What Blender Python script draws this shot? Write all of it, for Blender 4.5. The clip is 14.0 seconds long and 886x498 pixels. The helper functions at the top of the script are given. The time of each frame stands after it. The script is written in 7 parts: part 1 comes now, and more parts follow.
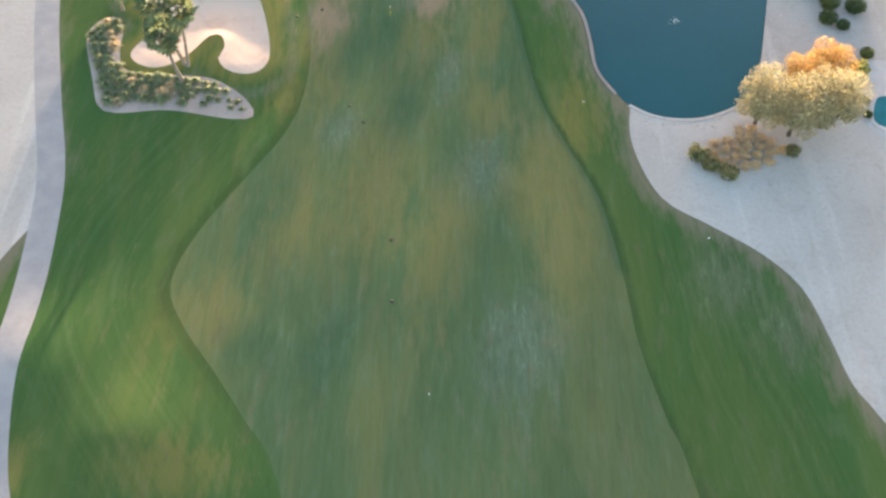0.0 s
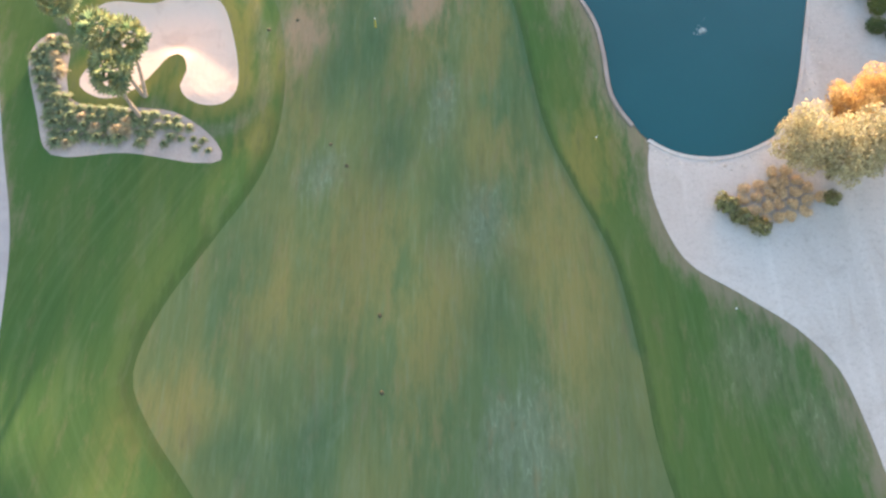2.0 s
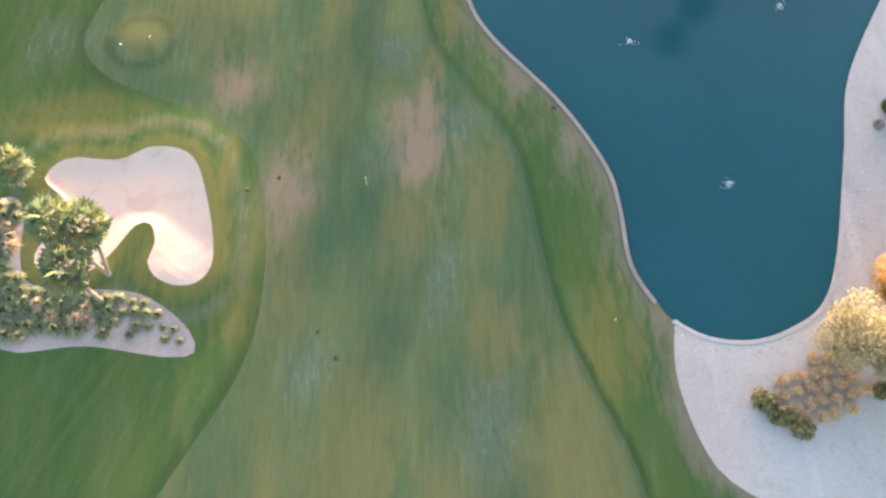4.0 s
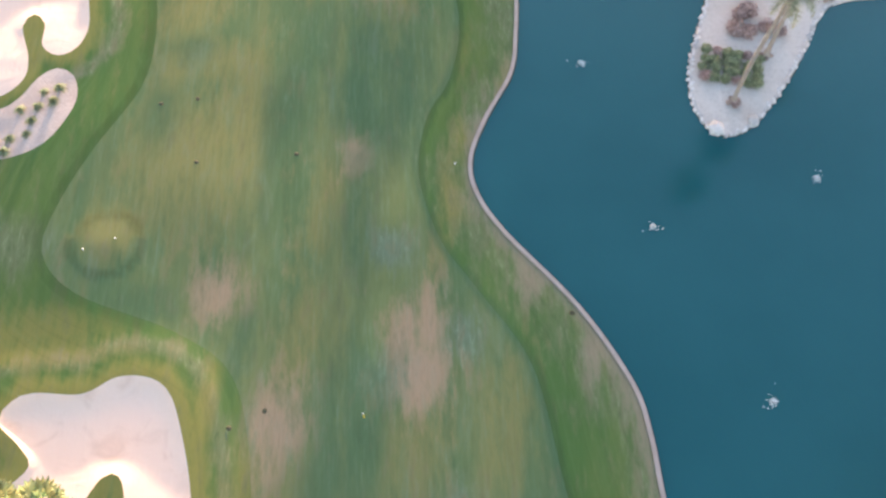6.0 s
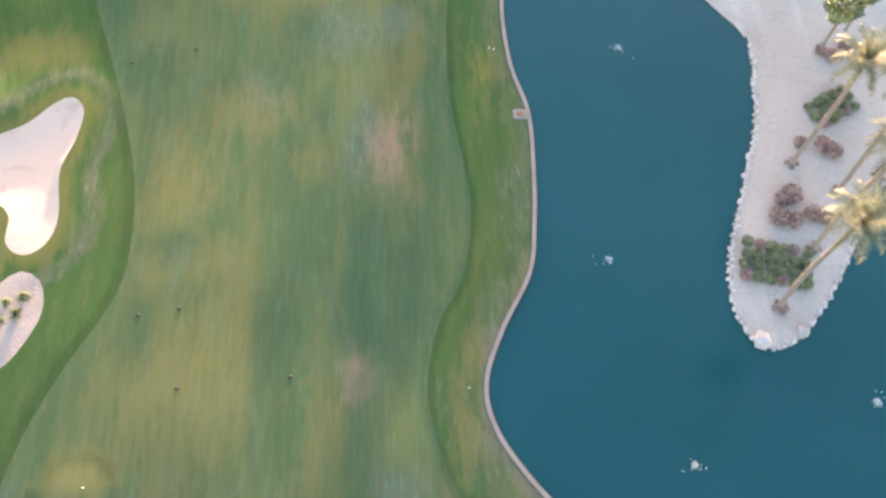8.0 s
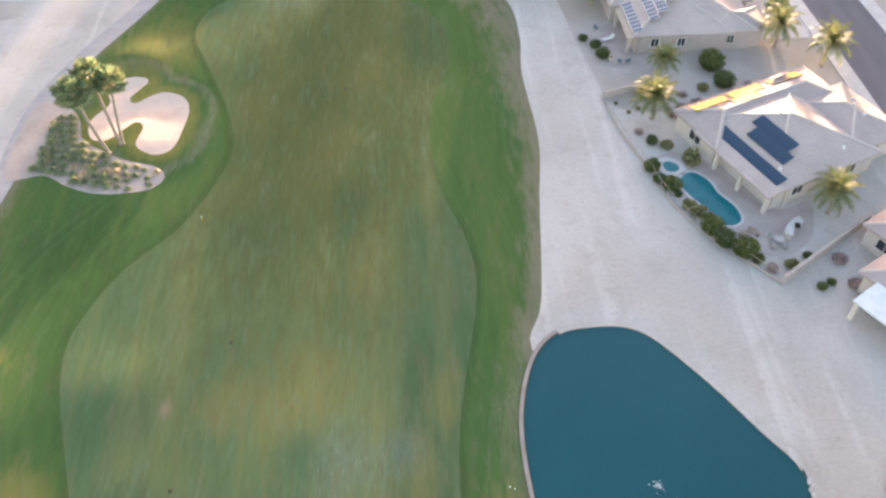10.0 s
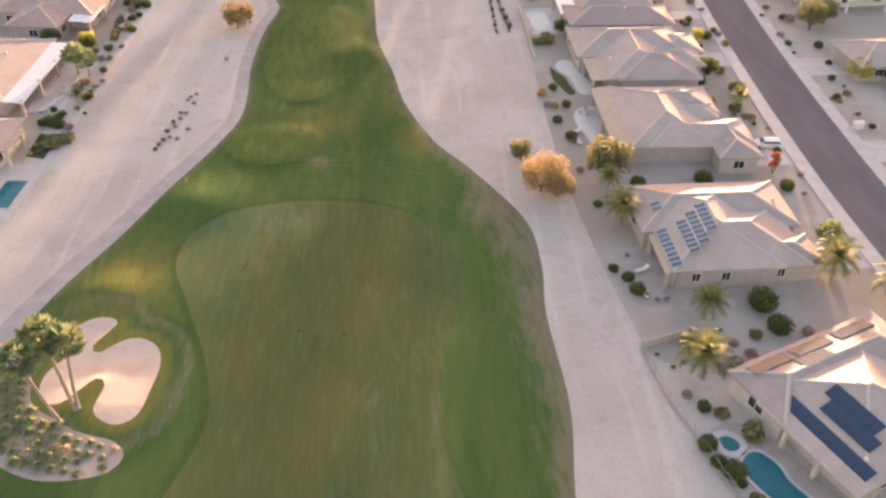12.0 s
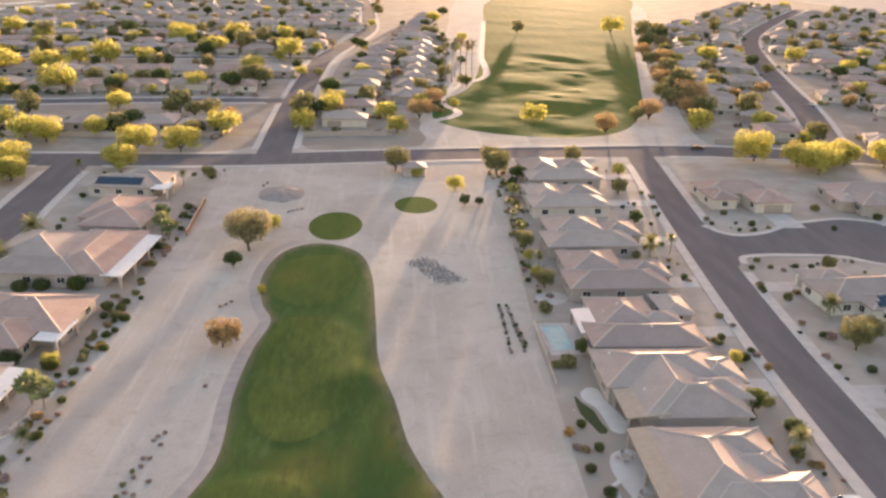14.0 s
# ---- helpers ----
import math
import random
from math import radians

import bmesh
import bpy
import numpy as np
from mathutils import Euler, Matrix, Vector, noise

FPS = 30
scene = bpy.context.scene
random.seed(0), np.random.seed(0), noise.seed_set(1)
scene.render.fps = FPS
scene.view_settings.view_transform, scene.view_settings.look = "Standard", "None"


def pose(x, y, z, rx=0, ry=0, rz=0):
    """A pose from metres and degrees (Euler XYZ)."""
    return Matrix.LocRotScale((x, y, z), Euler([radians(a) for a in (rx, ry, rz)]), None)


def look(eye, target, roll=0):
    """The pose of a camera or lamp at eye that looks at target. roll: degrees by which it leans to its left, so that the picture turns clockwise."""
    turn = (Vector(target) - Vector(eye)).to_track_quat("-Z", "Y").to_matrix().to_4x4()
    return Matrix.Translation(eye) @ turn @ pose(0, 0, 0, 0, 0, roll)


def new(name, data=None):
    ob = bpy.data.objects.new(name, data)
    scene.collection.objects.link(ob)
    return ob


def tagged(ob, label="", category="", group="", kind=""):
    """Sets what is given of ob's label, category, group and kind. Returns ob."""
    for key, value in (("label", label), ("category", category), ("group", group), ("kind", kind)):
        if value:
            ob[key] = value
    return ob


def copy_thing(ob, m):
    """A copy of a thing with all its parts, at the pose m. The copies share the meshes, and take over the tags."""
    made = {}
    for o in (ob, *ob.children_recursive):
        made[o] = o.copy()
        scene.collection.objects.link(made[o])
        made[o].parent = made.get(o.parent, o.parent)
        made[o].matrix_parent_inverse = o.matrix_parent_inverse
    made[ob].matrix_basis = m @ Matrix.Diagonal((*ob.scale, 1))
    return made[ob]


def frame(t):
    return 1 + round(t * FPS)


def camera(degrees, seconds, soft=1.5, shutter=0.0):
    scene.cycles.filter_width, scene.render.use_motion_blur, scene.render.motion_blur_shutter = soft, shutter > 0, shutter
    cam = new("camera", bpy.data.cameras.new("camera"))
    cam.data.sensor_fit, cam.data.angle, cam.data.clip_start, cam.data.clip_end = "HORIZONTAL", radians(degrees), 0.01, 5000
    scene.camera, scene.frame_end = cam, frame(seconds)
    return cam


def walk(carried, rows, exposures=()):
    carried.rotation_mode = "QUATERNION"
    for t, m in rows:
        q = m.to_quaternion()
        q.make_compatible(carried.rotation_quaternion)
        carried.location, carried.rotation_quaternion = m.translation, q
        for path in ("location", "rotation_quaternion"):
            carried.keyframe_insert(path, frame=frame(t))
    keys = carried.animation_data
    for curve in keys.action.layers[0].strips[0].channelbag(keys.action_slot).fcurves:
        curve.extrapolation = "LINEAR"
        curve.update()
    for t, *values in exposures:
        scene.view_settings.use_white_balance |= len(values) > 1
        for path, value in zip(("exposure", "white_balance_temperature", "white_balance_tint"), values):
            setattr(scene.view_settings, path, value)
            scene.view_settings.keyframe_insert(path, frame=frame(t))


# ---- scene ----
# ---- camera: a level flight north over the fairway, about 66 m up ----
cam = camera(55.17, 14.0, soft=2.6)
ROWS = [
    (0.0, 0.32, 0.03, 66.58, 32.84, -0.68, 0.87),
    (0.5, 0.33, 4.52, 66.54, 28.38, -0.62, 0.70),
    (1.0, 0.34, 8.99, 66.50, 28.27, -0.56, 0.42),
    (1.5, 0.34, 13.56, 66.46, 28.31, -0.57, 0.32),
    (2.0, 0.33, 18.33, 66.44, 25.56, -0.58, 0.34),
    (2.5, 0.28, 23.25, 66.40, 24.10, -0.51, 0.15),
    (2.7, 0.26, 25.21, 66.38, 24.14, -0.54, 0.16),
    (4.8, -0.73, 45.12, 65.81, 25.32, -0.55, -1.56),
    (5.0, -0.79, 47.17, 65.81, 25.31, -0.45, -1.82),
    (5.5, -0.93, 52.39, 65.80, 25.39, -0.51, -1.93),
    (6.0, -1.03, 57.57, 65.72, 25.47, -0.53, -2.07),
    (6.5, -1.13, 62.63, 65.59, 25.66, -0.53, -2.21),
    (7.0, -1.25, 67.44, 65.49, 26.00, -0.53, -2.33),
    (7.5, -1.37, 72.32, 65.45, 26.23, -0.54, -2.40),
    (8.0, -1.51, 77.15, 65.48, 26.50, -0.56, -2.45),
    (8.5, -1.66, 82.02, 65.52, 28.75, -0.61, -2.56),
    (9.0, -1.84, 86.99, 65.61, 34.58, -0.63, -2.72),
    (9.2, -1.91, 88.99, 65.65, 37.10, -0.59, -2.86),
    (11.3, -2.13, 111.36, 66.47, 48.03, -0.72, -2.47),
    (11.5, -2.24, 113.51, 66.48, 49.12, -0.72, -2.53),
    (12.0, -2.54, 118.91, 66.49, 51.93, -0.89, -2.53),
    (12.5, -2.92, 124.05, 66.47, 52.39, -1.00, -2.56),
    (13.0, -3.32, 129.41, 66.43, 56.86, -1.17, -2.61),
    (13.5, -3.70, 135.22, 66.39, 63.24, -1.37, -2.68),
    (14.0, -4.08, 141.74, 66.37, 69.61, -1.32, -2.81),
]
walk(cam, [(t, pose(x, y, z, rx, ry, rz)) for t, x, y, z, rx, ry, rz in ROWS],
     [(0.0, 3.38, 5800, 13), (1.0, 3.64, 5850, 15), (2.5, 3.64, 5900, 19), (6.0, 3.76, 5950, 23), (9.0, 3.85, 6080, 22), (11.5, 3.33, 6550, 25), (12.0, 3.3, 7100, 33), (12.5, 3.12, 6950, 29), (13.0, 3.1, 6450, 25), (13.5, 3.15, 6650, 26), (14.0, 2.96, 6850, 26)])

# ---- low evening sun ahead and a clear sky ----
SUN_TURN, SUN_RISE = 11.0, 1.7
world = bpy.data.worlds.new("evening_sky")
scene.world = world
world.use_nodes = True
wn = world.node_tree.nodes
sky = wn.new("ShaderNodeTexSky")
sky.sky_type, sky.sun_disc = "NISHITA", False
sky.sun_elevation, sky.sun_rotation = radians(SUN_RISE), radians(SUN_TURN)
sky.dust_density = 2.0
world.node_tree.links.new(sky.outputs[0], wn["Background"].inputs[0])
wn["Background"].inputs[1].default_value = 0.15
sun = new("sun", bpy.data.lights.new("sun", "SUN"))
sun.data.energy, sun.data.angle, sun.data.color = 2.7, radians(1.2), (1.0, 0.72, 0.42)
sun_way = Vector((math.sin(radians(SUN_TURN)) * math.cos(radians(SUN_RISE)), math.cos(radians(SUN_TURN)) * math.cos(radians(SUN_RISE)), math.sin(radians(SUN_RISE))))
sun.matrix_world = look((0, 0, 200), Vector((0, 0, 200)) - sun_way)

# ---- materials ----
from mathutils import geometry


class Nodes:
    """A node material under construction."""

    def __init__(self, name, roughness=0.8, metallic=0.0, specular=0.3):
        self.mat = bpy.data.materials.new(name)
        self.mat.use_nodes = True
        self.tree = self.mat.node_tree
        self.shader = self.tree.nodes["Principled BSDF"]
        self.shader.inputs["Roughness"].default_value = roughness
        self.shader.inputs["Metallic"].default_value = metallic
        self.shader.inputs["Specular IOR Level"].default_value = specular
        self.place = self.tree.nodes.new("ShaderNodeNewGeometry").outputs["Position"]

    def node(self, kind, **inputs):
        n = self.tree.nodes.new(kind)
        for key, value in inputs.items():
            self.put(n.inputs[key.replace("_", " ")], value)
        return n

    def put(self, socket, value):
        if isinstance(value, bpy.types.NodeSocket):
            self.tree.links.new(value, socket)
        else:
            socket.default_value = value

    def own(self):
        self.place = self.tree.nodes.new("ShaderNodeTexCoord").outputs["Object"]
        return self

    def noise(self, scale, stretch=(1, 1, 1), detail=4.0, turn=0.0, rough=0.55, shift=(0, 0, 0), warp=0.0):
        m = self.node("ShaderNodeMapping", Vector=self.place, Scale=stretch, Location=shift, Rotation=(0, 0, radians(turn)))
        n = self.node("ShaderNodeTexNoise", Vector=m.outputs[0], Scale=scale, Detail=detail, Roughness=rough, Distortion=warp)
        return n.outputs["Fac"]

    def ramp(self, fac, low, high, lo=0.0, hi=1.0):
        n = self.node("ShaderNodeMapRange", Value=fac)
        for i, v in enumerate((low, high, lo, hi)):
            n.inputs[1 + i].default_value = v
        n.interpolation_type = "SMOOTHSTEP"
        return n.outputs[0]

    def mix(self, fac, a, b, how="MIX"):
        n = self.tree.nodes.new("ShaderNodeMix")
        n.data_type, n.blend_type = "RGBA", how
        self.put(n.inputs[0], fac)
        for i, c in ((6, a), (7, b)):
            self.put(n.inputs[i], (*c, 1.0) if isinstance(c, tuple) else c)
        return n.outputs[2]

    def times(self, a, b):
        n = self.tree.nodes.new("ShaderNodeMath")
        n.operation = "MULTIPLY"
        self.put(n.inputs[0], a), self.put(n.inputs[1], b)
        return n.outputs[0]

    def vary(self, colour, amount, island=True):
        """Each island, or each object, a little lighter or darker."""
        r = self.tree.nodes.new("ShaderNodeNewGeometry").outputs["Random Per Island"] if island else self.tree.nodes.new("ShaderNodeObjectInfo").outputs["Random"]
        n = self.node("ShaderNodeHueSaturation", Color=colour, Value=self.ramp(r, 0, 1, 1 - amount, 1 + amount), Hue=self.ramp(r, 0, 1, 0.5 - amount * 0.03, 0.5 + amount * 0.03))
        return n.outputs[0]

    def bump(self, fac, strength, depth):
        n = self.node("ShaderNodeBump", Strength=strength, Distance=depth, Height=fac)
        if self.shader.inputs["Normal"].is_linked:
            self.tree.links.new(self.shader.inputs["Normal"].links[0].from_socket, n.inputs["Normal"])
        self.tree.links.new(n.outputs[0], self.shader.inputs["Normal"])
        return self

    def done(self, colour):
        self.put(self.shader.inputs["Base Color"], (*colour, 1.0) if isinstance(colour, tuple) else colour)
        return self.mat


def plain(name, c1, c2, scale=3.0, roughness=0.8, metallic=0.0, grain=0.02, own=True, vary=0.0, specular=0.3):
    """Two tones at two scales, with fine relief."""
    n = Nodes(name, roughness, metallic, specular)
    if own:
        n.own()
    big, small = n.noise(scale), n.noise(scale * 9)
    c = n.mix(n.ramp(big, 0.35, 0.65), c1, c2)
    c = n.mix(n.times(n.ramp(small, 0.45, 0.8), 0.35), c, tuple(v * 0.6 for v in c1))
    if vary:
        c = n.vary(c, vary, island=False)
    return n.bump(small, 0.5, grain).done(c)


def foliage(name, c1, c2, glow=0.35, spread=0.35):
    """Leaves: matt above, and letting light through."""
    n = Nodes(name, 0.6, 0.0, 0.2)
    n.own()
    c = n.vary(n.mix(n.ramp(n.noise(0.7), 0.35, 0.65), c1, c2), spread)
    mat = n.done(c)
    thin = n.node("ShaderNodeBsdfTranslucent", Color=c)
    both = n.node("ShaderNodeMixShader", Fac=glow)
    n.tree.links.new(n.shader.outputs[0], both.inputs[1])
    n.tree.links.new(thin.outputs[0], both.inputs[2])
    n.tree.links.new(both.outputs[0], n.tree.nodes["Material Output"].inputs[0])
    return mat


def grass(name, deep, gold, dry, pale, patchy=1.0, streak=1.0, lush_shade=(0.04, 0.078, 0.025)):
    """Turf seen from above: mapped worn, dry and pale patches, sun and shade painted into the colour, long mowing
    streaks and fine blades.
    """
    n = Nodes(name, 0.95, 0.0, 0.02)
    ragged = n.noise(0.8, (1, 0.25, 1), 6.0, 8.0, 0.72)
    broad = n.noise(0.11, (1, 0.3, 1), 4.0, 8.0, 0.55, (3, 11, 0), 0.5)
    bands = n.noise(0.28, (1, 0.05, 1), 3.0, 8.0, 0.5, (17, 2, 0), 0.25)
    lines = n.noise(2.4, (1, 0.11, 1), 4.0, 7.0, 0.62, (0, 0, 0), 0.4)
    comb = n.noise(4.6, (1, 0.07, 1), 3.0, 344.0, 0.6, (9, 0, 0), 0.3)
    mottle = n.noise(0.42, (1, 0.3, 1), 5.0, 10.0, 0.6, (31, 7, 0), 0.7)
    fleck = n.noise(3.0, (1, 0.3, 1), 5.0, 5.0, 0.7)
    scratch = n.noise(2.6, (1, 0.22, 1), 5.0, 24.0, 0.75, (2, 40, 0), 0.8)
    c = n.mix(n.times(n.ramp(broad, 0.4, 0.65), 0.6 * patchy), deep, tuple(0.55 * d + 0.45 * g for d, g in zip(deep, gold)))
    c = n.mix(n.times(n.ramp(bands, 0.46, 0.68), 0.3 * patchy), c, gold)
    c = n.mix(n.times(n.ramp(bands, 0.47, 0.3), 0.35 * patchy), c, tuple(v * 0.78 for v in deep))
    # the golden and dark tints also carry painted sunlight and shade
    for key, colour, most in (("pale", pale, 0.8), ("gold", gold, 0.66), ("dry", dry, 0.78), ("deep", tuple(v * f for v, f in zip(deep, (0.62, 0.78, 0.92))), 0.62), ("lush_shade", lush_shade, 0.65)):
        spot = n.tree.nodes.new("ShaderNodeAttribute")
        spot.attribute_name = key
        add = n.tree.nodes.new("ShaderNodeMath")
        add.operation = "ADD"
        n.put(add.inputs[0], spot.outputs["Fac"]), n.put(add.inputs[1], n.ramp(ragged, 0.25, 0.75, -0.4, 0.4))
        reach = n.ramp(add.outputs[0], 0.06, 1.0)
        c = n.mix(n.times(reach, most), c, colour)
        if key == "pale":
            c = n.mix(n.times(reach, n.ramp(scratch, 0.52, 0.68, 0.0, 0.55)), c, tuple(v * 1.9 for v in pale))
            c = n.mix(n.times(reach, n.ramp(scratch, 0.46, 0.36, 0.0, 0.4)), c, tuple(v * 0.6 for v in deep))
    c = n.mix(n.times(n.ramp(mottle, 0.5, 0.72), 0.22), c, tuple(v * 0.62 for v in deep))
    c = n.mix(n.times(n.ramp(mottle, 0.46, 0.28), 0.2), c, tuple(v * 1.3 for v in pale))
    c = n.mix(n.times(n.ramp(lines, 0.5, 0.78), 0.28 * streak), c, tuple(v * 1.5 for v in pale))
    c = n.mix(n.times(n.ramp(lines, 0.48, 0.26), 0.2 * streak), c, tuple(v * 0.6 for v in deep))
    c = n.mix(n.times(n.ramp(comb, 0.5, 0.72), 0.2 * streak), c, tuple(v * 0.62 for v in deep))
    c = n.mix(n.times(n.ramp(comb, 0.48, 0.3), 0.14 * streak), c, tuple(v * 1.35 for v in pale))
    edge = n.tree.nodes.new("ShaderNodeAttribute")
    edge.attribute_name = "edge"
    rounds = n.node("ShaderNodeTexNoise", Scale=1.0, Detail=3.0, Roughness=0.6)
    rounds.noise_dimensions = "1D"
    n.put(rounds.inputs["W"], n.times(edge.outputs["Fac"], 1.5))
    c = n.mix(n.times(n.ramp(rounds.outputs["Fac"], 0.52, 0.7), 0.13 * max(0.0, 0.9 - streak)), c, tuple(v * 1.5 for v in pale))
    c = n.mix(n.times(n.ramp(rounds.outputs["Fac"], 0.48, 0.34), 0.16 * max(0.0, 0.9 - streak)), c, tuple(v * 0.55 for v in deep))
    c = n.mix(n.times(n.ramp(fleck, 0.52, 0.85), 0.25), c, tuple(v * 0.5 for v in deep))
    return n.bump(lines, 0.15, 0.05).bump(fleck, 0.2, 0.04).done(c)


def yard_gravel(name="yard_gravel", tone=1.0):
    n = Nodes(name, 0.95, 0.0, 0.1)
    broad, plot, stones = n.noise(0.06, detail=4.0), n.noise(0.16, detail=2.0, shift=(40, 3, 0)), n.noise(5.0, detail=5.0, rough=0.7)
    c = n.mix(n.ramp(broad, 0.4, 0.6), tuple(v * tone for v in (0.386, 0.342, 0.299)), tuple(v * tone for v in (0.463, 0.418, 0.376)))
    c = n.mix(n.times(n.ramp(plot, 0.5, 0.6), 0.5), c, tuple(v * tone for v in (0.386, 0.326, 0.279)))
    c = n.mix(n.times(n.ramp(stones, 0.5, 0.8), 0.5), c, (0.212, 0.184, 0.162))
    return n.bump(stones, 0.6, 0.05).done(c)


def desert():
    n = Nodes("desert_gravel", 0.98, 0.0, 0.03)
    broad = n.noise(0.05, detail=5.0, warp=0.5)
    tracks = n.noise(0.55, (1, 0.05, 1), 4.0, 8.0)
    ripple = n.noise(0.35, (1, 0.5, 1), 5.0, 20.0, 0.65, (5, 90, 0), 1.5)
    stones = n.noise(6.0, detail=5.0, rough=0.7)
    c = n.mix(n.ramp(broad, 0.35, 0.65), (0.492, 0.449, 0.406), (0.579, 0.536, 0.492))
    c = n.mix(n.times(n.ramp(tracks, 0.52, 0.7), 0.55), c, (0.656, 0.612, 0.563))
    c = n.mix(n.times(n.ramp(ripple, 0.55, 0.75), 0.4), c, (0.405, 0.326, 0.264))
    grit, blot = n.noise(2.2, detail=6.0, rough=0.75, shift=(3, 3, 0)), n.noise(0.22, detail=5.0, rough=0.65, shift=(60, 8, 0), warp=0.6)
    c = n.mix(n.times(n.ramp(blot, 0.5, 0.72), 0.45), c, (0.386, 0.342, 0.304))
    c = n.mix(n.times(n.ramp(grit, 0.5, 0.72), 0.5), c, (0.318, 0.286, 0.254))
    c = n.mix(n.times(n.ramp(grit, 0.44, 0.28), 0.45), c, (0.695, 0.663, 0.619))
    c = n.mix(n.times(n.ramp(stones, 0.5, 0.8), 0.5), c, (0.251, 0.224, 0.203))
    return n.bump(ripple, 0.25, 0.12).bump(tracks, 0.2, 0.08).bump(stones, 0.6, 0.05).done(c)


def sandy():
    n = Nodes("bunker_sand", 0.95, 0.0, 0.1)
    rake = n.noise(2.5, (1, 0.2, 1), 3.0, 30.0)
    patch = n.noise(0.4, detail=4.0, warp=0.8)
    c = n.mix(n.ramp(patch, 0.5, 0.78), (0.72, 0.55, 0.445), (0.62, 0.45, 0.355))
    c = n.mix(n.times(n.ramp(rake, 0.5, 0.8), 0.3), c, (0.75, 0.6, 0.49))
    return n.bump(patch, 0.4, 0.15).bump(rake, 0.5, 0.03).done(c)


def pebbles():
    n = Nodes("pebble_bed", 0.9, 0.0, 0.2)
    cells = n.node("ShaderNodeTexVoronoi", Vector=n.place, Scale=7.0)
    c = n.mix(n.ramp(n.noise(0.3), 0.35, 0.65), (0.46, 0.375, 0.325), (0.53, 0.445, 0.39))
    c = n.mix(n.times(n.ramp(cells.outputs["Distance"], 0.1, 0.7), 0.3), c, (0.24, 0.2, 0.19))
    return n.bump(cells.outputs["Distance"], 0.6, 0.06).done(c)


def asphalt():
    n = Nodes("asphalt", 0.95, 0.0, 0.05)
    grain, worn = n.noise(7.0, detail=5.0), n.noise(0.3, (1, 0.2, 1), 4.0, 5.0)
    c = n.mix(n.ramp(worn, 0.35, 0.7), (0.16, 0.151, 0.16), (0.195, 0.183, 0.193))
    c = n.mix(n.times(n.ramp(grain, 0.5, 0.75), 0.5), c, (0.24, 0.22, 0.22))
    return n.bump(grain, 0.4, 0.02).done(c)


def concrete(name, c1, c2):
    n = Nodes(name, 0.85, 0.0, 0.3)
    stain, grain = n.noise(0.5, detail=5.0), n.noise(5.0, detail=4.0)
    c = n.mix(n.ramp(stain, 0.35, 0.7), c1, c2)
    c = n.mix(n.times(n.ramp(grain, 0.5, 0.8), 0.3), c, tuple(v * 0.6 for v in c1))
    return n.bump(grain, 0.3, 0.02).done(c)


def lake_water():
    n = Nodes("lake_water", 0.07, 0.0, 0.65)
    n.shader.inputs["IOR"].default_value = 1.33
    ripple, murk = n.noise(1.2, (1, 0.6, 1), 5.0, 20.0, 0.6), n.noise(0.05, detail=3.0)
    fine = n.noise(5.0, (1, 0.5, 1), 3.0, 15.0)
    c = n.mix(n.ramp(murk, 0.35, 0.65), (0.007, 0.074, 0.087), (0.01, 0.084, 0.098))
    return n.bump(ripple, 0.25, 0.08).bump(fine, 0.2, 0.03).done(c)


def roof_tiles(name, c1, c2):
    """Concrete tiles: courses and single tiles show as tone and relief."""
    n = Nodes(name, 0.75, 0.0, 0.3)
    n.own()
    wave = n.node("ShaderNodeTexWave", Vector=n.place, Scale=2.2, Distortion=1.5, Detail=2.0)
    wave.bands_direction = "Z"
    tile = n.node("ShaderNodeTexVoronoi", Vector=n.place, Scale=2.4)
    c = n.mix(n.ramp(n.noise(0.35), 0.35, 0.65), c1, c2)
    c = n.mix(n.times(n.ramp(tile.outputs["Distance"], 0.1, 0.6), 0.25), c, tuple(v * 0.7 for v in c1))
    c = n.mix(n.times(wave.outputs["Fac"], 0.12), c, tuple(v * 0.6 for v in c1))
    c = n.vary(c, 0.1, island=False)
    return n.bump(wave.outputs["Fac"], 0.4, 0.04).done(c)


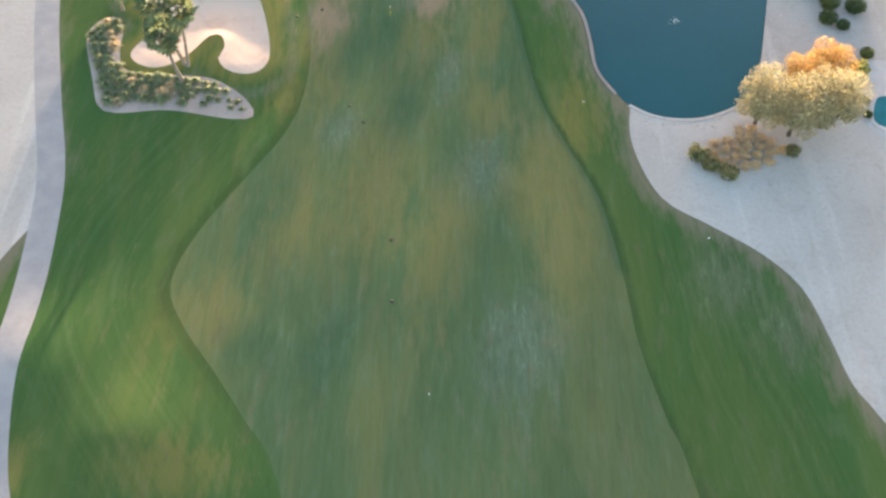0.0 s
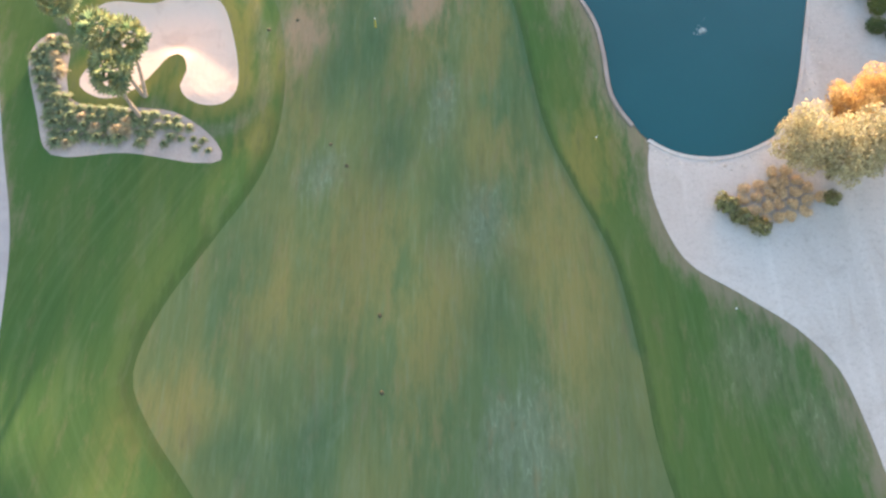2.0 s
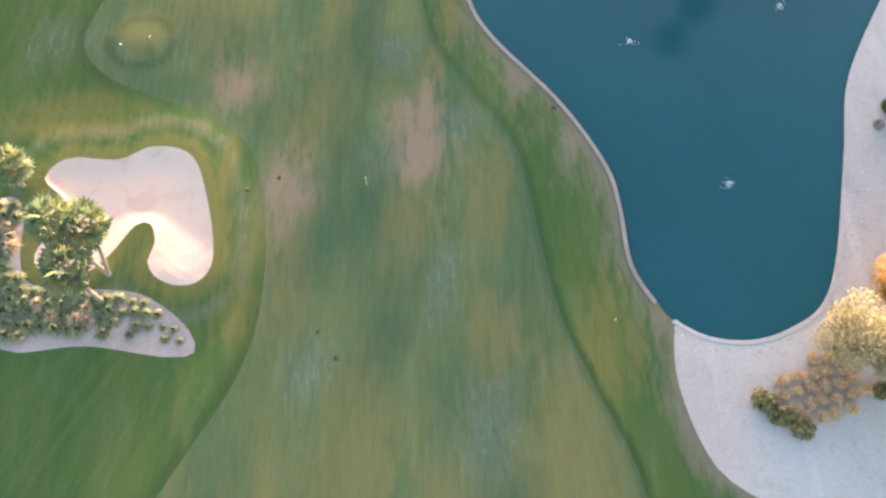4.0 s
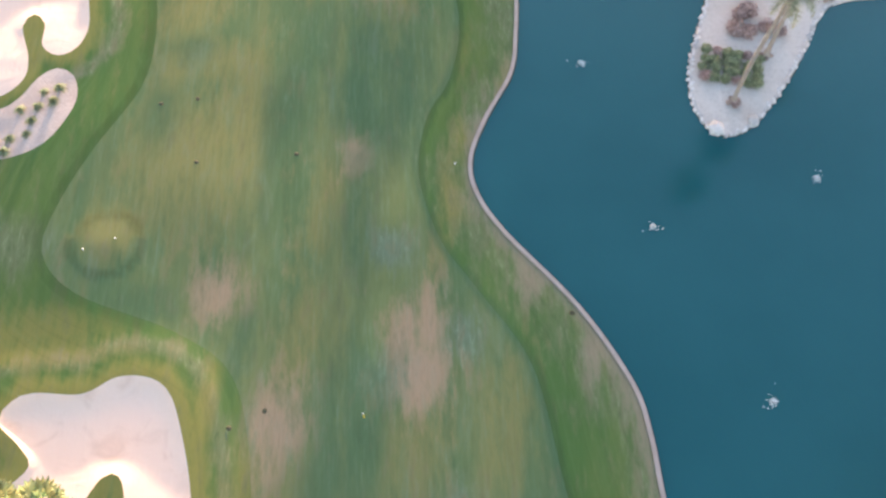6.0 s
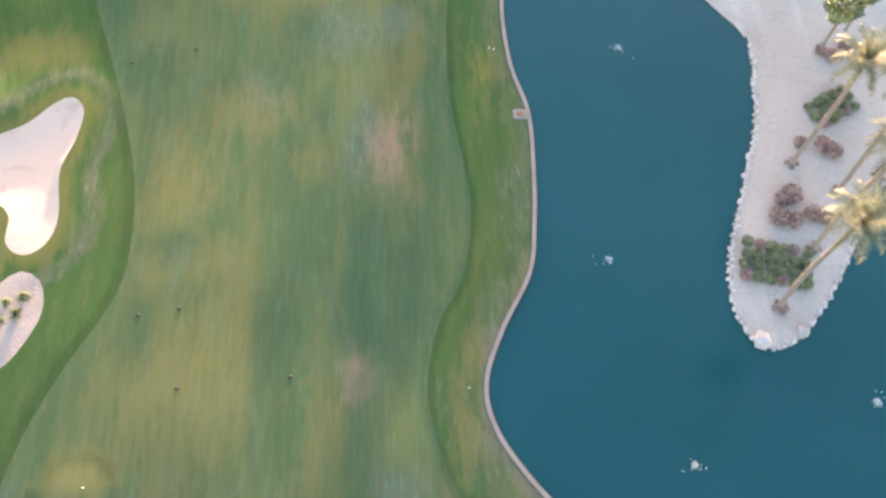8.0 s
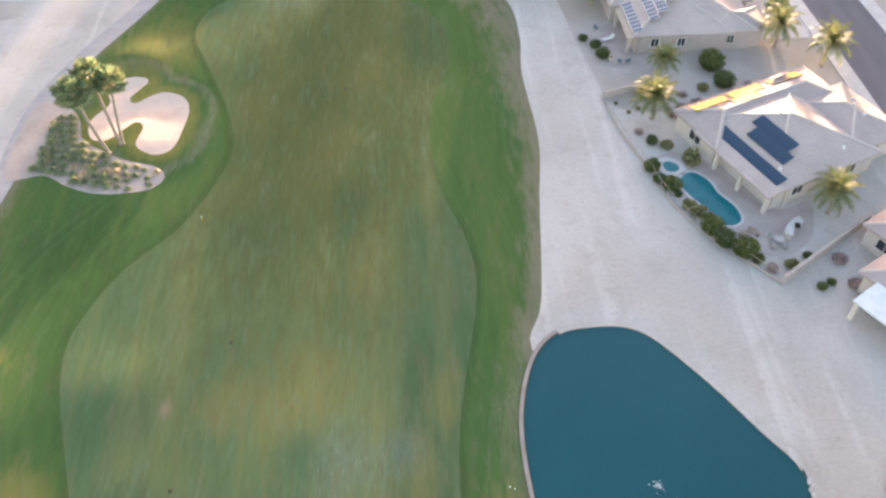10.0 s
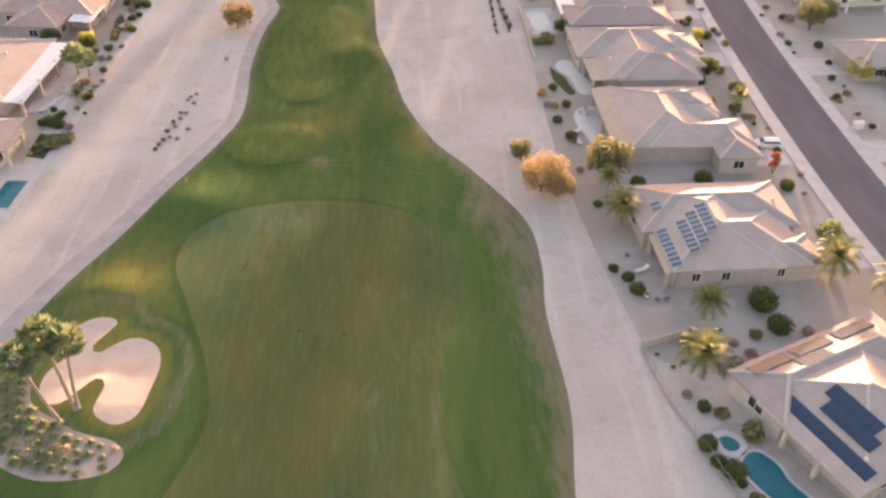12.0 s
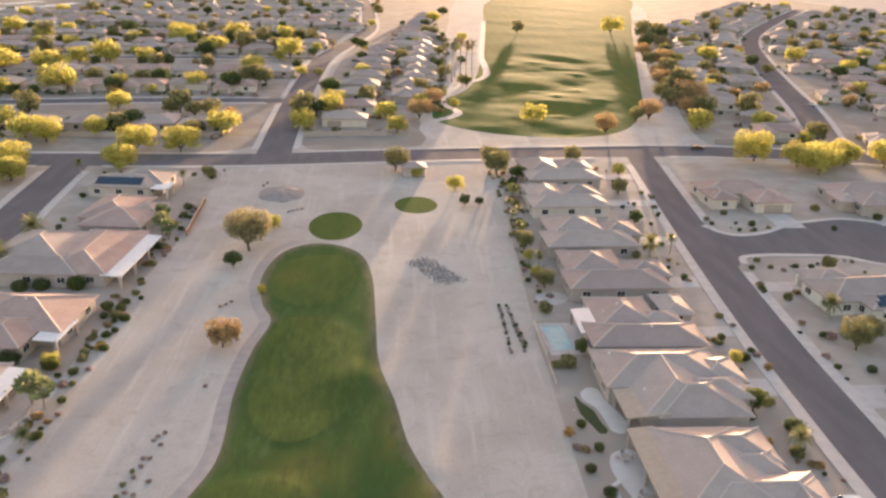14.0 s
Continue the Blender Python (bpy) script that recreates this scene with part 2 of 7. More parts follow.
M = dict(
    desert=desert(), yard=yard_gravel("yard_gravel", 1.04), brown_yard=yard_gravel("brown_gravel", 0.85), sand=sandy(), pebbles=pebbles(), asphalt=asphalt(), lake=lake_water(),
    rough=grass("rough_turf", (0.068, 0.13, 0.04), (0.235, 0.205, 0.062), (0.25, 0.205, 0.15), (0.13, 0.155, 0.085), 0.4, 0.28),
    fairway=grass("fairway_turf", (0.092, 0.145, 0.066), (0.21, 0.193, 0.072), (0.36, 0.245, 0.165), (0.12, 0.165, 0.115), 1.0, 0.78, lush_shade=(0.084, 0.094, 0.03)),
    green=grass("green_turf", (0.1, 0.148, 0.042), (0.17, 0.17, 0.05), (0.2, 0.17, 0.09), (0.12, 0.15, 0.07), 0.6, 0.4),
    path=concrete("path_concrete", (0.37, 0.345, 0.34), (0.43, 0.4, 0.39)),
    pave=concrete("pavement_concrete", (0.52, 0.495, 0.48), (0.6, 0.57, 0.55)),
    kerb=concrete("kerb_concrete", (0.36, 0.31, 0.28), (0.29, 0.245, 0.215)),
    lakebed=plain("lake_bed", (0.05, 0.07, 0.06), (0.08, 0.09, 0.07), 0.2),
    tile_grey=roof_tiles("grey_tiles", (0.45, 0.375, 0.345), (0.51, 0.425, 0.39)),
    tile_pink=roof_tiles("pink_tiles", (0.46, 0.365, 0.335), (0.51, 0.405, 0.375)),
    tile_red=roof_tiles("red_tiles", (0.46, 0.325, 0.285), (0.52, 0.38, 0.34)),
    ridge=plain("ridge_tile", (0.6, 0.53, 0.49), (0.54, 0.47, 0.43)),
    stucco=plain("tan_stucco", (0.5, 0.44, 0.41), (0.455, 0.405, 0.375), 0.8, vary=0.08),
    stucco_white=plain("white_stucco", (0.78, 0.76, 0.72), (0.72, 0.7, 0.66), 0.8),
    stucco_light=plain("cream_stucco", (0.68, 0.61, 0.55), (0.62, 0.56, 0.5), 0.8, vary=0.08),
    trim=plain("fascia_paint", (0.5, 0.42, 0.36), (0.45, 0.38, 0.33)),
    tan_roof=plain("tan_patio_roof", (0.52, 0.43, 0.35), (0.47, 0.385, 0.31), 1.2),
    white_roof=plain("white_patio_roof", (0.78, 0.79, 0.8), (0.7, 0.72, 0.74), 1.0, 0.5),
    frame_white=plain("white_frame", (0.75, 0.74, 0.72), (0.68, 0.67, 0.65)),
    dark_glass=plain("window_glass", (0.03, 0.035, 0.04), (0.05, 0.055, 0.06), 0.5, 0.08, 0.0, 0.0, specular=0.6),
    garage=plain("garage_paint", (0.45, 0.38, 0.33), (0.4, 0.34, 0.3), 1.0, 0.6),
    cell=plain("solar_cell", (0.045, 0.095, 0.15), (0.06, 0.12, 0.18), 1.5, 0.2, 0.0, 0.0, specular=0.7),
    alloy=plain("aluminium", (0.6, 0.61, 0.63), (0.5, 0.51, 0.53), 2.0, 0.35, 0.9, 0.0),
    pool=plain("pool_water", (0.012, 0.15, 0.175), (0.02, 0.18, 0.21), 0.8, 0.15, 0.0, 0.01, specular=0.2),
    pool_pale=plain("pale_pool_water", (0.2, 0.46, 0.52), (0.26, 0.52, 0.58), 0.8, 0.3, 0.0, 0.01, specular=0.1),
    bark=plain("tree_bark", (0.13, 0.095, 0.07), (0.18, 0.14, 0.11), 4.0, 0.9, 0.0, 0.03),
    palm_bark=plain("palm_trunk", (0.42, 0.35, 0.29), (0.32, 0.26, 0.22), 5.0, 0.9, 0.0, 0.04),
    stone=plain("pale_stone", (0.53, 0.5, 0.48), (0.63, 0.6, 0.57), 1.5, 0.85, 0.0, 0.04, vary=0.2),
    tan_stone=plain("tan_stone", (0.56, 0.5, 0.45), (0.64, 0.58, 0.52), 1.5, 0.9, 0.0, 0.04, vary=0.15),
    boulder=plain("brown_boulder", (0.29, 0.22, 0.18), (0.37, 0.29, 0.24), 1.5, 0.9, 0.0, 0.06, vary=0.2),
    crushed=plain("crushed_stone", (0.31, 0.275, 0.265), (0.38, 0.34, 0.325), 1.5, 0.9, 0.0, 0.04),
    frame_dark=plain("dark_panel_frame", (0.05, 0.075, 0.11), (0.06, 0.09, 0.13), 1.5, 0.3, 0.0, 0.0),
    cell_dark=plain("dark_solar_cell", (0.045, 0.075, 0.12), (0.06, 0.095, 0.145), 0.6, 0.06, 0.0, 0.0, specular=0.08),
    white_pave=concrete("white_concrete", (0.64, 0.63, 0.61), (0.7, 0.69, 0.67)),
    paver=concrete("pink_pavers", (0.42, 0.355, 0.325), (0.49, 0.42, 0.385)),
    patio_grey=plain("patio_furniture", (0.4, 0.37, 0.35), (0.5, 0.46, 0.43)),
    dark_lawn=plain("dark_lawn", (0.05, 0.075, 0.03), (0.07, 0.092, 0.038), 1.5, 0.9, 0.0, 0.05),
    soil=plain("wet_soil", (0.05, 0.055, 0.03), (0.07, 0.07, 0.04), 1.0),
    paint_white=plain("car_paint", (0.78, 0.79, 0.8), (0.74, 0.75, 0.76), 0.4, 0.25, 0.0, 0.0, specular=0.6),
    paint_dark=plain("dark_car_paint", (0.05, 0.03, 0.03), (0.07, 0.04, 0.04), 0.4, 0.25, 0.0, 0.0, specular=0.6),
    rubber=plain("tyre_rubber", (0.02, 0.02, 0.02), (0.03, 0.03, 0.03)),
    white=plain("white_plastic", (0.8, 0.8, 0.78), (0.72, 0.72, 0.7)),
    yellow=plain("yellow_paint", (0.65, 0.5, 0.06), (0.55, 0.42, 0.05)),
    foam=plain("water_foam", (0.55, 0.63, 0.65), (0.68, 0.74, 0.76)),
    teal_cloth=plain("teal_cloth", (0.1, 0.17, 0.19), (0.14, 0.22, 0.24)),
    wood=plain("brown_wood", (0.25, 0.15, 0.09), (0.33, 0.21, 0.13)),
    leaf_green=foliage("green_leaves", (0.115, 0.15, 0.048), (0.165, 0.19, 0.06), 0.4),
    leaf_dark=foliage("dark_leaves", (0.09, 0.13, 0.05), (0.13, 0.16, 0.06), 0.35),
    leaf_olive=foliage("olive_leaves", (0.22, 0.22, 0.1), (0.32, 0.3, 0.15), 0.35),
    leaf_mesquite=foliage("mesquite_leaves", (0.27, 0.25, 0.14), (0.36, 0.33, 0.2), 0.4),
    leaf_lime=foliage("yellow_green_leaves", (0.48, 0.45, 0.11), (0.58, 0.54, 0.18), 0.45),
    leaf_sage=foliage("sage_leaves", (0.27, 0.32, 0.19), (0.34, 0.37, 0.23), 0.3),
    leaf_gold=foliage("golden_leaves", (0.42, 0.38, 0.22), (0.52, 0.46, 0.28), 0.35, 0.25),
    leaf_orange=foliage("orange_leaves", (0.56, 0.34, 0.11), (0.6, 0.42, 0.18), 0.35),
    leaf_rust=foliage("rust_leaves", (0.37, 0.26, 0.13), (0.46, 0.34, 0.19), 0.35, 0.3),
    leaf_brown=foliage("brown_twigs", (0.4, 0.295, 0.27), (0.48, 0.36, 0.33), 0.2),
    leaf_palm=foliage("palm_leaves", (0.2, 0.29, 0.16), (0.37, 0.38, 0.18), 0.3, 0.4),
    leaf_date=foliage("date_palm_leaves", (0.21, 0.22, 0.135), (0.29, 0.28, 0.17), 0.2),
    leaf_frond=foliage("green_palm_fronds", (0.14, 0.18, 0.07), (0.27, 0.26, 0.1), 0.3, 0.5),
    leaf_tuft=foliage("tuft_blades", (0.24, 0.29, 0.17), (0.31, 0.32, 0.15), 0.3),
    leaf_straw=foliage("straw_blades", (0.5, 0.4, 0.24), (0.58, 0.47, 0.3), 0.25),
    leaf_cream=foliage("cream_grass", (0.7, 0.54, 0.33), (0.78, 0.62, 0.41), 0.35, 0.22),
    leaf_flower=foliage("red_flowers", (0.46, 0.16, 0.09), (0.52, 0.22, 0.12)),
)

# ---- mesh helpers ----


def mesh_of(name, verts, faces, material, smooth=False):
    me = bpy.data.meshes.new(name)
    me.from_pydata([tuple(v) for v in verts], [], [tuple(f) for f in faces])
    me.materials.append(material)
    if smooth:
        me.polygons.foreach_set("use_smooth", [True] * len(me.polygons))
    me.update()
    return me


def part(name, bm, material, parent, label="", smooth=False):
    """Links a bmesh, or a ready mesh, as one object under a thing or a part."""
    if isinstance(bm, bpy.types.Mesh):
        me = bm
    else:
        me = bpy.data.meshes.new(name)
        bm.to_mesh(me)
        bm.free()
        me.materials.append(material)
        if smooth:
            me.polygons.foreach_set("use_smooth", [True] * len(me.polygons))
    ob = new(name, me)
    ob.parent = parent
    return tagged(ob, label)


def thing(name, m, label, category, group=""):
    ob = new(name)
    ob.matrix_world = m
    return tagged(ob, label, category, group)


def box(bm, x0, y0, z0, x1, y1, z1, m=None, bevel=0.0):
    made = bmesh.ops.create_cube(bm, size=1.0)["verts"]
    for v in made:
        v.co = Vector((x0 + (v.co.x + 0.5) * (x1 - x0), y0 + (v.co.y + 0.5) * (y1 - y0), z0 + (v.co.z + 0.5) * (z1 - z0)))
    if bevel:
        made = bmesh.ops.bevel(bm, geom=list({e for v in made for e in v.link_edges}), offset=bevel, segments=1, affect="EDGES")["verts"]
        made = list({v for f in bm.faces for v in f.verts}) if m is None else made
    if m is not None:
        for v in made:
            v.co = m @ v.co
    return bm


def boxed(*sizes, bevel=0.0):
    return box(bmesh.new(), *sizes, bevel=bevel)


def tube(points, radii, sides=8):
    """Verts and faces of a round limb along points."""
    verts, faces = [], []
    for i, (p, r) in enumerate(zip(points, radii)):
        p = Vector(p)
        way = Vector(points[min(i + 1, len(points) - 1)]) - Vector(points[max(i - 1, 0)])
        q = way.to_track_quat("Z", "Y")
        for k in range(sides):
            a = 2 * math.pi * k / sides
            verts.append(p + q @ Vector((r * math.cos(a), r * math.sin(a), 0)))
    for i in range(len(points) - 1):
        for k in range(sides):
            a, b = i * sides + k, i * sides + (k + 1) % sides
            faces.append((a, b, b + sides, a + sides))
    faces.append(tuple(range(sides))[::-1])
    faces.append(tuple(range((len(points) - 1) * sides, len(points) * sides)))
    return verts, faces


def joined(pieces):
    verts, faces = [], []
    for vs, fs in pieces:
        base = len(verts)
        verts += list(vs)
        faces += [tuple(i + base for i in f) for f in fs]
    return verts, faces


# ---- plan: outlines as smooth loops through a few turning points ----


def curve(points, step=1.0, closed=True):
    """A Catmull-Rom line through the points."""
    p = np.array(points, float)
    n = len(p)
    out = []
    for i in range(n if closed else n - 1):
        a, b, c, d = (p[(i + k) % n] if closed else p[min(max(i + k, 0), n - 1)] for k in (-1, 0, 1, 2))
        for u in np.linspace(0, 1, max(2, int(np.linalg.norm(c - b) / step)), endpoint=False):
            out.append(0.5 * (2 * b + (c - a) * u + (2 * a - 5 * b + 4 * c - d) * u**2 + (3 * b - a - 3 * c + d) * u**3))
    if not closed:
        out.append(p[-1])
    return np.array(out)


def oval(x, y, rx, ry, n=28):
    a = np.linspace(0, 2 * np.pi, n, endpoint=False)
    return np.c_[x + rx * np.cos(a), y + ry * np.sin(a)]


def sideways(line):
    """Unit normals to the right of an open line."""
    d = np.gradient(line, axis=0)
    d /= np.linalg.norm(d, axis=1)[:, None]
    return np.c_[d[:, 1], -d[:, 0]]


def band(line, width):
    n = sideways(line) * width / 2
    return np.r_[line + n, (line - n)[::-1]]


def inside(poly, pts):
    x, y = pts[:, 0], pts[:, 1]
    res = np.zeros(len(pts), bool)
    a, b = poly, np.roll(poly, -1, axis=0)
    near = (x >= poly[:, 0].min()) & (x <= poly[:, 0].max()) & (y >= poly[:, 1].min()) & (y <= poly[:, 1].max())
    xs, ys, hit = x[near], y[near], np.zeros(near.sum(), bool)
    for (x0, y0), (x1, y1) in zip(a, b):
        if y0 != y1:
            hit ^= ((y0 > ys) != (y1 > ys)) & (xs < (x1 - x0) * (ys - y0) / (y1 - y0) + x0)
    res[near] = hit
    return res


def gap(poly, pts, closed=True):
    """Distance from each point to an outline."""
    best = np.full(len(pts), 99.0)
    ring = np.r_[poly, poly[:1]] if closed else poly
    for k in range(0, len(ring) - 1, 12):
        run = ring[k:k + 13]
        lo, hi = run.min(0) - 14, run.max(0) + 14
        near = np.where((pts[:, 0] > lo[0]) & (pts[:, 0] < hi[0]) & (pts[:, 1] > lo[1]) & (pts[:, 1] < hi[1]))[0]
        if not len(near):
            continue
        q = pts[near]
        for a, b in zip(run[:-1], run[1:]):
            d = b - a
            u = np.clip(((q - a) @ d) / max(d @ d, 1e-9), 0, 1)
            best[near] = np.minimum(best[near], np.hypot(*(q - a - u[:, None] * d).T))
    return best


LAKE = curve([(19.8, 61.5), (22.6, 59.9), (26.2, 59.6), (29.5, 60.6), (32.7, 62.8), (34.9, 67.3), (37.7, 77.6), (40.0, 86.3), (46, 97), (52, 107), (50.5, 115), (44.9, 115.6),
              (41.1, 115.0), (38.8, 112.8), (35.3, 107.0), (31.3, 102.0), (28.5, 99.8), (26.0, 100.2), (24.7, 103.2), (25.0, 107.2), (26.3, 111.2), (28.5, 116.8), (30.3, 122), (31.2, 127),
              (31.6, 132.2), (29.3, 136.1), (25.2, 142.6), (20.5, 148.0), (15.1, 148.6), (11.7, 147.4), (9.3, 144.0), (7.8, 137.7), (8.0, 129.9), (9.3, 123.7), (9.2, 117), (8.8, 112),
              (8.0, 107.3), (5.3, 102.2), (3.7, 98.0), (3.95, 94.6), (6.1, 90.6), (11.9, 83.3), (15.6, 76.5), (16.5, 72.0), (16.9, 66.7), (18.6, 63.2)], 0.8)
BUNKERS = [
    curve([(-34.4, 75.0), (-33.6, 76.6), (-32.0, 77.2), (-28.2, 77.0), (-25.6, 78.3), (-22.9, 78.1), (-21.2, 76.6), (-19.9, 73.0), (-19.0, 69.2), (-18.9, 66.5), (-20.0, 65.0), (-21.8, 64.8), (-23.5, 65.6),
           (-24.3, 67.0), (-23.9, 68.7), (-24.5, 70.5), (-25.8, 70.4), (-27.5, 67.7), (-29.3, 65.9), (-31.3, 65.4), (-33.3, 66.3), (-33.9, 67.6), (-33.0, 69.6), (-31.4, 71.5), (-32.6, 73.2)], 0.6),
    curve([(-43.8, 121.0), (-39.7, 122.9), (-37.3, 124.1), (-35.1, 126.3), (-33.5, 126.9), (-32.3, 125.3), (-32.6, 122.1), (-33.5, 118.7), (-32.9, 114.0), (-33.6, 111.4), (-35.3, 110.4), (-37.0, 111.6),
           (-37.2, 114.3), (-38.4, 115.5), (-39.3, 114.0), (-38.1, 110.2), (-38.2, 107.5), (-40.5, 105.6), (-44.5, 106.5), (-46.2, 111.5), (-45.8, 117.5)], 0.6),
    curve([(-40.7, 181.0), (-40.6, 183.3), (-39.2, 186.0), (-40.0, 188.9), (-38.9, 191.0), (-37.0, 191.8), (-35.2, 190.8), (-36.9, 187.2), (-36.0, 186.1), (-34.0, 187.8), (-32.3, 188.3), (-30.0, 187.0), (-29.0, 184.3),
           (-29.2, 180.6), (-29.8, 177.1), (-31.4, 175.9), (-33.0, 176.4), (-34.4, 178.0), (-34.1, 181.3), (-35.2, 182.3), (-36.8, 180.3), (-37.9, 178.9), (-39.7, 179.0)], 0.6),
]
BEDS = [
    curve([(-39.2, 69.1), (-39.3, 71.6), (-38.0, 73.2), (-36.3, 72.9), (-35.4, 70.4), (-35.3, 68.5), (-34.3, 65.4), (-31.7, 64.5), (-25.5, 64.3), (-22.3, 62.8), (-20.1, 60.8), (-19.5, 59.0), (-21.8, 58.6), (-28.3, 59.5), (-33.7, 59.0), (-35.8, 60.0), (-37.2, 63.6)], 0.8),
    curve([(-45.0, 101.0), (-41.0, 98.9), (-37.5, 99.2), (-35.0, 100.6), (-33.4, 103.2), (-32.8, 105.6), (-33.5, 108.0), (-35.2, 108.9), (-36.8, 107.8), (-38.1, 105.6), (-40.0, 104.2), (-43.5, 104.0)], 0.8),
    curve([(-48.5, 173.0), (-44.0, 173.0), (-40.8, 170.9), (-37.5, 169.5), (-34.1, 169.4), (-31.0, 170.2), (-29.9, 172.1), (-31.2, 173.8), (-35.0, 175.1), (-37.8, 176.8), (-40.9, 179.1), (-42.3, 183.2), (-45.0, 186.5), (-48.5, 186.0)], 0.8),
]
CART = curve([(-31.0, 12), (-34.4, 19), (-35.9, 24), (-36.8, 30), (-36.8, 36), (-37.3, 44), (-38.4, 51.5), (-41.4, 61.5), (-45.3, 76), (-50, 100), (-53, 130), (-52, 152), (-48.6, 170), (-48.2, 185), (-45.0, 196.5), (-40.0, 208.5), (-35.7, 219.8), (-31.0, 231.5),
              (-29.0, 240.5), (-29.9, 257), (-29.3, 271.5), (-27.9, 282), (-30.6, 290), (-32.7, 303.4), (-31.2, 317.5), (-28.5, 322.5), (-26.6, 324.6)], 1.2, False)
PATH = band(CART, np.interp(CART[:, 1], (205, 235), (2.7, 2.1))[:, None])
FAIRWAY = curve([(-5, -14), (-8.0, 6), (-12.4, 20.9), (-15.8, 26.0), (-18.8, 30.0), (-22.5, 34.8), (-24.2, 38.8), (-22.7, 44.4), (-18.9, 51.3), (-16.1, 56.4), (-14.6, 62), (-14.6, 70), (-16.5, 78), (-21.5, 82), (-30, 85.6), (-33.4, 89.5), (-32.8, 94), (-30.5, 99.6), (-27, 106.4),
                 (-26.3, 112.3), (-27.0, 118.7), (-29.2, 127), (-31.8, 135), (-34.1, 142.3), (-34.8, 148.9), (-31.9, 157), (-26.7, 164.1), (-23.6, 172), (-22.8, 177.5), (-24.3, 184.5), (-27.8, 193.3), (-30.8, 201.5), (-29.8, 207.8), (-24.5, 212.8), (-14.6, 214.7), (-3.6, 212.6),
                 (3.2, 204), (4.2, 195), (1.5, 185), (1.2, 172), (4.4, 160), (4.7, 152), (2.2, 138), (1.9, 126), (3.2, 114), (2.0, 106.8), (-0.2, 102.7), (-1.2, 96.4)] + [(0.5, 89.8), (3.3, 85.3), (7.5, 78.3), (9.2, 68.9), (10.5, 62.2), (12.8, 56.2), (15.6, 49.3), (17.0, 41.0), (17.7, 33.5), (19.3, 26.7), (21.1, 20.2), (27, -14)], 1.2)
ROUGH_WEST = [(-47, -14), (-45, 20), (-43, 34), (-40, 41.5), (-38.2, 46), (-38.6, 52), (-41.4, 61.5), (-45.3, 76), (-50, 100), (-53, 130), (-52, 152), (-48.0, 168), (-48.2, 186), (-44.6, 197), (-39.8, 208.7), (-35.3, 220), (-30.6, 231.5), (-28.4, 240.5), (-29.2, 256.8), (-28.6, 271),
              (-27.1, 282), (-29.7, 289.6), (-31.6, 303.4), (-29.8, 316.0)]
ROUGH_EAST = [(-25, 322.4), (-18.5, 322.8), (-12.2, 316.8), (-9.2, 303.6), (-8.0, 284.4), (-7.0, 266.7), (-4.3, 254), (-2.2, 242), (2.0, 230.4), (7.4, 221.8), (13.4, 210), (14.4, 200.4), (13.7, 191.2), (14.2, 177.4), (13, 166.9), (11.3, 152), (9.6, 146.0), (14, 138), (15, 112), (18, 88),
              (22, 68), (19.9, 61.2), (19.6, 55.8), (21.7, 49.5), (26.1, 46.2), (30.4, 43.1), (33.3, 39.5), (34.7, 34.4), (35.6, 30.1), (37.5, 26.6), (45, 12), (58, -14)]
ROUGH = curve(ROUGH_WEST + ROUGH_EAST, 1.2)
TEES = [oval(-18.9, 336, 6.4, 10.5), oval(0.75, 353, 5.6, 7.3)]
GREENS = [curve([(-27, 313), (-17, 316), (-12.5, 306), (-14, 294), (-21, 289), (-28, 294), (-29.5, 304)], 1.5), curve([(-25, 283), (-14, 281), (-9.5, 268), (-12, 250), (-19, 243), (-25.5, 250), (-27, 268)], 1.5), oval(-22, 229.5, 7.0, 5.5)]
STREET = curve([(63.7, 150), (62.7, 190), (61.6, 214), (61.55, 232), (61.85, 247.8), (63.1, 277), (67.1, 329), (73.5, 396), (74.9, 410)], 4, False)
CROSS = curve([(-420, 380), (-200, 392), (-120, 395.6), (-58, 397.4), (-22, 402), (13, 407.5), (50, 411.5), (90, 415), (115, 413), (150, 407), (210, 394), (330, 360), (460, 330)], 8, False)
WEST = curve([(-100.5, 393), (-97.5, 352), (-94, 316), (-92, 270), (-91, 200)], 6, False)
NORTH = curve([(-43, 400), (-45.7, 480), (-46.5, 560), (-45, 625), (-36, 690), (-26, 767), (-28, 850), (-33, 960), (-48, 1150)], 8, False)
CLOSE = curve([(-420, 455), (-220, 472), (-160, 484), (-110, 492), (-46, 496)], 8, False)
CLOSE_TWO = curve([(-420, 592), (-240, 606), (-120, 618), (-45, 622)], 8, False)
CLOSE_THREE = curve([(-420, 735), (-240, 745), (-26, 757)], 8, False)
FAR = curve([(146, 408), (150, 435), (168, 491), (202, 615), (250, 757), (322, 890), (420, 1050)], 8, False)
HOLE = curve([(10, 462), (26, 441), (54, 433), (79, 446), (98, 490), (112, 545), (140, 660), (172, 790), (215, 960), (262, 1180), (150, 1230), (92, 1080), (66, 860), (50, 690), (31, 545), (14, 500)], 5)
COURT_AREA = curve([(63, 308), (69, 309.2), (71.2, 311.5), (72.7, 315.9), (79, 317.6), (88, 317.6), (97, 316.5), (104, 311.8), (114, 312), (122, 318), (124, 328), (120, 338), (111, 342.6), (102, 341), (94.2, 337.8), (86, 332), (80, 329.8), (76, 330), (73, 333), (71, 337), (63, 338)], 1.5)
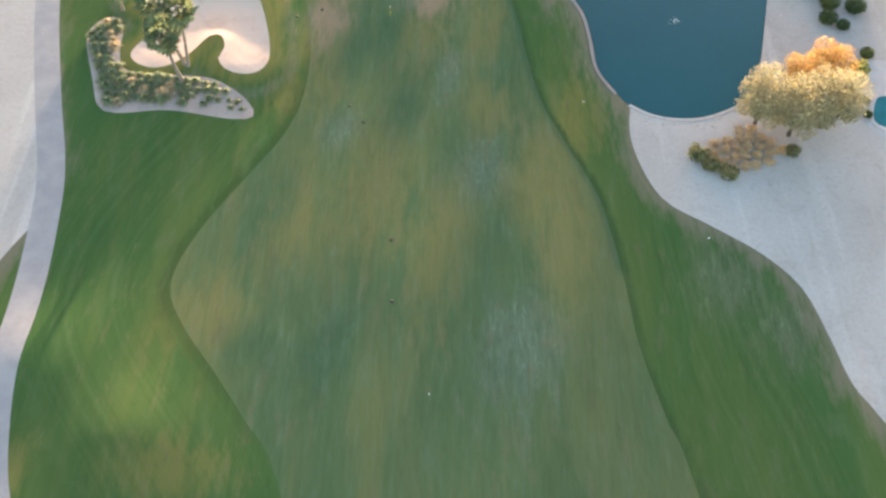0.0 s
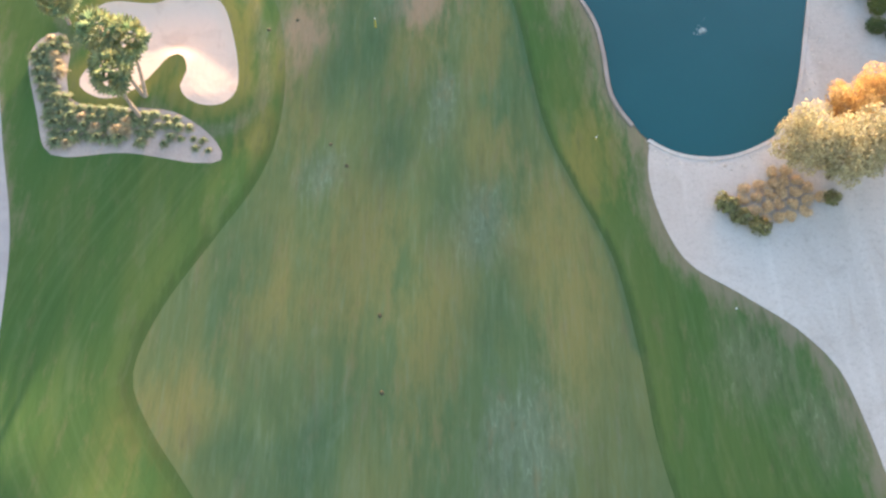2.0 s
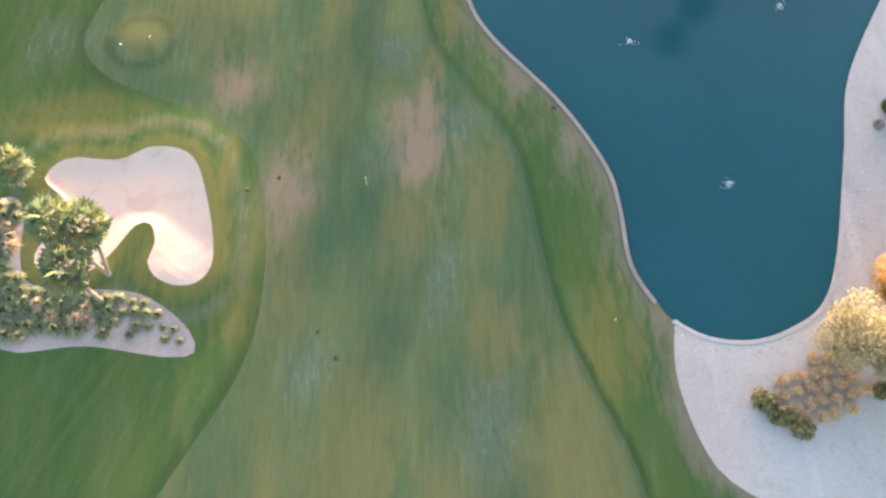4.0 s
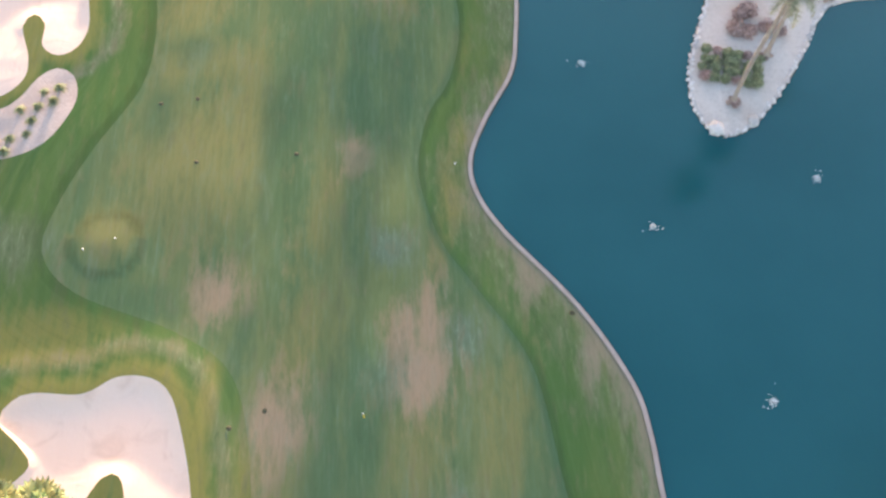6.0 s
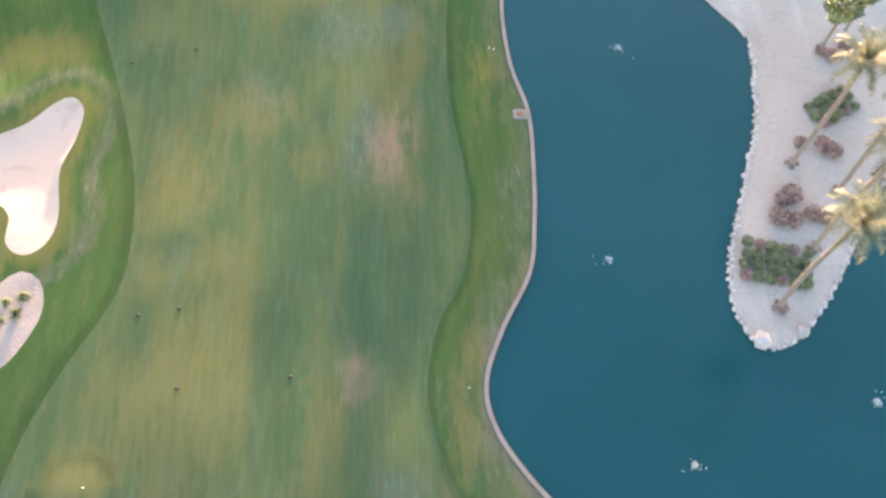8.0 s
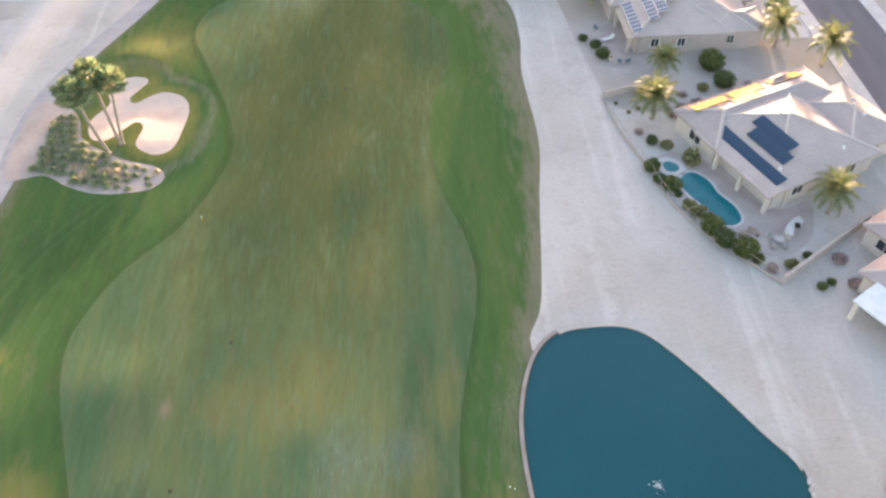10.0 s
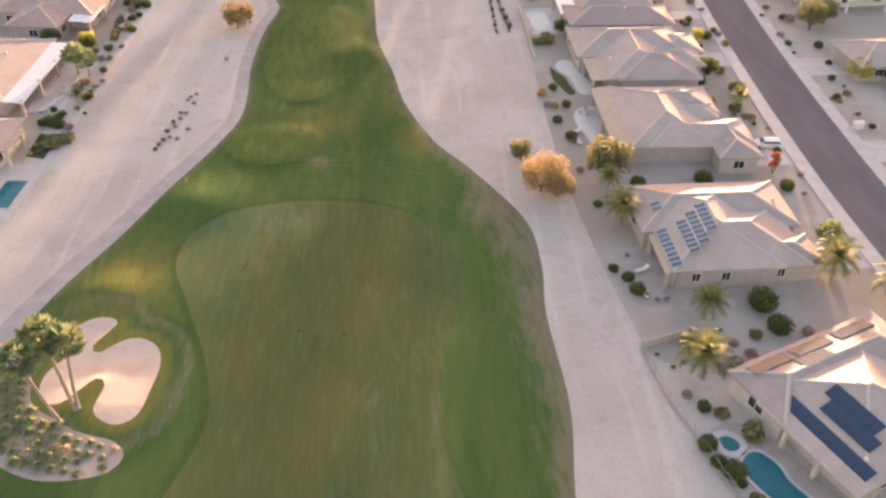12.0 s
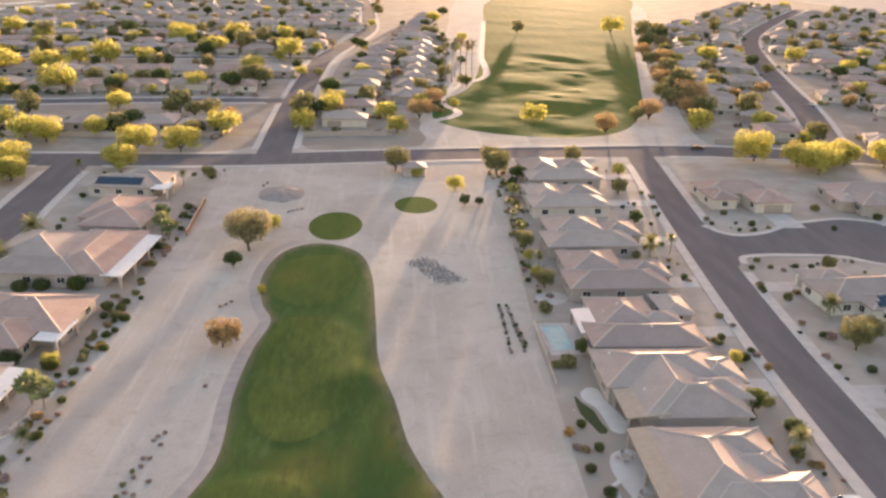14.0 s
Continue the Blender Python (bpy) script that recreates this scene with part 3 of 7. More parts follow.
YARDS = [
    curve([(36, 182), (25.5, 183), (23.3, 190), (20.6, 215), (20.2, 240), (20.8, 277), (21.7, 301), (22.4, 320), (23.5, 341), (25, 365), (30, 396), (66, 400), (150, 396), (230, 380), (230, 230), (120, 186), (64, 180)], 6),
    curve([(-57.5, 212), (-57, 245), (-56, 275), (-55, 300), (-53.4, 327), (-54.4, 355), (-58, 387), (-95, 389), (-200, 384), (-200, 300), (-200, 204), (-140, 204), (-70, 206), (-57, 207)], 6),
    curve([(-400, 400), (-200, 404), (-56, 410), (-53, 480), (-55, 600), (-50, 660), (-38, 760), (-38, 900), (-60, 1240), (-400, 1240)], 15),
    curve([(-33, 412), (4, 420), (2, 500), (14, 600), (26, 720), (40, 900), (60, 1240), (-30, 1240), (-18, 800), (-34, 640), (-36, 480)], 12),
    curve([(104, 424), (150, 420), (300, 400), (470, 420), (470, 1240), (300, 1240), (230, 960), (186, 790), (154, 660), (126, 545)], 15),
]
HOLE_FAIRWAY = curve([(42, 480), (60, 470), (72, 490), (80, 540), (70, 560), (48, 540)], 4)
HOLE_PATH = curve([(8, 430), (6, 452), (20, 475), (14, 500), (24, 540), (40, 570), (44, 640), (52, 720), (66, 860)], 5, False)
STREETS = [(STREET, 8.8), (CROSS, 14.5), (WEST, 10.5), (NORTH, 11.0), (CLOSE, 10.0), (CLOSE_TWO, 9.0), (CLOSE_THREE, 9.0), (FAR, 11.5)]
MOUNDS = [(-28, 90.1, 3.2, 0.1), (-42, 124, 6, 0.8), (-39, 196, 6, 0.9), (-31, 215, 8, 0.7), (-34, 31, 9, 0.6), (-25, 24, 8, 0.7), (-6, 92, 6, 0.25), (2, 236, 8, 0.7), (-8, 262, 8, 0.6), (-46, 140, 9, 0.8), (-30, 143, 7, 0.3), (60, 500, 9, 0.5), (78, 530, 7, 0.4), (52, 545, 7, 0.4), (88, 580, 8, 0.4), (70, 620, 9, 0.4), (60, 470, 6, 0.3), (66, 515, 6, 0.5), (58, 525, 5, 0.4), (84, 505, 6, 0.4)]


def lift(pts):
    """Height of the ground: gentle turf waves, mounds, bunker bowls with raised lips, the lake's banks."""
    x, y = pts.T
    z = np.array([noise.noise(Vector((a * 0.05, b * 0.032, 0.3))) * 0.45 + noise.noise(Vector((a * 0.13, b * 0.085, 4.1))) * 0.13 for a, b in pts])
    turf = inside(ROUGH, pts) | inside(HOLE, pts)
    soft = np.where(turf, np.clip(gap(ROUGH, pts) / 6, 0.0, 1), 0)
    z *= np.where(inside(HOLE, pts), np.where(y < 660, 1.7 * np.clip(gap(HOLE, pts) / 8, 0, 1), 0.35), soft) + np.where(turf, 0.0, 0.12 * np.clip((400 - y) / 100, 0, 1) * (x > -50) * (x < 19))
    for mx, my, r, h in MOUNDS:
        z += h * np.exp(-((x - mx) ** 2 + (y - my) ** 2) / (0.6 * r) ** 2) * np.where(turf, np.where(y > 420, 1.0, np.clip(gap(ROUGH, pts) / 2, 0, 1)), 0.25)
    for tee in GREENS:
        close = (np.abs(x - tee[:, 0].mean()) < 30) & (np.abs(y - tee[:, 1].mean()) < 40)
        q = pts[close]
        rise = np.clip((np.where(inside(tee, q), 1, -1) * gap(tee, q) + 1.0) / 1.6, 0, 1)
        z[close] += 0.09 * rise * rise * (3 - 2 * rise)
    for b in BUNKERS:
        close = (np.abs(x - b[:, 0].mean()) < 25) & (np.abs(y - b[:, 1].mean()) < 25)
        q = pts[close]
        d, within = gap(b, q), inside(b, q)
        keep = np.clip(d / 4, 0, 1)
        z[close] = np.where(within, 0.2 - 0.15 * (1 - np.exp(-d / 0.5)) - 0.12 * (1 - np.exp(-d / 2.0)) + np.clip(0.055 * (b[:, 1].mean() - q[:, 1]), -0.3, 0.3) * (1 - np.exp(-d / 0.8)), z[close] * keep + 0.2 * np.exp(-((d / 2.4) ** 2)) + 0.04 * np.exp(-(((d - 2.6) / 0.8) ** 2)))
    close = (x > -10) & (x < 70) & (y > 45) & (y < 165)
    q = pts[close]
    d, within = gap(LAKE, q), inside(LAKE, q)
    z[close] = np.where(within, -0.12 - np.minimum(d * 0.6, 1.6), z[close] * np.clip(d / 5, 0, 1) - 0.12 * np.exp(-d / 0.8))
    return z


# golden patches: dormant turf, and streaks of low sun painted into its colour
SUN_GOLD = [(-21.4, 21.4, 4.5, 2.6), (-33.6, 21.4, 1.5, 3.0), (5.1, 73.1, 2.3, 7.1), (-1.9, 72.3, 2.9, 6.2), (-12.0, 65.7, 2.2, 8.0), (-16.3, 62.2, 2.2, 4.1), (13.9, 59.3, 3.2, 6.7), (4.3, 60.5, 3.2, 4.7), (-6.0, 50.5, 4.0, 9.2), (0.2, 42.8, 2.9, 10.1), (-20.0, 35.6, 4.6, 4.4), (-13.8, 42.7, 2.9, 6.6), (9.7, 50.7, 4.1, 7.9), (12.2, 43.0, 2.4, 8.3), (-9.9, 91.8, 1.6, 8.0), (-11.2, 80.8, 1.8, 6.5), (0.2, 88.1, 1.0, 4.1), (5.3, 74.3, 1.3, 5.5), (-21.5, 98.2, 6.8, 10.0), (-27.7, 91.2, 3.0, 3.6), (-17.1, 101.3, 3.2, 10.3), (-1.7, 71.7, 1.8, 3.8)]
SUN_GOLD += [(-14.6, 70.3, 2.0, 5.6), (1.9, 95.1, 1.3, 5.7), (7.2, 104.6, 1.1, 4.2), (-32.0, 82.5, 7.1, 2.1), (-18.6, 75.1, 1.1, 5.0), (-12.8, 142.0, 4.6, 7.0), (0.9, 140.8, 1.8, 4.6), (-1.7, 131.0, 1.5, 7.7), (-3.4, 124.0, 1.1, 3.8), (-22.7, 117.2, 3.9, 7.0), (-19.1, 109.1, 4.2, 3.1), (-24.0, 108.4, 2.3, 4.1), (-16.9, 125.1, 4.6, 3.1), (-19.1, 141.5, 2.8, 4.6), (-10.5, 119.5, 1.7, 3.5), (-1.5, 118.6, 0.9, 4.7), (5.2, 128.7, 1.2, 4.0), (3.0, 110.3, 0.7, 3.1), (-37.6, 132.3, 5.9, 2.7), (-42.4, 146.1, 2.3, 2.0), (2.7, 99.8, 0.7, 2.7), (-8, 196, 5, 16)]
SUN_GOLD += [(-12, 176, 4, 14), (-6, 160, 3, 12), (-34.5, 200, 5.5, 8), (-16.3, 236, 5, 6), (-0.4, 231, 3.5, 6), (-4.2, 246, 2.6, 8), (-19.8, 185, 4, 8), (-9.9, 179, 2, 8), (-25.2, 303, 4, 5), (-9.4, 306, 1.5, 6), (-14.3, 234, 1.5, 5), (-7, 264, 1.6, 7), (-38, 193.5, 5, 2), (-33, 80.5, 9, 1.5)]
DRY = [(-1.4, 77.3, 2.4, 4.0), (-12.9, 73.6, 2.3, 4.7), (-1.0, 80.5, 1.7, 5.9), (-2.7, 81.6, 1.9, 3.2), (-18.4, 85.3, 2.9, 2.8), (-6.9, 98.1, 1.8, 1.9), (-12.5, 73.5, 2.3, 2.4), (8.0, 86.4, 1.2, 2.8), (13.2, 79.1, 1.4, 3.1), (-4.0, 120.4, 1.8, 4.2), (-7.4, 98.4, 1.3, 2.6), (-24.4, 140.9, 0.8, 0.9), (9.4, 213, 4, 5), (11, 207, 2.5, 5), (-15, 225, 2, 2)]
PALE = [(-10.3, 57.7, 2.1, 3.2), (4.2, 52.4, 3.1, 5.5), (7.5, 33.1, 4.1, 6.3), (26.8, 40.0, 4.3, 4.7), (31.4, 34.7, 2.8, 4.4), (-14.6, 73.6, 1.2, 3.1), (0.5, 63.1, 1.6, 3.4), (-3.8, 88.8, 2.0, 2.3), (2.3, 80.9, 1.9, 2.6), (-14.8, 74.0, 1.4, 1.7), (-36.2, 90.3, 3.5, 3.5), (0.8, 66.2, 1.7, 3.5), (-3.4, 77.5, 2.8, 3.0), (3.7, 89.7, 2.0, 1.7), (-6.5, 121.7, 2.0, 4.9), (7.3, 116.6, 1.5, 5.2), (-15.9, 126.3, 2.6, 3.2), (-8.7, 134.6, 3.3, 4.3), (-3.2, 135.1, 2.8, 2.8), (-18, 210, 6, 3)]
# dark streaks: long shade beside the sun streaks, painted into the turf colour
SHADE_STREAKS = [(-7.6, 71.5, 2.3, 8.5), (-3.8, 59.7, 2.1, 4.7), (1.6, 57.9, 2.1, 8.0), (5.5, 44.5, 2.4, 5.6), (-13.9, 38.6, 2.3, 5.1), (-10.0, 32.0, 2.7, 4.7), (-15.5, 32.9, 2.7, 2.8), (-6.4, 94.7, 1.4, 10.3), (-13.9, 102.5, 1.3, 9.0), (-15.4, 91.4, 1.3, 3.6), (-16.2, 79.9, 1.3, 5.8), (-7.6, 77.7, 1.5, 5.7), (-5.7, 73.7, 1.6, 6.9), (-23.7, 84.4, 3.9, 2.2), (-2.1, 104.2, 2.7, 7.0), (-9.7, 68.3, 2.2, 4.6), (-10.3, 111.9, 2.4, 6.5), (-6.0, 111.7, 2.9, 3.2), (-22.5, 110.8, 2.3, 2.1), (-13.7, 104.1, 2.2, 5.3), (-24.7, 103.2, 1.8, 3.8), (-2.3, 108.5, 2.8, 4.1)]
SHADE_STREAKS += [(-7.4, 104.8, 2.3, 4.9), (-12.0, 135.5, 2.2, 2.8), (-27.2, 130.0, 3.7, 4.0), (-10.1, 123.1, 1.0, 5.0)]


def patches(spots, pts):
    """Soft-edged patches of turf colour, from 0 to 1."""
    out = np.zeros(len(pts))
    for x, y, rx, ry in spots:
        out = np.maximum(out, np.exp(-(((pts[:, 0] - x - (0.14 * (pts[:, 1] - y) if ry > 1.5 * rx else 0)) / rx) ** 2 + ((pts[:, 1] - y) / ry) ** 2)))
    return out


GROUND = []


def build_ground():
    """One sheet of turf, gravel, sand, paving and road, cut along all the outlines so that the pieces meet without a step or gap."""
    kinds = [("bunker", "sand", BUNKERS), ("pebble_bed", "pebbles", BEDS), ("cart_path", "path", [PATH]), ("tee", "green", TEES + GREENS), ("lake_bed", "lakebed", [LAKE]), ("fairway", "fairway", [FAIRWAY]), ("rough", "rough", [ROUGH]),
             ("road", "asphalt", [band(c, w) for c, w in STREETS] + [COURT_AREA]), ("far_path", "pave", [band(HOLE_PATH, 3.5)]), ("far_fairway", "green", [HOLE_FAIRWAY]), ("far_rough", "rough", [HOLE]), ("yard_gravel", "yard", YARDS[:2]), ("far_gravel", "brown_yard", YARDS[2:])]
    outlines = [p for _, _, ps in kinds for p in ps]
    near = np.stack(np.meshgrid(np.arange(-66, 64, 1.6), np.arange(4, 332, 1.6)), -1).reshape(-1, 2)
    near = near + np.random.uniform(-0.35, 0.35, near.shape)
    far = np.stack(np.meshgrid(np.arange(-420, 480, 9.0), np.arange(-40, 1250, 9.0)), -1).reshape(-1, 2)
    far = far[~((far[:, 0] > -70) & (far[:, 0] < 67) & (far[:, 1] > 0) & (far[:, 1] < 336))]
    fine = np.concatenate([np.stack(np.meshgrid(np.arange(b[:, 0].min() - 4, b[:, 0].max() + 4, 0.6), np.arange(b[:, 1].min() - 4, b[:, 1].max() + 4, 0.6)), -1).reshape(-1, 2) for b in BUNKERS])
    rim = np.array([(s * 2600.0, t) for s in (-1, 1) for t in (-1500.0, 0.0, 1500.0, 4200.0)] + [(s, t) for s in (-1200.0, 0.0, 1200.0) for t in (-1500.0, 4200.0)] + [(s * 900.0, t) for s in (-1, 1) for t in range(-200, 1900, 300)] + [(s, 1800.0) for s in range(-800, 900, 200)])
    hole = np.stack(np.meshgrid(np.arange(0, 134, 3.0), np.arange(430, 640, 3.0)), -1).reshape(-1, 2)
    far = np.concatenate([far, hole[inside(HOLE, hole)] + np.random.uniform(-0.6, 0.6, (int(inside(HOLE, hole).sum()), 2))])
    loop_n = np.roll(FAIRWAY, -1, axis=0) - np.roll(FAIRWAY, 1, axis=0)
    loop_n = np.c_[loop_n[:, 1], -loop_n[:, 0]] / np.linalg.norm(loop_n, axis=1)[:, None]
    collar = np.concatenate([FAIRWAY + loop_n * s for s in (-0.8, 0.8)])
    near = near[gap(FAIRWAY, near) > 1.2]
    ring = np.stack(np.meshgrid(np.arange(-33, -23, 0.6), np.arange(85.5, 95, 0.6)), -1).reshape(-1, 2)
    near = np.concatenate([near, ring[gap(FAIRWAY, ring) > 1.2]])
    grid = np.concatenate([near, collar, fine, far, rim])
    clear = np.full(len(grid), True)
    for o in outlines:
        lo, hi = o.min(0) - 2, o.max(0) + 2
        w = np.where(((grid > lo) & (grid < hi)).all(1))[0]
        clear[w] &= gap(o, grid[w]) > 0.35
    grid = grid[clear]
    verts, edges = [tuple(p) for p in grid], []
    for o in outlines:
        base = len(verts)
        verts += [tuple(p) for p in o]
        edges += [(base + i, base + (i + 1) % len(o)) for i in range(len(o))]
    flat, _, faces, *_ = geometry.delaunay_2d_cdt([Vector(v) for v in verts], edges, [], 0, 1e-4)
    flat = np.array([tuple(v) for v in flat])
    z = lift(flat)
    GROUND.append((flat, z))
    tri = np.array([f for f in faces if len(f) == 3])
    mid = flat[tri].mean(1)
    left = np.full(len(tri), True)
    for name, material, polys in kinds + [("ground", "desert", None)]:
        for poly in polys or [None]:
            chosen = left & (inside(poly, mid) if poly is not None else True)
            left &= ~chosen
            used = tri[chosen]
            if not len(used):
                continue
            ids, turned = np.unique(used, return_inverse=True)
            me = mesh_of(name, np.c_[flat[ids], z[ids]], turned.reshape(-1, 3), M[material], True)
            if material in ("rough", "fairway", "green"):
                p = flat[ids]
                dry, gold, pale = patches(DRY, p), patches(SUN_GOLD, p), patches(PALE, p)
                if name == "rough":
                    dry = np.maximum(dry, 0.95 * np.exp(-((gap(ROUGH, p) / (1.6 + 2.4 * np.exp(-(((p[:, 1] - 200) / 22) ** 2)) * (p[:, 0] > 0))) ** 2)))
                    pale = np.maximum(pale, 0.85 * np.exp(-((gap(LAKE, p) / np.where((p[:, 1] > 74) & (p[:, 1] < 98), 5.5, 3.0)) ** 2)))
                    dry = np.maximum(dry, 0.85 * np.clip((116 - p[:, 1]) / 15, 0.25, 1) * np.exp(-((gap(LAKE, p) / 1.3) ** 2)))
                    for b in BUNKERS:
                        d = gap(b, p)
                        dry = np.maximum(dry, 0.3 * np.exp(-(((d - 3.0) / 0.6) ** 2)))
                        pale = np.maximum(pale, 1.0 * np.exp(-(((d - 2.7) / 0.8) ** 2)))
                        # sun catching the bunker lips, painted as golden turf
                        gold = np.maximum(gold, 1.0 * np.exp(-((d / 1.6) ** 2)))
                # collar of longer, darker grass along the fairway
                lush_shade = np.where(name == "rough", np.exp(-((gap(FAIRWAY, p) / np.where(p[:, 0] > -8, 0.6, 1.1)) ** 2)), 0) * np.clip(patches([(14, 45, 14, 45), (-20, 45, 10, 22), (-30, 115, 12, 30), (0, 130, 8, 40), (-28, 180, 14, 40), (-14, 214, 16, 6)], p) * 1.6, 0, 1)
                # broad evening shade over the far turf, painted as a darker green
                lush_shade = np.maximum(lush_shade, np.maximum(1.2 * patches([(-11, 187, 17, 38)], p), 0.6 * np.exp(-(((np.hypot(p[:, 0] + 28, p[:, 1] - 90.1) - 2.9) / 0.5) ** 2))) if name == "fairway" else 0.7 * patches([(-16, 250, 22, 55), (-36, 160, 8, 9)], p))
                # adds a thin shadow line along the fairway's east edge, in the turf colour
                deep = np.maximum(patches(SHADE_STREAKS, p), 1.1 * np.exp(-((gap(FAIRWAY, p) / 0.5) ** 2)) * (p[:, 0] > -4) * (p[:, 1] > 40) * (p[:, 1] < 130))
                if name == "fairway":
                    # mound ring: golden sunward half and dark far half, painted as light and shade
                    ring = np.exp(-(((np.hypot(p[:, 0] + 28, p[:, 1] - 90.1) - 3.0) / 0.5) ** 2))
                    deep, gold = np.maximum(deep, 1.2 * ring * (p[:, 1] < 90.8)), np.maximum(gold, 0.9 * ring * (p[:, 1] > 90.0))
                for key, value in (("dry", dry), ("gold", gold), ("pale", pale), ("lush_shade", lush_shade), ("deep", deep), ("edge", np.minimum(gap(FAIRWAY, p), 13.0))):
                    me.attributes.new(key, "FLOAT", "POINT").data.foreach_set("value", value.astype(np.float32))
            label = dict(bunker="pale sand bunker with a raised grassy lip", pebble_bed="bed of grey-pink pebbles planted with tufts", cart_path="grey concrete cart path beside the fairway", tee="closely mown green turf", lake_bed="dark lake bed under the water",
                         fairway="mown fairway, green with dry tan patches and painted sun streaks", rough="deep green rough grass beside the fairway", road="dark asphalt residential road", far_path="pale concrete path of the far hole", far_fairway="mown turf of the far hole",
                         far_rough="rolling grass of the far hole", far_gravel="brown gravel between the far houses", yard_gravel="tan and brown garden gravel round the houses", ground="pale pinkish desert gravel ground")[name]
            tagged(new(name, me), label, name.replace("_", " "), kind="structure")


build_ground()
water = tagged(new("water", mesh_of("water", np.c_[LAKE, np.full(len(LAKE), -0.2)], [tuple(range(len(LAKE)))], M["lake"])), "calm teal lake water", "water", kind="structure")


def slab(name, line, offset, width, top, bottom, material, label, category):
    """A long slab beside a line: offset to its right, with real edges."""
    n = sideways(line)
    a, b = line + n * (offset - width / 2), line + n * (offset + width / 2)
    k = len(line)
    verts = [(*p, top) for p in a] + [(*p, top) for p in b] + [(*p, bottom) for p in a] + [(*p, bottom) for p in b]
    faces = []
    for i in range(k - 1):
        faces += [(i, i + 1, k + i + 1, k + i), (2 * k + i + 1, 2 * k + i, i, i + 1)[::-1], (k + i, k + i + 1, 3 * k + i + 1, 3 * k + i)]
    faces += [(0, k, 3 * k, 2 * k), (k - 1, 3 * k - 1, 4 * k - 1, 2 * k - 1)]
    return tagged(new(name, mesh_of(name, verts, faces, material)), label, category, kind="structure")


# concrete edge along the lake's grassy shore
start = int(np.argmin(np.hypot(*(LAKE - np.array((12.5, 147.9))).T)))
end = int(np.argmin(np.hypot(*(LAKE - np.array((18.8, 63.0))).T)))
slab("lake_kerb", LAKE[start:end + 1], 0.15, 0.36, 0.03, -0.5, M["kerb"], "narrow tan concrete kerb along the lake shore", "kerb")

for a, b in (((19.8, 61.5), (41.1, 115.0)), ((31.6, 132.2), (12.9, 147.9))):
    i0, i1 = (int(np.argmin(np.hypot(*(LAKE - np.array(e)).T))) for e in (a, b))
    slab("lake_bank", LAKE[i0:i1 + 1], -0.08, 0.36, -0.04, -0.6, M["desert"], "narrow bank of damp brown gravel at the lake's edge", "bank")

# pavements with a kerb step beside the roads, broken where another road comes in
for c, w, axis, parts_of in (
    (STREET, 8.8, 1, [(150, 310, 1), (338, 402, 1), (150, 402, -1)]), (CROSS, 14.5, 0, [(-420, -107, 1), (-92, 65, 1), (82, 460, 1), (-420, -51, -1), (-36, 138, -1), (156, 460, -1)]),
    (NORTH, 11.0, 1, [(410, 1150, 1), (410, 489, -1), (503, 615, -1), (629, 749, -1), (765, 1150, -1)]), (FAR, 11.5, 1, [(419, 1050, 1), (419, 1050, -1)]), (WEST, 10.5, 1, [(200, 384, 1), (200, 384, -1)]),
    (CLOSE, 10.0, 0, [(-420, -54, 1), (-420, -54, -1)]), (CLOSE_TWO, 9.0, 0, [(-420, -54, 1), (-420, -54, -1)]), (CLOSE_THREE, 9.0, 0, [(-420, -36, 1), (-420, -36, -1)])):
    for low, high, s in parts_of:
        seg = c[(c[:, axis] >= low) & (c[:, axis] <= high)]
        if len(seg) > 2:
            slab("pavement", seg, s * (w / 2 + 1.0), 2.2, 0.13, -0.1, M["pave"], "pale concrete pavement with a kerb beside the road", "pavement")
for ends in (((71.2, 311.5), (104, 311.8)), ((124, 328), (71, 337))):
    i0, i1 = (int(np.argmin(np.hypot(*(COURT_AREA - np.array(e)).T))) for e in ends)
    slab("pavement", COURT_AREA[i0:i1 + 1], 0.75, 1.6, 0.13, -0.1, M["pave"], "pale concrete pavement curving into the court", "pavement")

# ---- plants ----


def leaf_cloud(lobes, count, size, rng, shell=0.55, flat=0.0):
    """Many small bent leaves in lumpy clumps: verts and faces."""
    lobes = [(np.array(c, float), np.array(r, float)) for c, r in lobes]
    share = np.array([np.prod(r) ** (2 / 3) for _, r in lobes])
    pick = rng.choice(len(lobes), count, p=share / share.sum())
    way = rng.normal(size=(count, 3))
    way /= np.linalg.norm(way, axis=1)[:, None]
    far = shell + (1.08 - shell) * rng.random(count) ** 0.6
    centre = np.array([lobes[k][0] for k in pick]) + way * far[:, None] * np.array([lobes[k][1] for k in pick])
    up = way + rng.normal(size=(count, 3)) * 0.7
    up[:, 2] += flat
    up /= np.linalg.norm(up, axis=1)[:, None]
    side = np.cross(up, rng.normal(size=(count, 3)))
    side /= np.linalg.norm(side, axis=1)[:, None]
    fore = np.cross(up, side)
    s = (size * rng.uniform(0.6, 1.4, count))[:, None]
    bend = up * s * 0.25
    verts = np.stack([centre - side * s * 0.5, centre - fore * s * 0.55 - bend, centre + side * s * 0.5, centre + fore * s * 0.55 - bend], 1).reshape(-1, 3)
    faces = np.arange(count * 4).reshape(-1, 4)
    tri = np.concatenate([faces[:, [0, 1, 2]], faces[:, [0, 2, 3]]])
    return verts, tri


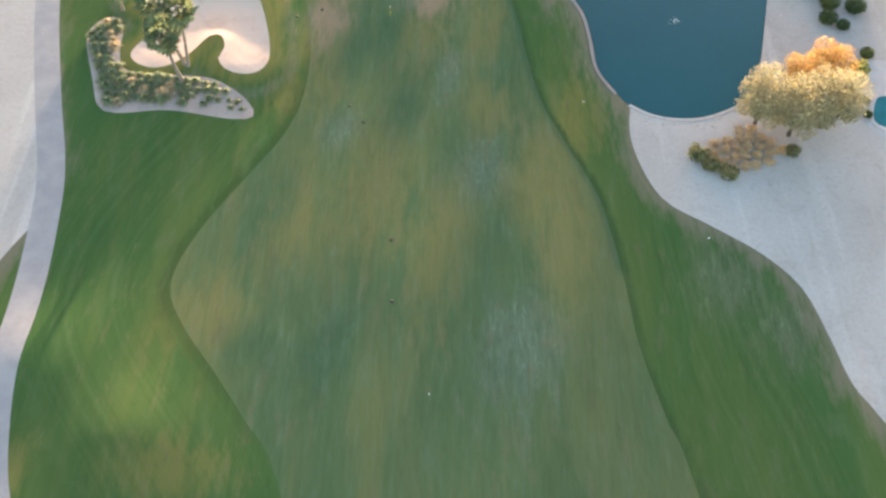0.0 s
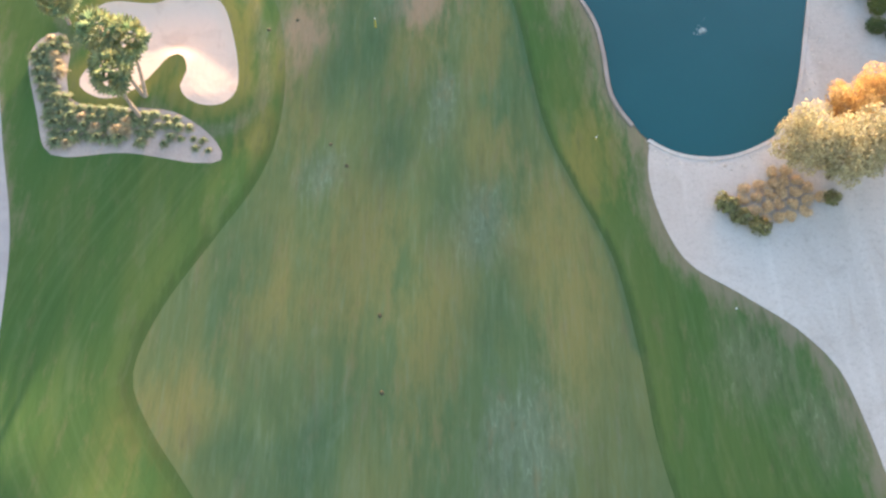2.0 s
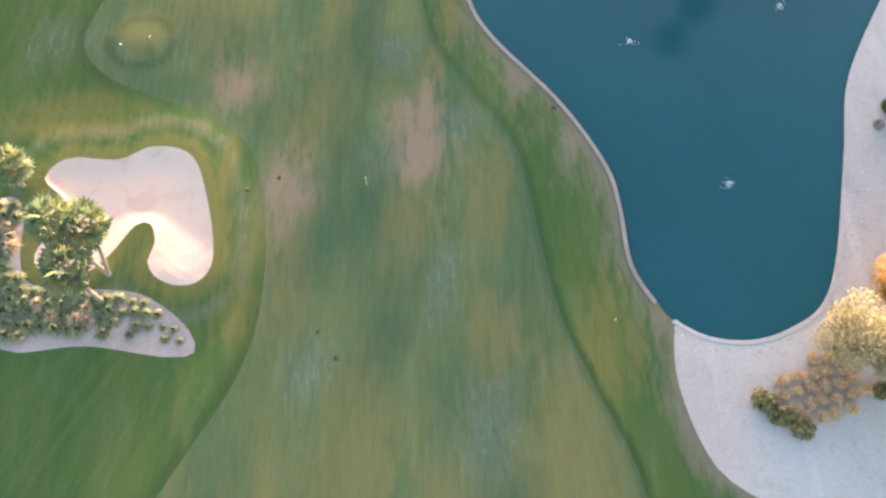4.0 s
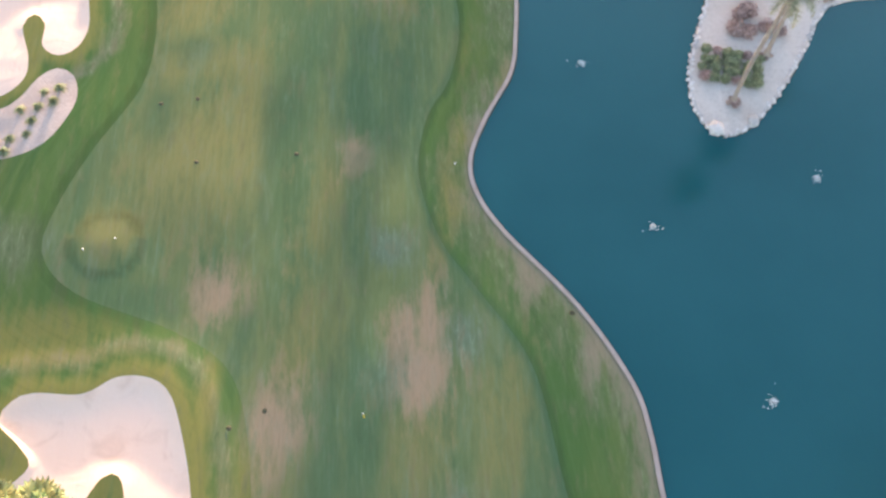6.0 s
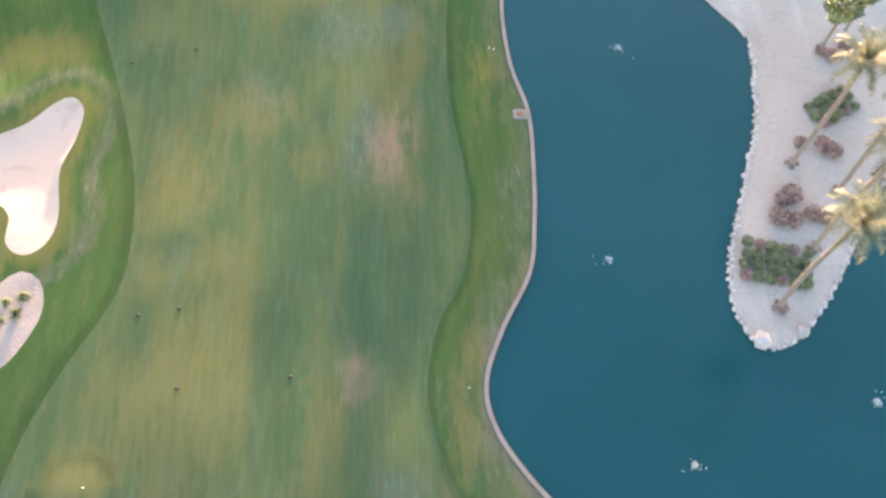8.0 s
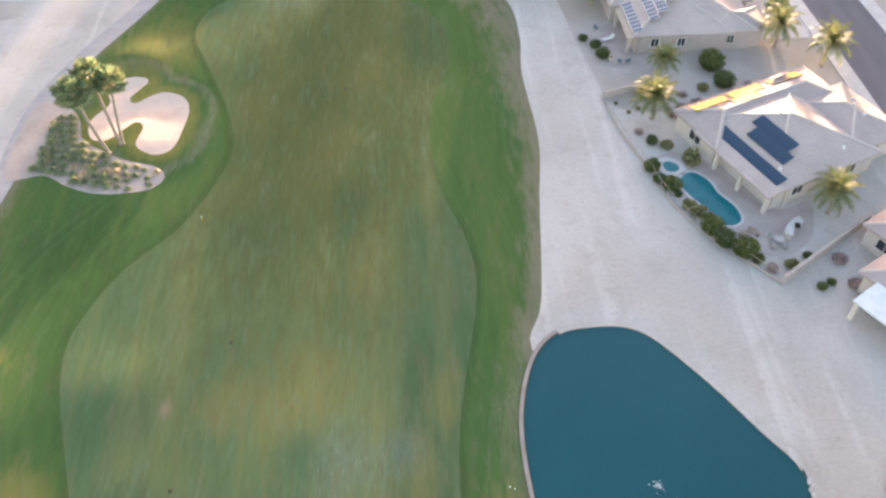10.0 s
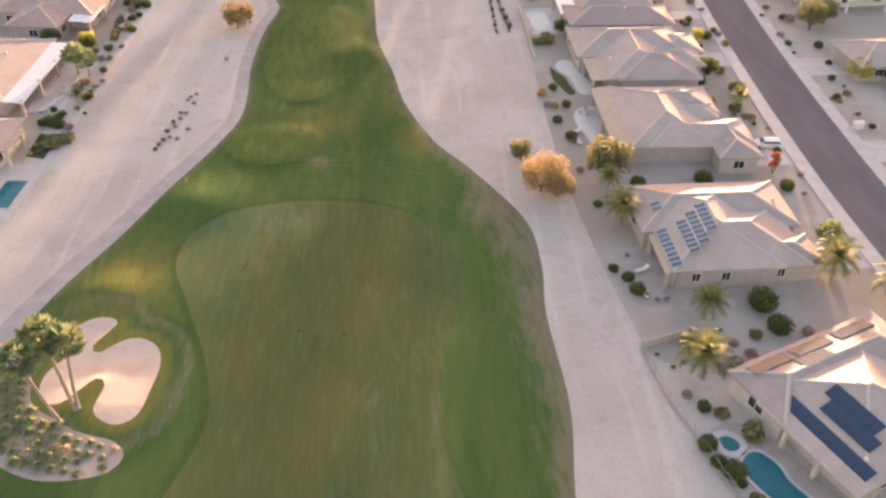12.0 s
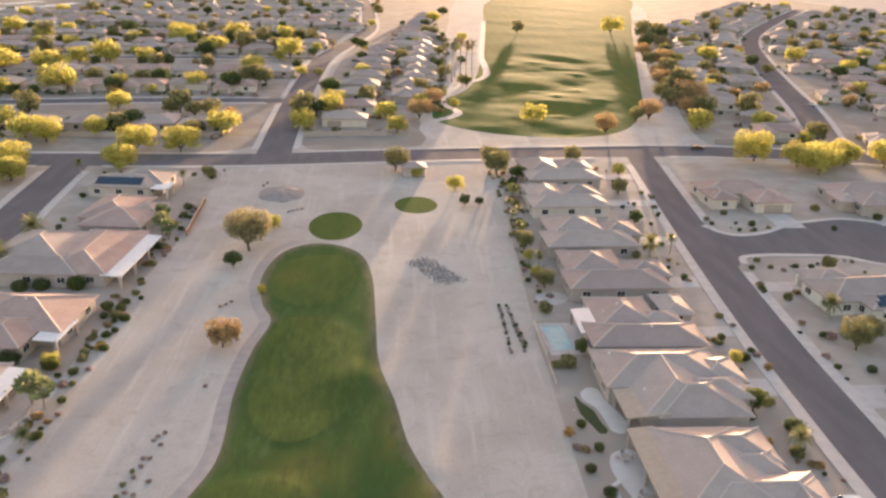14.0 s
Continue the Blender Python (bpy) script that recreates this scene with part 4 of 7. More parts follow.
def limbs(height, spread, clear, count, radius, rng):
    """A tapered trunk that forks into limbs; also where the limbs end."""
    pieces, ends = [], []
    lean = Vector((rng.uniform(-0.06, 0.06), rng.uniform(-0.06, 0.06), 0)) * height
    fork = Vector((0, 0, clear)) + lean * 0.4
    pieces.append(tube([(0, 0, -0.2), (0, 0, 0.15), tuple(fork * 0.5), tuple(fork)], [radius * 1.5, radius * 1.1, radius * 0.95, radius * 0.8], 8))
    for k in range(count):
        a = 2 * math.pi * (k + rng.uniform(-0.3, 0.3)) / count
        out = spread * rng.uniform(0.45, 0.75) / 2
        top = Vector((math.cos(a) * out, math.sin(a) * out, height * rng.uniform(0.62, 0.85)))
        mid = fork.lerp(top, 0.5) + Vector((math.cos(a) * 0.2, math.sin(a) * 0.2, -0.25))
        pieces.append(tube([tuple(fork - Vector((0, 0, 0.15))), tuple(mid), tuple(top)], [radius * 0.6, radius * 0.35, radius * 0.12], 6))
        ends.append(top)
    return pieces, ends


TREES = dict(  # height, spread, clear trunk, limbs, trunk radius, leaves, leaf size, material, name, label, category
    verde=(6.0, 8.4, 0.9, 7, 0.16, 4600, 0.3, "leaf_lime", "palo_verde_tree", "palo verde tree with a spreading yellow-green crown", "tree"),
    verde_small=(4.4, 5.6, 0.7, 5, 0.12, 2600, 0.27, "leaf_lime", "palo_verde_tree", "small palo verde tree with bright yellow leaves", "tree"),
    olive=(6.0, 6.5, 1.0, 6, 0.2, 4000, 0.28, "leaf_olive", "olive_tree", "rounded olive-green tree beside the houses", "tree"),
    round=(5.0, 5.0, 0.8, 5, 0.16, 3000, 0.27, "leaf_green", "shade_tree", "round green shade tree in a gravel yard", "tree"),
    dark=(5.6, 6.0, 0.9, 6, 0.18, 3800, 0.28, "leaf_dark", "shade_tree", "dark green shade tree between the houses", "tree"),
    mesquite=(9.0, 10.0, 1.4, 9, 0.28, 9000, 0.27, "leaf_mesquite", "mesquite_tree", "large olive mesquite tree on bare gravel", "tree"),
    rust=(6.6, 8.0, 0.8, 9, 0.24, 8000, 0.2, "leaf_rust", "acacia_tree", "rust-brown acacia with an uneven crown on gravel", "tree"),
    rust_small=(5.0, 5.8, 1.3, 6, 0.15, 2200, 0.3, "leaf_rust", "acacia_tree", "small golden-brown acacia on bare gravel", "tree"),
    gold=(7.0, 6.0, 1.0, 7, 0.2, 9000, 0.15, "leaf_gold", "willow_acacia", "golden pale-leaved acacia beside the lake", "tree"),
    orange=(6.4, 5.4, 1.0, 7, 0.2, 8000, 0.15, "leaf_orange", "acacia_tree", "acacia with glowing orange foliage beside the lake", "tree"),
    cypress=(4.0, 1.7, 0.2, 4, 0.1, 700, 0.3, "leaf_flower", "bougainvillea", "upright red-flowering bougainvillea by a driveway", "shrub"),
)
MADE = {}


def plant(kind, x, y, size=1.0, turn=None, z=0.0, group="", lean=(0, 0)):
    """A tree or palm of a kind, on the ground."""
    rng = np.random.default_rng(abs(hash((round(x * 10), round(y * 10)))) % 99991)
    turn = rng.uniform(0, 360) if turn is None else turn
    m = pose(x, y, z, lean[0], lean[1], 0) @ pose(0, 0, 0, 0, 0, turn) @ Matrix.Diagonal((size * rng.uniform(0.94, 1.06), size * rng.uniform(0.94, 1.06), size, 1))
    variant = kind + str(int(rng.integers(0, 3 if kind in ("verde", "olive", "round", "dark") else 1)))
    distant = y > 420 and kind in TREES
    key = variant + ("distant" if distant else "")
    if key in MADE:
        ob = copy_thing(MADE[key], m)
    elif distant:
        ob = MADE[key] = build_tree(kind, variant, 0.26)
        ob.matrix_basis = m
    else:
        ob = MADE[key] = (fan_palm if kind.startswith("fan") else date_palm if kind.startswith("date") else build_tree)(kind, variant)
        ob.matrix_basis = m
    return tagged(ob, group=group)


def build_tree(kind, variant, share=1.0):
    """Trunk, limbs and a lumpy crown; a share of the leaves, each larger, serves for trees far off."""
    height, spread, clear, count, radius, leaves, leaf, material, name, label, category = TREES[kind]
    rng = np.random.default_rng(sum(map(ord, variant)) * 7)
    pieces, ends = limbs(height, spread, clear, count, radius, rng)
    lobes = []
    for e in ends:
        r = spread * rng.uniform(0.17, 0.25)
        lobes.append((e, (r, r, r * rng.uniform(0.75, 1.0))))
        for _ in range(2):
            f = Vector((e.x * rng.uniform(0.7, 1.35), e.y * rng.uniform(0.7, 1.35), height * rng.uniform(0.34, 0.66)))
            lobes.append((f, (r * rng.uniform(0.6, 0.95), r * rng.uniform(0.6, 0.95), r * rng.uniform(0.5, 0.8))))
    lobes.append(((0, 0, height * 0.8), (spread * 0.25, spread * 0.25, height * 0.2)))
    lobes.append(((0, 0, height * 0.5), (spread * 0.3, spread * 0.3, height * 0.2)))
    root = thing(name, Matrix(), label, category)
    if share == 1.0 and kind in ("gold", "orange", "rust", "rust_small", "mesquite"):
        part("trunk", mesh_of("trunk", *pieces[0], M["bark"], True), None, root)
        for piece in pieces[1:]:
            part("branch", mesh_of("branch", *piece, M["bark"], True), None, root)
    else:
        part("trunk", mesh_of("trunk", *joined(pieces), M["bark"], True), None, root)
    part("crown", mesh_of("crown", *leaf_cloud(lobes, int(leaves * share), leaf / math.sqrt(share) * (1.0 if share == 1.0 else 0.92), rng), M[material]), None, root)
    return root


def fan_palm(kind, variant):
    """A fan palm: ringed trunk, a skirt of dead leaves, and a head of pleated fans."""
    height, head = dict(fan=(6.6, 1.2), fan_tall=(8.1, 1.18), fan_low=(3.5, 1.25))[kind]
    rng = np.random.default_rng(len(variant) * 31 + ord(variant[-1]))
    root = thing("fan_palm", Matrix(), "fan palm with a dense head of pleated leaves", "palm tree")
    rings = 22
    part("trunk", mesh_of("trunk", *tube([(0.12 * math.sin(i / 6), 0.05 * i / rings, -0.2 + (height + 0.2) * i / rings) for i in range(rings + 1)], [0.2 - 0.08 * i / rings + 0.02 * (i % 2) + (0.12 if i == 0 else 0) for i in range(rings + 1)], 9), M["palm_bark"]), None, root)
    top = Vector((0.12 * math.sin(rings / 6), 0.05, height))
    verts, faces = [], []
    for k in range(50):
        a, rise = k * 2.39996 + rng.uniform(-0.3, 0.3), math.radians(76 - 112 * (k / 50) ** 0.9)
        stem, fan = rng.uniform(0.65, 1.2) * head, rng.uniform(0.62, 0.92) * head
        way = Vector((math.cos(a) * math.cos(rise), math.sin(a) * math.cos(rise), math.sin(rise)))
        side = way.cross(Vector((0, 0, 1))).normalized()
        up = side.cross(way).normalized()
        hub = top + way * stem
        base = len(verts)
        verts += [top - side * 0.02, top + side * 0.02, hub]
        faces.append((base, base + 1, base + 2))
        base = len(verts)
        verts.append(hub)
        for j in range(15):
            b = math.radians(-95 + 190 * j / 14)
            r = fan * (1.0 if j % 2 == 0 else 0.62)
            droop = -0.35 * r * (1 - math.cos(b)) * 0.4 - (0.12 if j % 2 else 0.0) - 0.25 * r * abs(math.sin(b))
            verts.append(hub + way * math.cos(b) * r + side * math.sin(b) * r + up * droop)
        faces += [(base, base + 1 + j, base + 2 + j) for j in range(14)]
    part("leaf_head", mesh_of("leaf_head", verts, faces, M["leaf_palm"]), None, root, "green pleated fan leaves")
    verts, faces = [], []
    for k in range(46):
        a, drop = rng.uniform(0, 2 * math.pi), rng.uniform(0.5, 1.25)
        out = Vector((math.cos(a), math.sin(a), 0))
        side = Vector((-out.y, out.x, 0)) * rng.uniform(0.1, 0.22)
        s = top - Vector((0, 0, rng.uniform(0, 0.3)))
        e = s + out * rng.uniform(0.35, 0.75) - Vector((0, 0, drop))
        base = len(verts)
        verts += [s, e - side, e + side]
        faces.append((base, base + 1, base + 2))
    part("dead_skirt", mesh_of("dead_skirt", verts, faces, M["leaf_straw"]), None, root, "straw-brown dead leaves")
    return root


def date_palm(kind, variant):
    """A date palm: rough trunk and long arching feather fronds."""
    height, reach, count = dict(date=(14.2, 3.0, 26), date_low=(3.3, 3.1, 40), date_mid=(6.0, 2.8, 40))[kind]
    rng = np.random.default_rng(len(variant) * 17 + ord(variant[-1]))
    root = thing("date_palm", Matrix(), "date palm with long arching feathery fronds", "palm tree")
    rings = 26
    part("trunk", mesh_of("trunk", *tube([(0.3 * math.sin(i / 9), 0.12 * math.sin(i / 5), -0.2 + (height + 0.2) * i / rings) for i in range(rings + 1)], [0.2 - 0.04 * i / rings + 0.03 * (i % 2) + (0.2 if i == 0 else 0.08 if i == 1 else 0) for i in range(rings + 1)], 9), M["palm_bark"]), None, root)
    top = Vector((0.3 * math.sin(rings / 9), 0.12 * math.sin(rings / 5), height))
    verts, faces = [], []
    for k in range(count):
        a, rise = k * 2.39996, math.radians(80 - 95 * (k / count))
        long = reach * rng.uniform(0.85, 1.1)
        way = Vector((math.cos(a), math.sin(a), 0))
        side = Vector((-way.y, way.x, 0))
        spine = []
        for j in range(9):
            u = j / 8
            h = rise - 1.25 * u * u
            step = Vector((0, 0, 0)) if j == 0 else (way * math.cos(h) + Vector((0, 0, math.sin(h)))) * long / 8
            spine.append((spine[-1] if spine else top) + step)
        base = len(verts)
        for j, p in enumerate(spine):
            w = 0.05 * (1 - j / 9) + 0.012
            verts += [p - side * w, p + side * w]
        faces += [(base + 2 * j, base + 2 * j + 1, base + 2 * j + 3, base + 2 * j + 2) for j in range(8)]
        for j in range(2, 26):
            u = j / 26 * 7.99
            i = int(u)
            p = spine[i].lerp(spine[i + 1], u - i)
            ahead = (spine[i + 1] - spine[i]).normalized()
            wide = 0.55 * math.sin(math.pi * min(1, 0.15 + 0.85 * j / 26)) + 0.12
            for s in (-1, 1):
                tip = p + side * s * wide + ahead * 0.3 + Vector((0, 0, 0.1 - 0.2 * rng.random()))
                b = len(verts)
                verts += [p - ahead * 0.045, p + ahead * 0.045, tip]
                faces.append((b, b + 1, b + 2))
    part("fronds", mesh_of("fronds", verts, faces, M["leaf_date" if kind == "date" else "leaf_frond"]), None, root, "pale golden-green feather fronds")
    return root


SHRUBS = dict(  # radius, height, leaves, leaf size, material, name, label
    green=(1.0, 1.3, 1500, 0.115, "leaf_green", "round_shrub", "clipped round green shrub on gravel"),
    dark=(1.0, 1.2, 1500, 0.115, "leaf_dark", "round_shrub", "dense dark green shrub on gravel"),
    olive=(1.0, 1.2, 480, 0.24, "leaf_olive", "loose_shrub", "loose olive-coloured shrub on gravel"),
    lime=(1.0, 1.3, 480, 0.24, "leaf_lime", "loose_shrub", "bright yellow-green shrub beside a house"),
    sage=(1.0, 1.0, 560, 0.2, "leaf_sage", "low_shrub", "low grey-green shrub planted on pale gravel"),
    brown=(1.0, 0.9, 620, 0.18, "leaf_brown", "dry_shrub", "dry reddish-brown rounded shrub on pale gravel"),
    rust=(1.0, 1.0, 480, 0.22, "leaf_rust", "dry_shrub", "rust-coloured shrub on gravel"),
    flower=(1.0, 1.1, 420, 0.22, "leaf_orange", "flowering_shrub", "orange-flowering shrub on gravel"),
    straw=(0.8, 0.9, 620, 0.15, "leaf_cream", "ornamental_grass", "golden mound of ornamental grass on gravel"),
)


def shrub(kind, x, y, size=1.0, group="", z=0.0):
    radius, height, leaves, leaf, material, name, label = SHRUBS[kind]
    rng = np.random.default_rng(abs(hash((round(x * 10), round(y * 10), 3))) % 99991)
    key = "shrub" + kind + str(int(rng.integers(0, 3)))
    if key not in MADE:
        r2 = np.random.default_rng(sum(map(ord, key)))
        lobes = [((0, 0, height * 0.4), (radius * 0.85, radius * 0.85, height * 0.55))] + [((r2.uniform(-0.5, 0.5) * radius, r2.uniform(-0.5, 0.5) * radius, height * r2.uniform(0.3, 0.65)), (radius * 0.48, radius * 0.48, height * 0.38)) for _ in range(6)]
        if kind in ("green", "dark"):
            lobes = [((0, 0, height * 0.47), (radius * 0.86, radius * 0.86, height * 0.5)), ((0, 0, height * 0.4), (radius * 0.7, radius * 0.7, height * 0.42))]
        MADE[key] = mesh_of(name, *joined([leaf_cloud(lobes, leaves, leaf, r2, 0.6), tube([(0, 0, -0.1), (0.03, 0, height * 0.3), (0.0, 0.03, height * 0.6)], [0.09, 0.07, 0.03], 6)]), M[material])
    ob = new(name, MADE[key])
    ob.matrix_world = pose(x, y, z, 0, 0, rng.uniform(0, 360)) @ Matrix.Diagonal((size, size * rng.uniform(0.88, 1.12), size * rng.uniform(0.9, 1.1), 1))
    return tagged(ob, label, "shrub", group)


def tuft(x, y, size, z=0.0, dry=False, group=""):
    """A tuft of arching blades."""
    rng = np.random.default_rng(abs(hash((round(x * 10), round(y * 10), 5))) % 99991)
    key = "tuft" + str(dry) + str(int(rng.integers(0, 3)))
    if key not in MADE:
        r2 = np.random.default_rng(sum(map(ord, key)))
        verts, faces = [], []
        for k in range(120):
            a, lean = r2.uniform(0, 2 * math.pi), r2.uniform(0.1, 1.0) ** 0.8
            long = r2.uniform(0.6, 1.0)
            out, side = np.array((math.cos(a), math.sin(a), 0)), np.array((-math.sin(a), math.cos(a), 0)) * 0.05
            p0 = out * 0.08
            p1 = p0 + out * lean * 0.45 * long + np.array((0, 0, 0.6 * long * (1.1 - lean * 0.5)))
            p2 = p0 + out * lean * 1.0 * long + np.array((0, 0, 0.55 * long * (1.2 - lean)))
            b = len(verts)
            verts += [p0 - side, p0 + side, p1 - side, p1 + side, p2]
            faces += [(b, b + 1, b + 3, b + 2), (b + 2, b + 3, b + 4)]
        MADE[key] = mesh_of("grass_tuft", verts, faces, M["leaf_straw" if dry else "leaf_tuft"])
    ob = new("grass_tuft", MADE[key])
    ob.matrix_world = pose(x, y, z, 0, 0, rng.uniform(0, 360)) @ Matrix.Diagonal((size, size, size, 1))
    return tagged(ob, "dry straw-coloured grass tuft in pebbles" if dry else "green spiky grass tuft planted in pebbles", "grass tuft", group)


def pebble(x, y, z, size, material, name, label, rng, group="", parent=None, flat=0.7):
    """A worn stone with uneven facets."""
    key = "stone" + material + str(int(rng.integers(0, 5)))
    if key not in MADE:
        bm = bmesh.new()
        bmesh.ops.create_icosphere(bm, subdivisions=1, radius=1.0)
        r2 = np.random.default_rng(sum(map(ord, key)))
        for v in bm.verts:
            v.co *= r2.uniform(0.72, 1.12)
            v.co.z *= flat
        me = bpy.data.meshes.new(name)
        bm.to_mesh(me)
        bm.free()
        me.materials.append(M[material])
        MADE[key] = me
    ob = new(name, MADE[key])
    ob.matrix_world = pose(x, y, z, rng.uniform(-15, 15), rng.uniform(-15, 15), rng.uniform(0, 360)) @ Matrix.Diagonal((size * rng.uniform(0.8, 1.3), size * rng.uniform(0.8, 1.1), size, 1))
    ob.parent = parent
    return tagged(ob, label, "" if parent else "stone", group)


def height_at(x, y):
    flat, z = GROUND[0]
    return float(z[np.argmin((flat[:, 0] - x) ** 2 + (flat[:, 1] - y) ** 2)])

# ---- houses ----
SLOPE = 0.36


def roof_height(wing, x, y):
    x0, y0, x1, y1, eave = wing
    return eave + SLOPE * min(x - x0, x1 - x, y - y0, y1 - y)


def hip_roof(wing):
    """A hip roof over its eave rectangle, with a fascia and a soffit."""
    x0, y0, x1, y1, eave = wing
    w, d = x1 - x0, y1 - y0
    h = min(w, d) / 2
    a, b = ((x0 + h, (y0 + y1) / 2), (x1 - h, (y0 + y1) / 2)) if w >= d else (((x0 + x1) / 2, y0 + h), ((x0 + x1) / 2, y1 - h))
    z, low = eave + SLOPE * h, eave - 0.24
    corner = [(x0, y0), (x1, y0), (x1, y1), (x0, y1)]
    verts = [(*c, low) for c in corner] + [(*c, eave) for c in corner] + [(*a, z), (*b, z)]
    faces = [(3, 2, 1, 0)] + [(i, (i + 1) % 4, 4 + (i + 1) % 4, 4 + i) for i in range(4)]
    faces += [(4, 5, 9, 8), (5, 6, 9), (6, 7, 8, 9), (7, 4, 8)] if w >= d else [(4, 5, 8), (5, 6, 9, 8), (6, 7, 9), (7, 4, 8, 9)]
    ends = [(*c, eave) for c in corner]
    top = [(*a, z), (*b, z)]
    ridge = [(ends[0], top[0]), (ends[3], top[0] if w >= d else top[1]), (ends[1], top[1] if w >= d else top[0]), (ends[2], top[1]), (top[0], top[1])]
    return verts, faces, ridge


def cap_rows(ridge):
    """One run of caps along the hips and the ridge."""
    verts, faces, tops = [], [], {}
    for p, q in ridge:
        p, q = Vector(p), Vector(q)
        side = (q - p).cross(Vector((0, 0, 1))).normalized() * 0.2
        ends = []
        for node in (p, q):
            key = tuple(round(v, 2) for v in node)
            if key not in tops:
                tops[key] = len(verts)
                verts.append(node + Vector((0, 0, 0.13)))
            ends.append(tops[key])
        b = len(verts)
        verts += [p + side, q + side, p - side, q - side]
        faces += [(ends[0], b, b + 1, ends[1]), (ends[0], ends[1], b + 3, b + 2)]
    return verts, faces


def window(root, x, y, z, w, h, side, far=False):
    """A framed window set proud of the wall on one side."""
    turn = dict(s=0, e=90, n=180, w=270)[side]
    m = pose(x, y, z, 0, 0, turn)
    ob = part("window", MADE.setdefault(("win", w, h), None) or window_mesh(w, h), None, root)
    ob.matrix_local = m
    if far:
        ob.data = MADE[("far", w, h)]
    else:
        part("pane", MADE[("pane", w, h)], None, ob)
    return ob


def window_mesh(w, h):
    """A frame with two lights cut through it, its pane, and a one-piece window for houses far away."""
    t = 0.09
    xs, zs = (-w / 2 - t, -w / 2, -0.03, 0.03, w / 2, w / 2 + t), (-t, 0, h, h + t)
    bm = bmesh.new()
    grid = [[bm.verts.new((x, 0.02, z)) for z in zs] for x in xs]
    flat = [bm.faces.new((grid[i][j], grid[i][j + 1], grid[i + 1][j + 1], grid[i + 1][j])) for i in range(5) for j in range(3) if (i, j) not in ((1, 1), (3, 1))]
    for v in (g for g in bmesh.ops.extrude_face_region(bm, geom=flat)["geom"] if isinstance(g, bmesh.types.BMVert)):
        v.co.y = -0.09
    bmesh.ops.recalc_face_normals(bm, faces=bm.faces)
    me = bpy.data.meshes.new("window")
    bm.to_mesh(me), bm.free()
    me.materials.append(M["frame_white"])
    bm = boxed(-w / 2, -0.04, 0, w / 2, 0.01, h)
    pane = bpy.data.meshes.new("pane")
    bm.to_mesh(pane), bm.free()
    pane.materials.append(M["dark_glass"])
    bm = boxed(-w / 2 - t, -0.09, -t, w / 2 + t, 0.02, h + t)
    bm.normal_update()
    front = [f for f in bm.faces if f.normal.y < -0.9]
    bmesh.ops.inset_region(bm, faces=front, thickness=t, depth=-0.04)
    for f in front:
        f.material_index = 1
    both = bpy.data.meshes.new("window")
    bm.to_mesh(both), bm.free()
    both.materials.append(M["frame_white"]), both.materials.append(M["dark_glass"])
    MADE[("win", w, h)], MADE[("pane", w, h)], MADE[("far", w, h)] = me, pane, both
    return me


def panel_mesh(w, d, edge="alloy"):
    key = ("pv", w, d, edge)
    if key not in MADE:
        frame_me = bpy.data.meshes.new("solar_panel")
        bm = bmesh.new()
        t = 0.06 if edge == "alloy" else 0.02
        box(bm, 0, 0, 0.06, w, t, 0.12), box(bm, 0, d - t, 0.06, w, d, 0.12), box(bm, 0, t, 0.06, t, d - t, 0.12), box(bm, w - t, t, 0.06, w, d - t, 0.12)
        bm.to_mesh(frame_me), bm.free()
        frame_me.materials.append(M[edge])
        cell_me = bpy.data.meshes.new("solar_cell")
        bm = boxed(t, t, 0.07, w - t, d - t, 0.105)
        bm.to_mesh(cell_me), bm.free()
        cell_me.materials.append(M["cell" if edge == "alloy" else "cell_dark"])
        MADE[key] = (frame_me, cell_me)
    return MADE[key]


def solar(root, wing, side, x, y, across, up, w=1.0, d=1.65, skip=(), edge="alloy"):
    """Rows of solar panels lying on one slope of a roof; x, y is the low corner, seen from outside the wall on its left."""
    turn = dict(s=0, e=90, n=180, w=270)[side]
    frame_me, cell_me = panel_mesh(w, d, edge)
    base = Matrix.Translation((x, y, roof_height(wing, x, y))) @ pose(0, 0, 0, 0, 0, turn) @ pose(0, 0, 0, math.degrees(math.atan(SLOPE)))
    for i in range(across):
        for j in range(up):
            if (i, j) in skip:
                continue
            ob = part("solar_panel", frame_me, None, root)
            ob.matrix_local = base @ Matrix.Translation((i * (w + (0.03 if edge == "alloy" else 0.004)), j * (d + (0.04 if edge == "alloy" else 0.004)), 0.02))
            part("solar_cell", cell_me, None, ob)


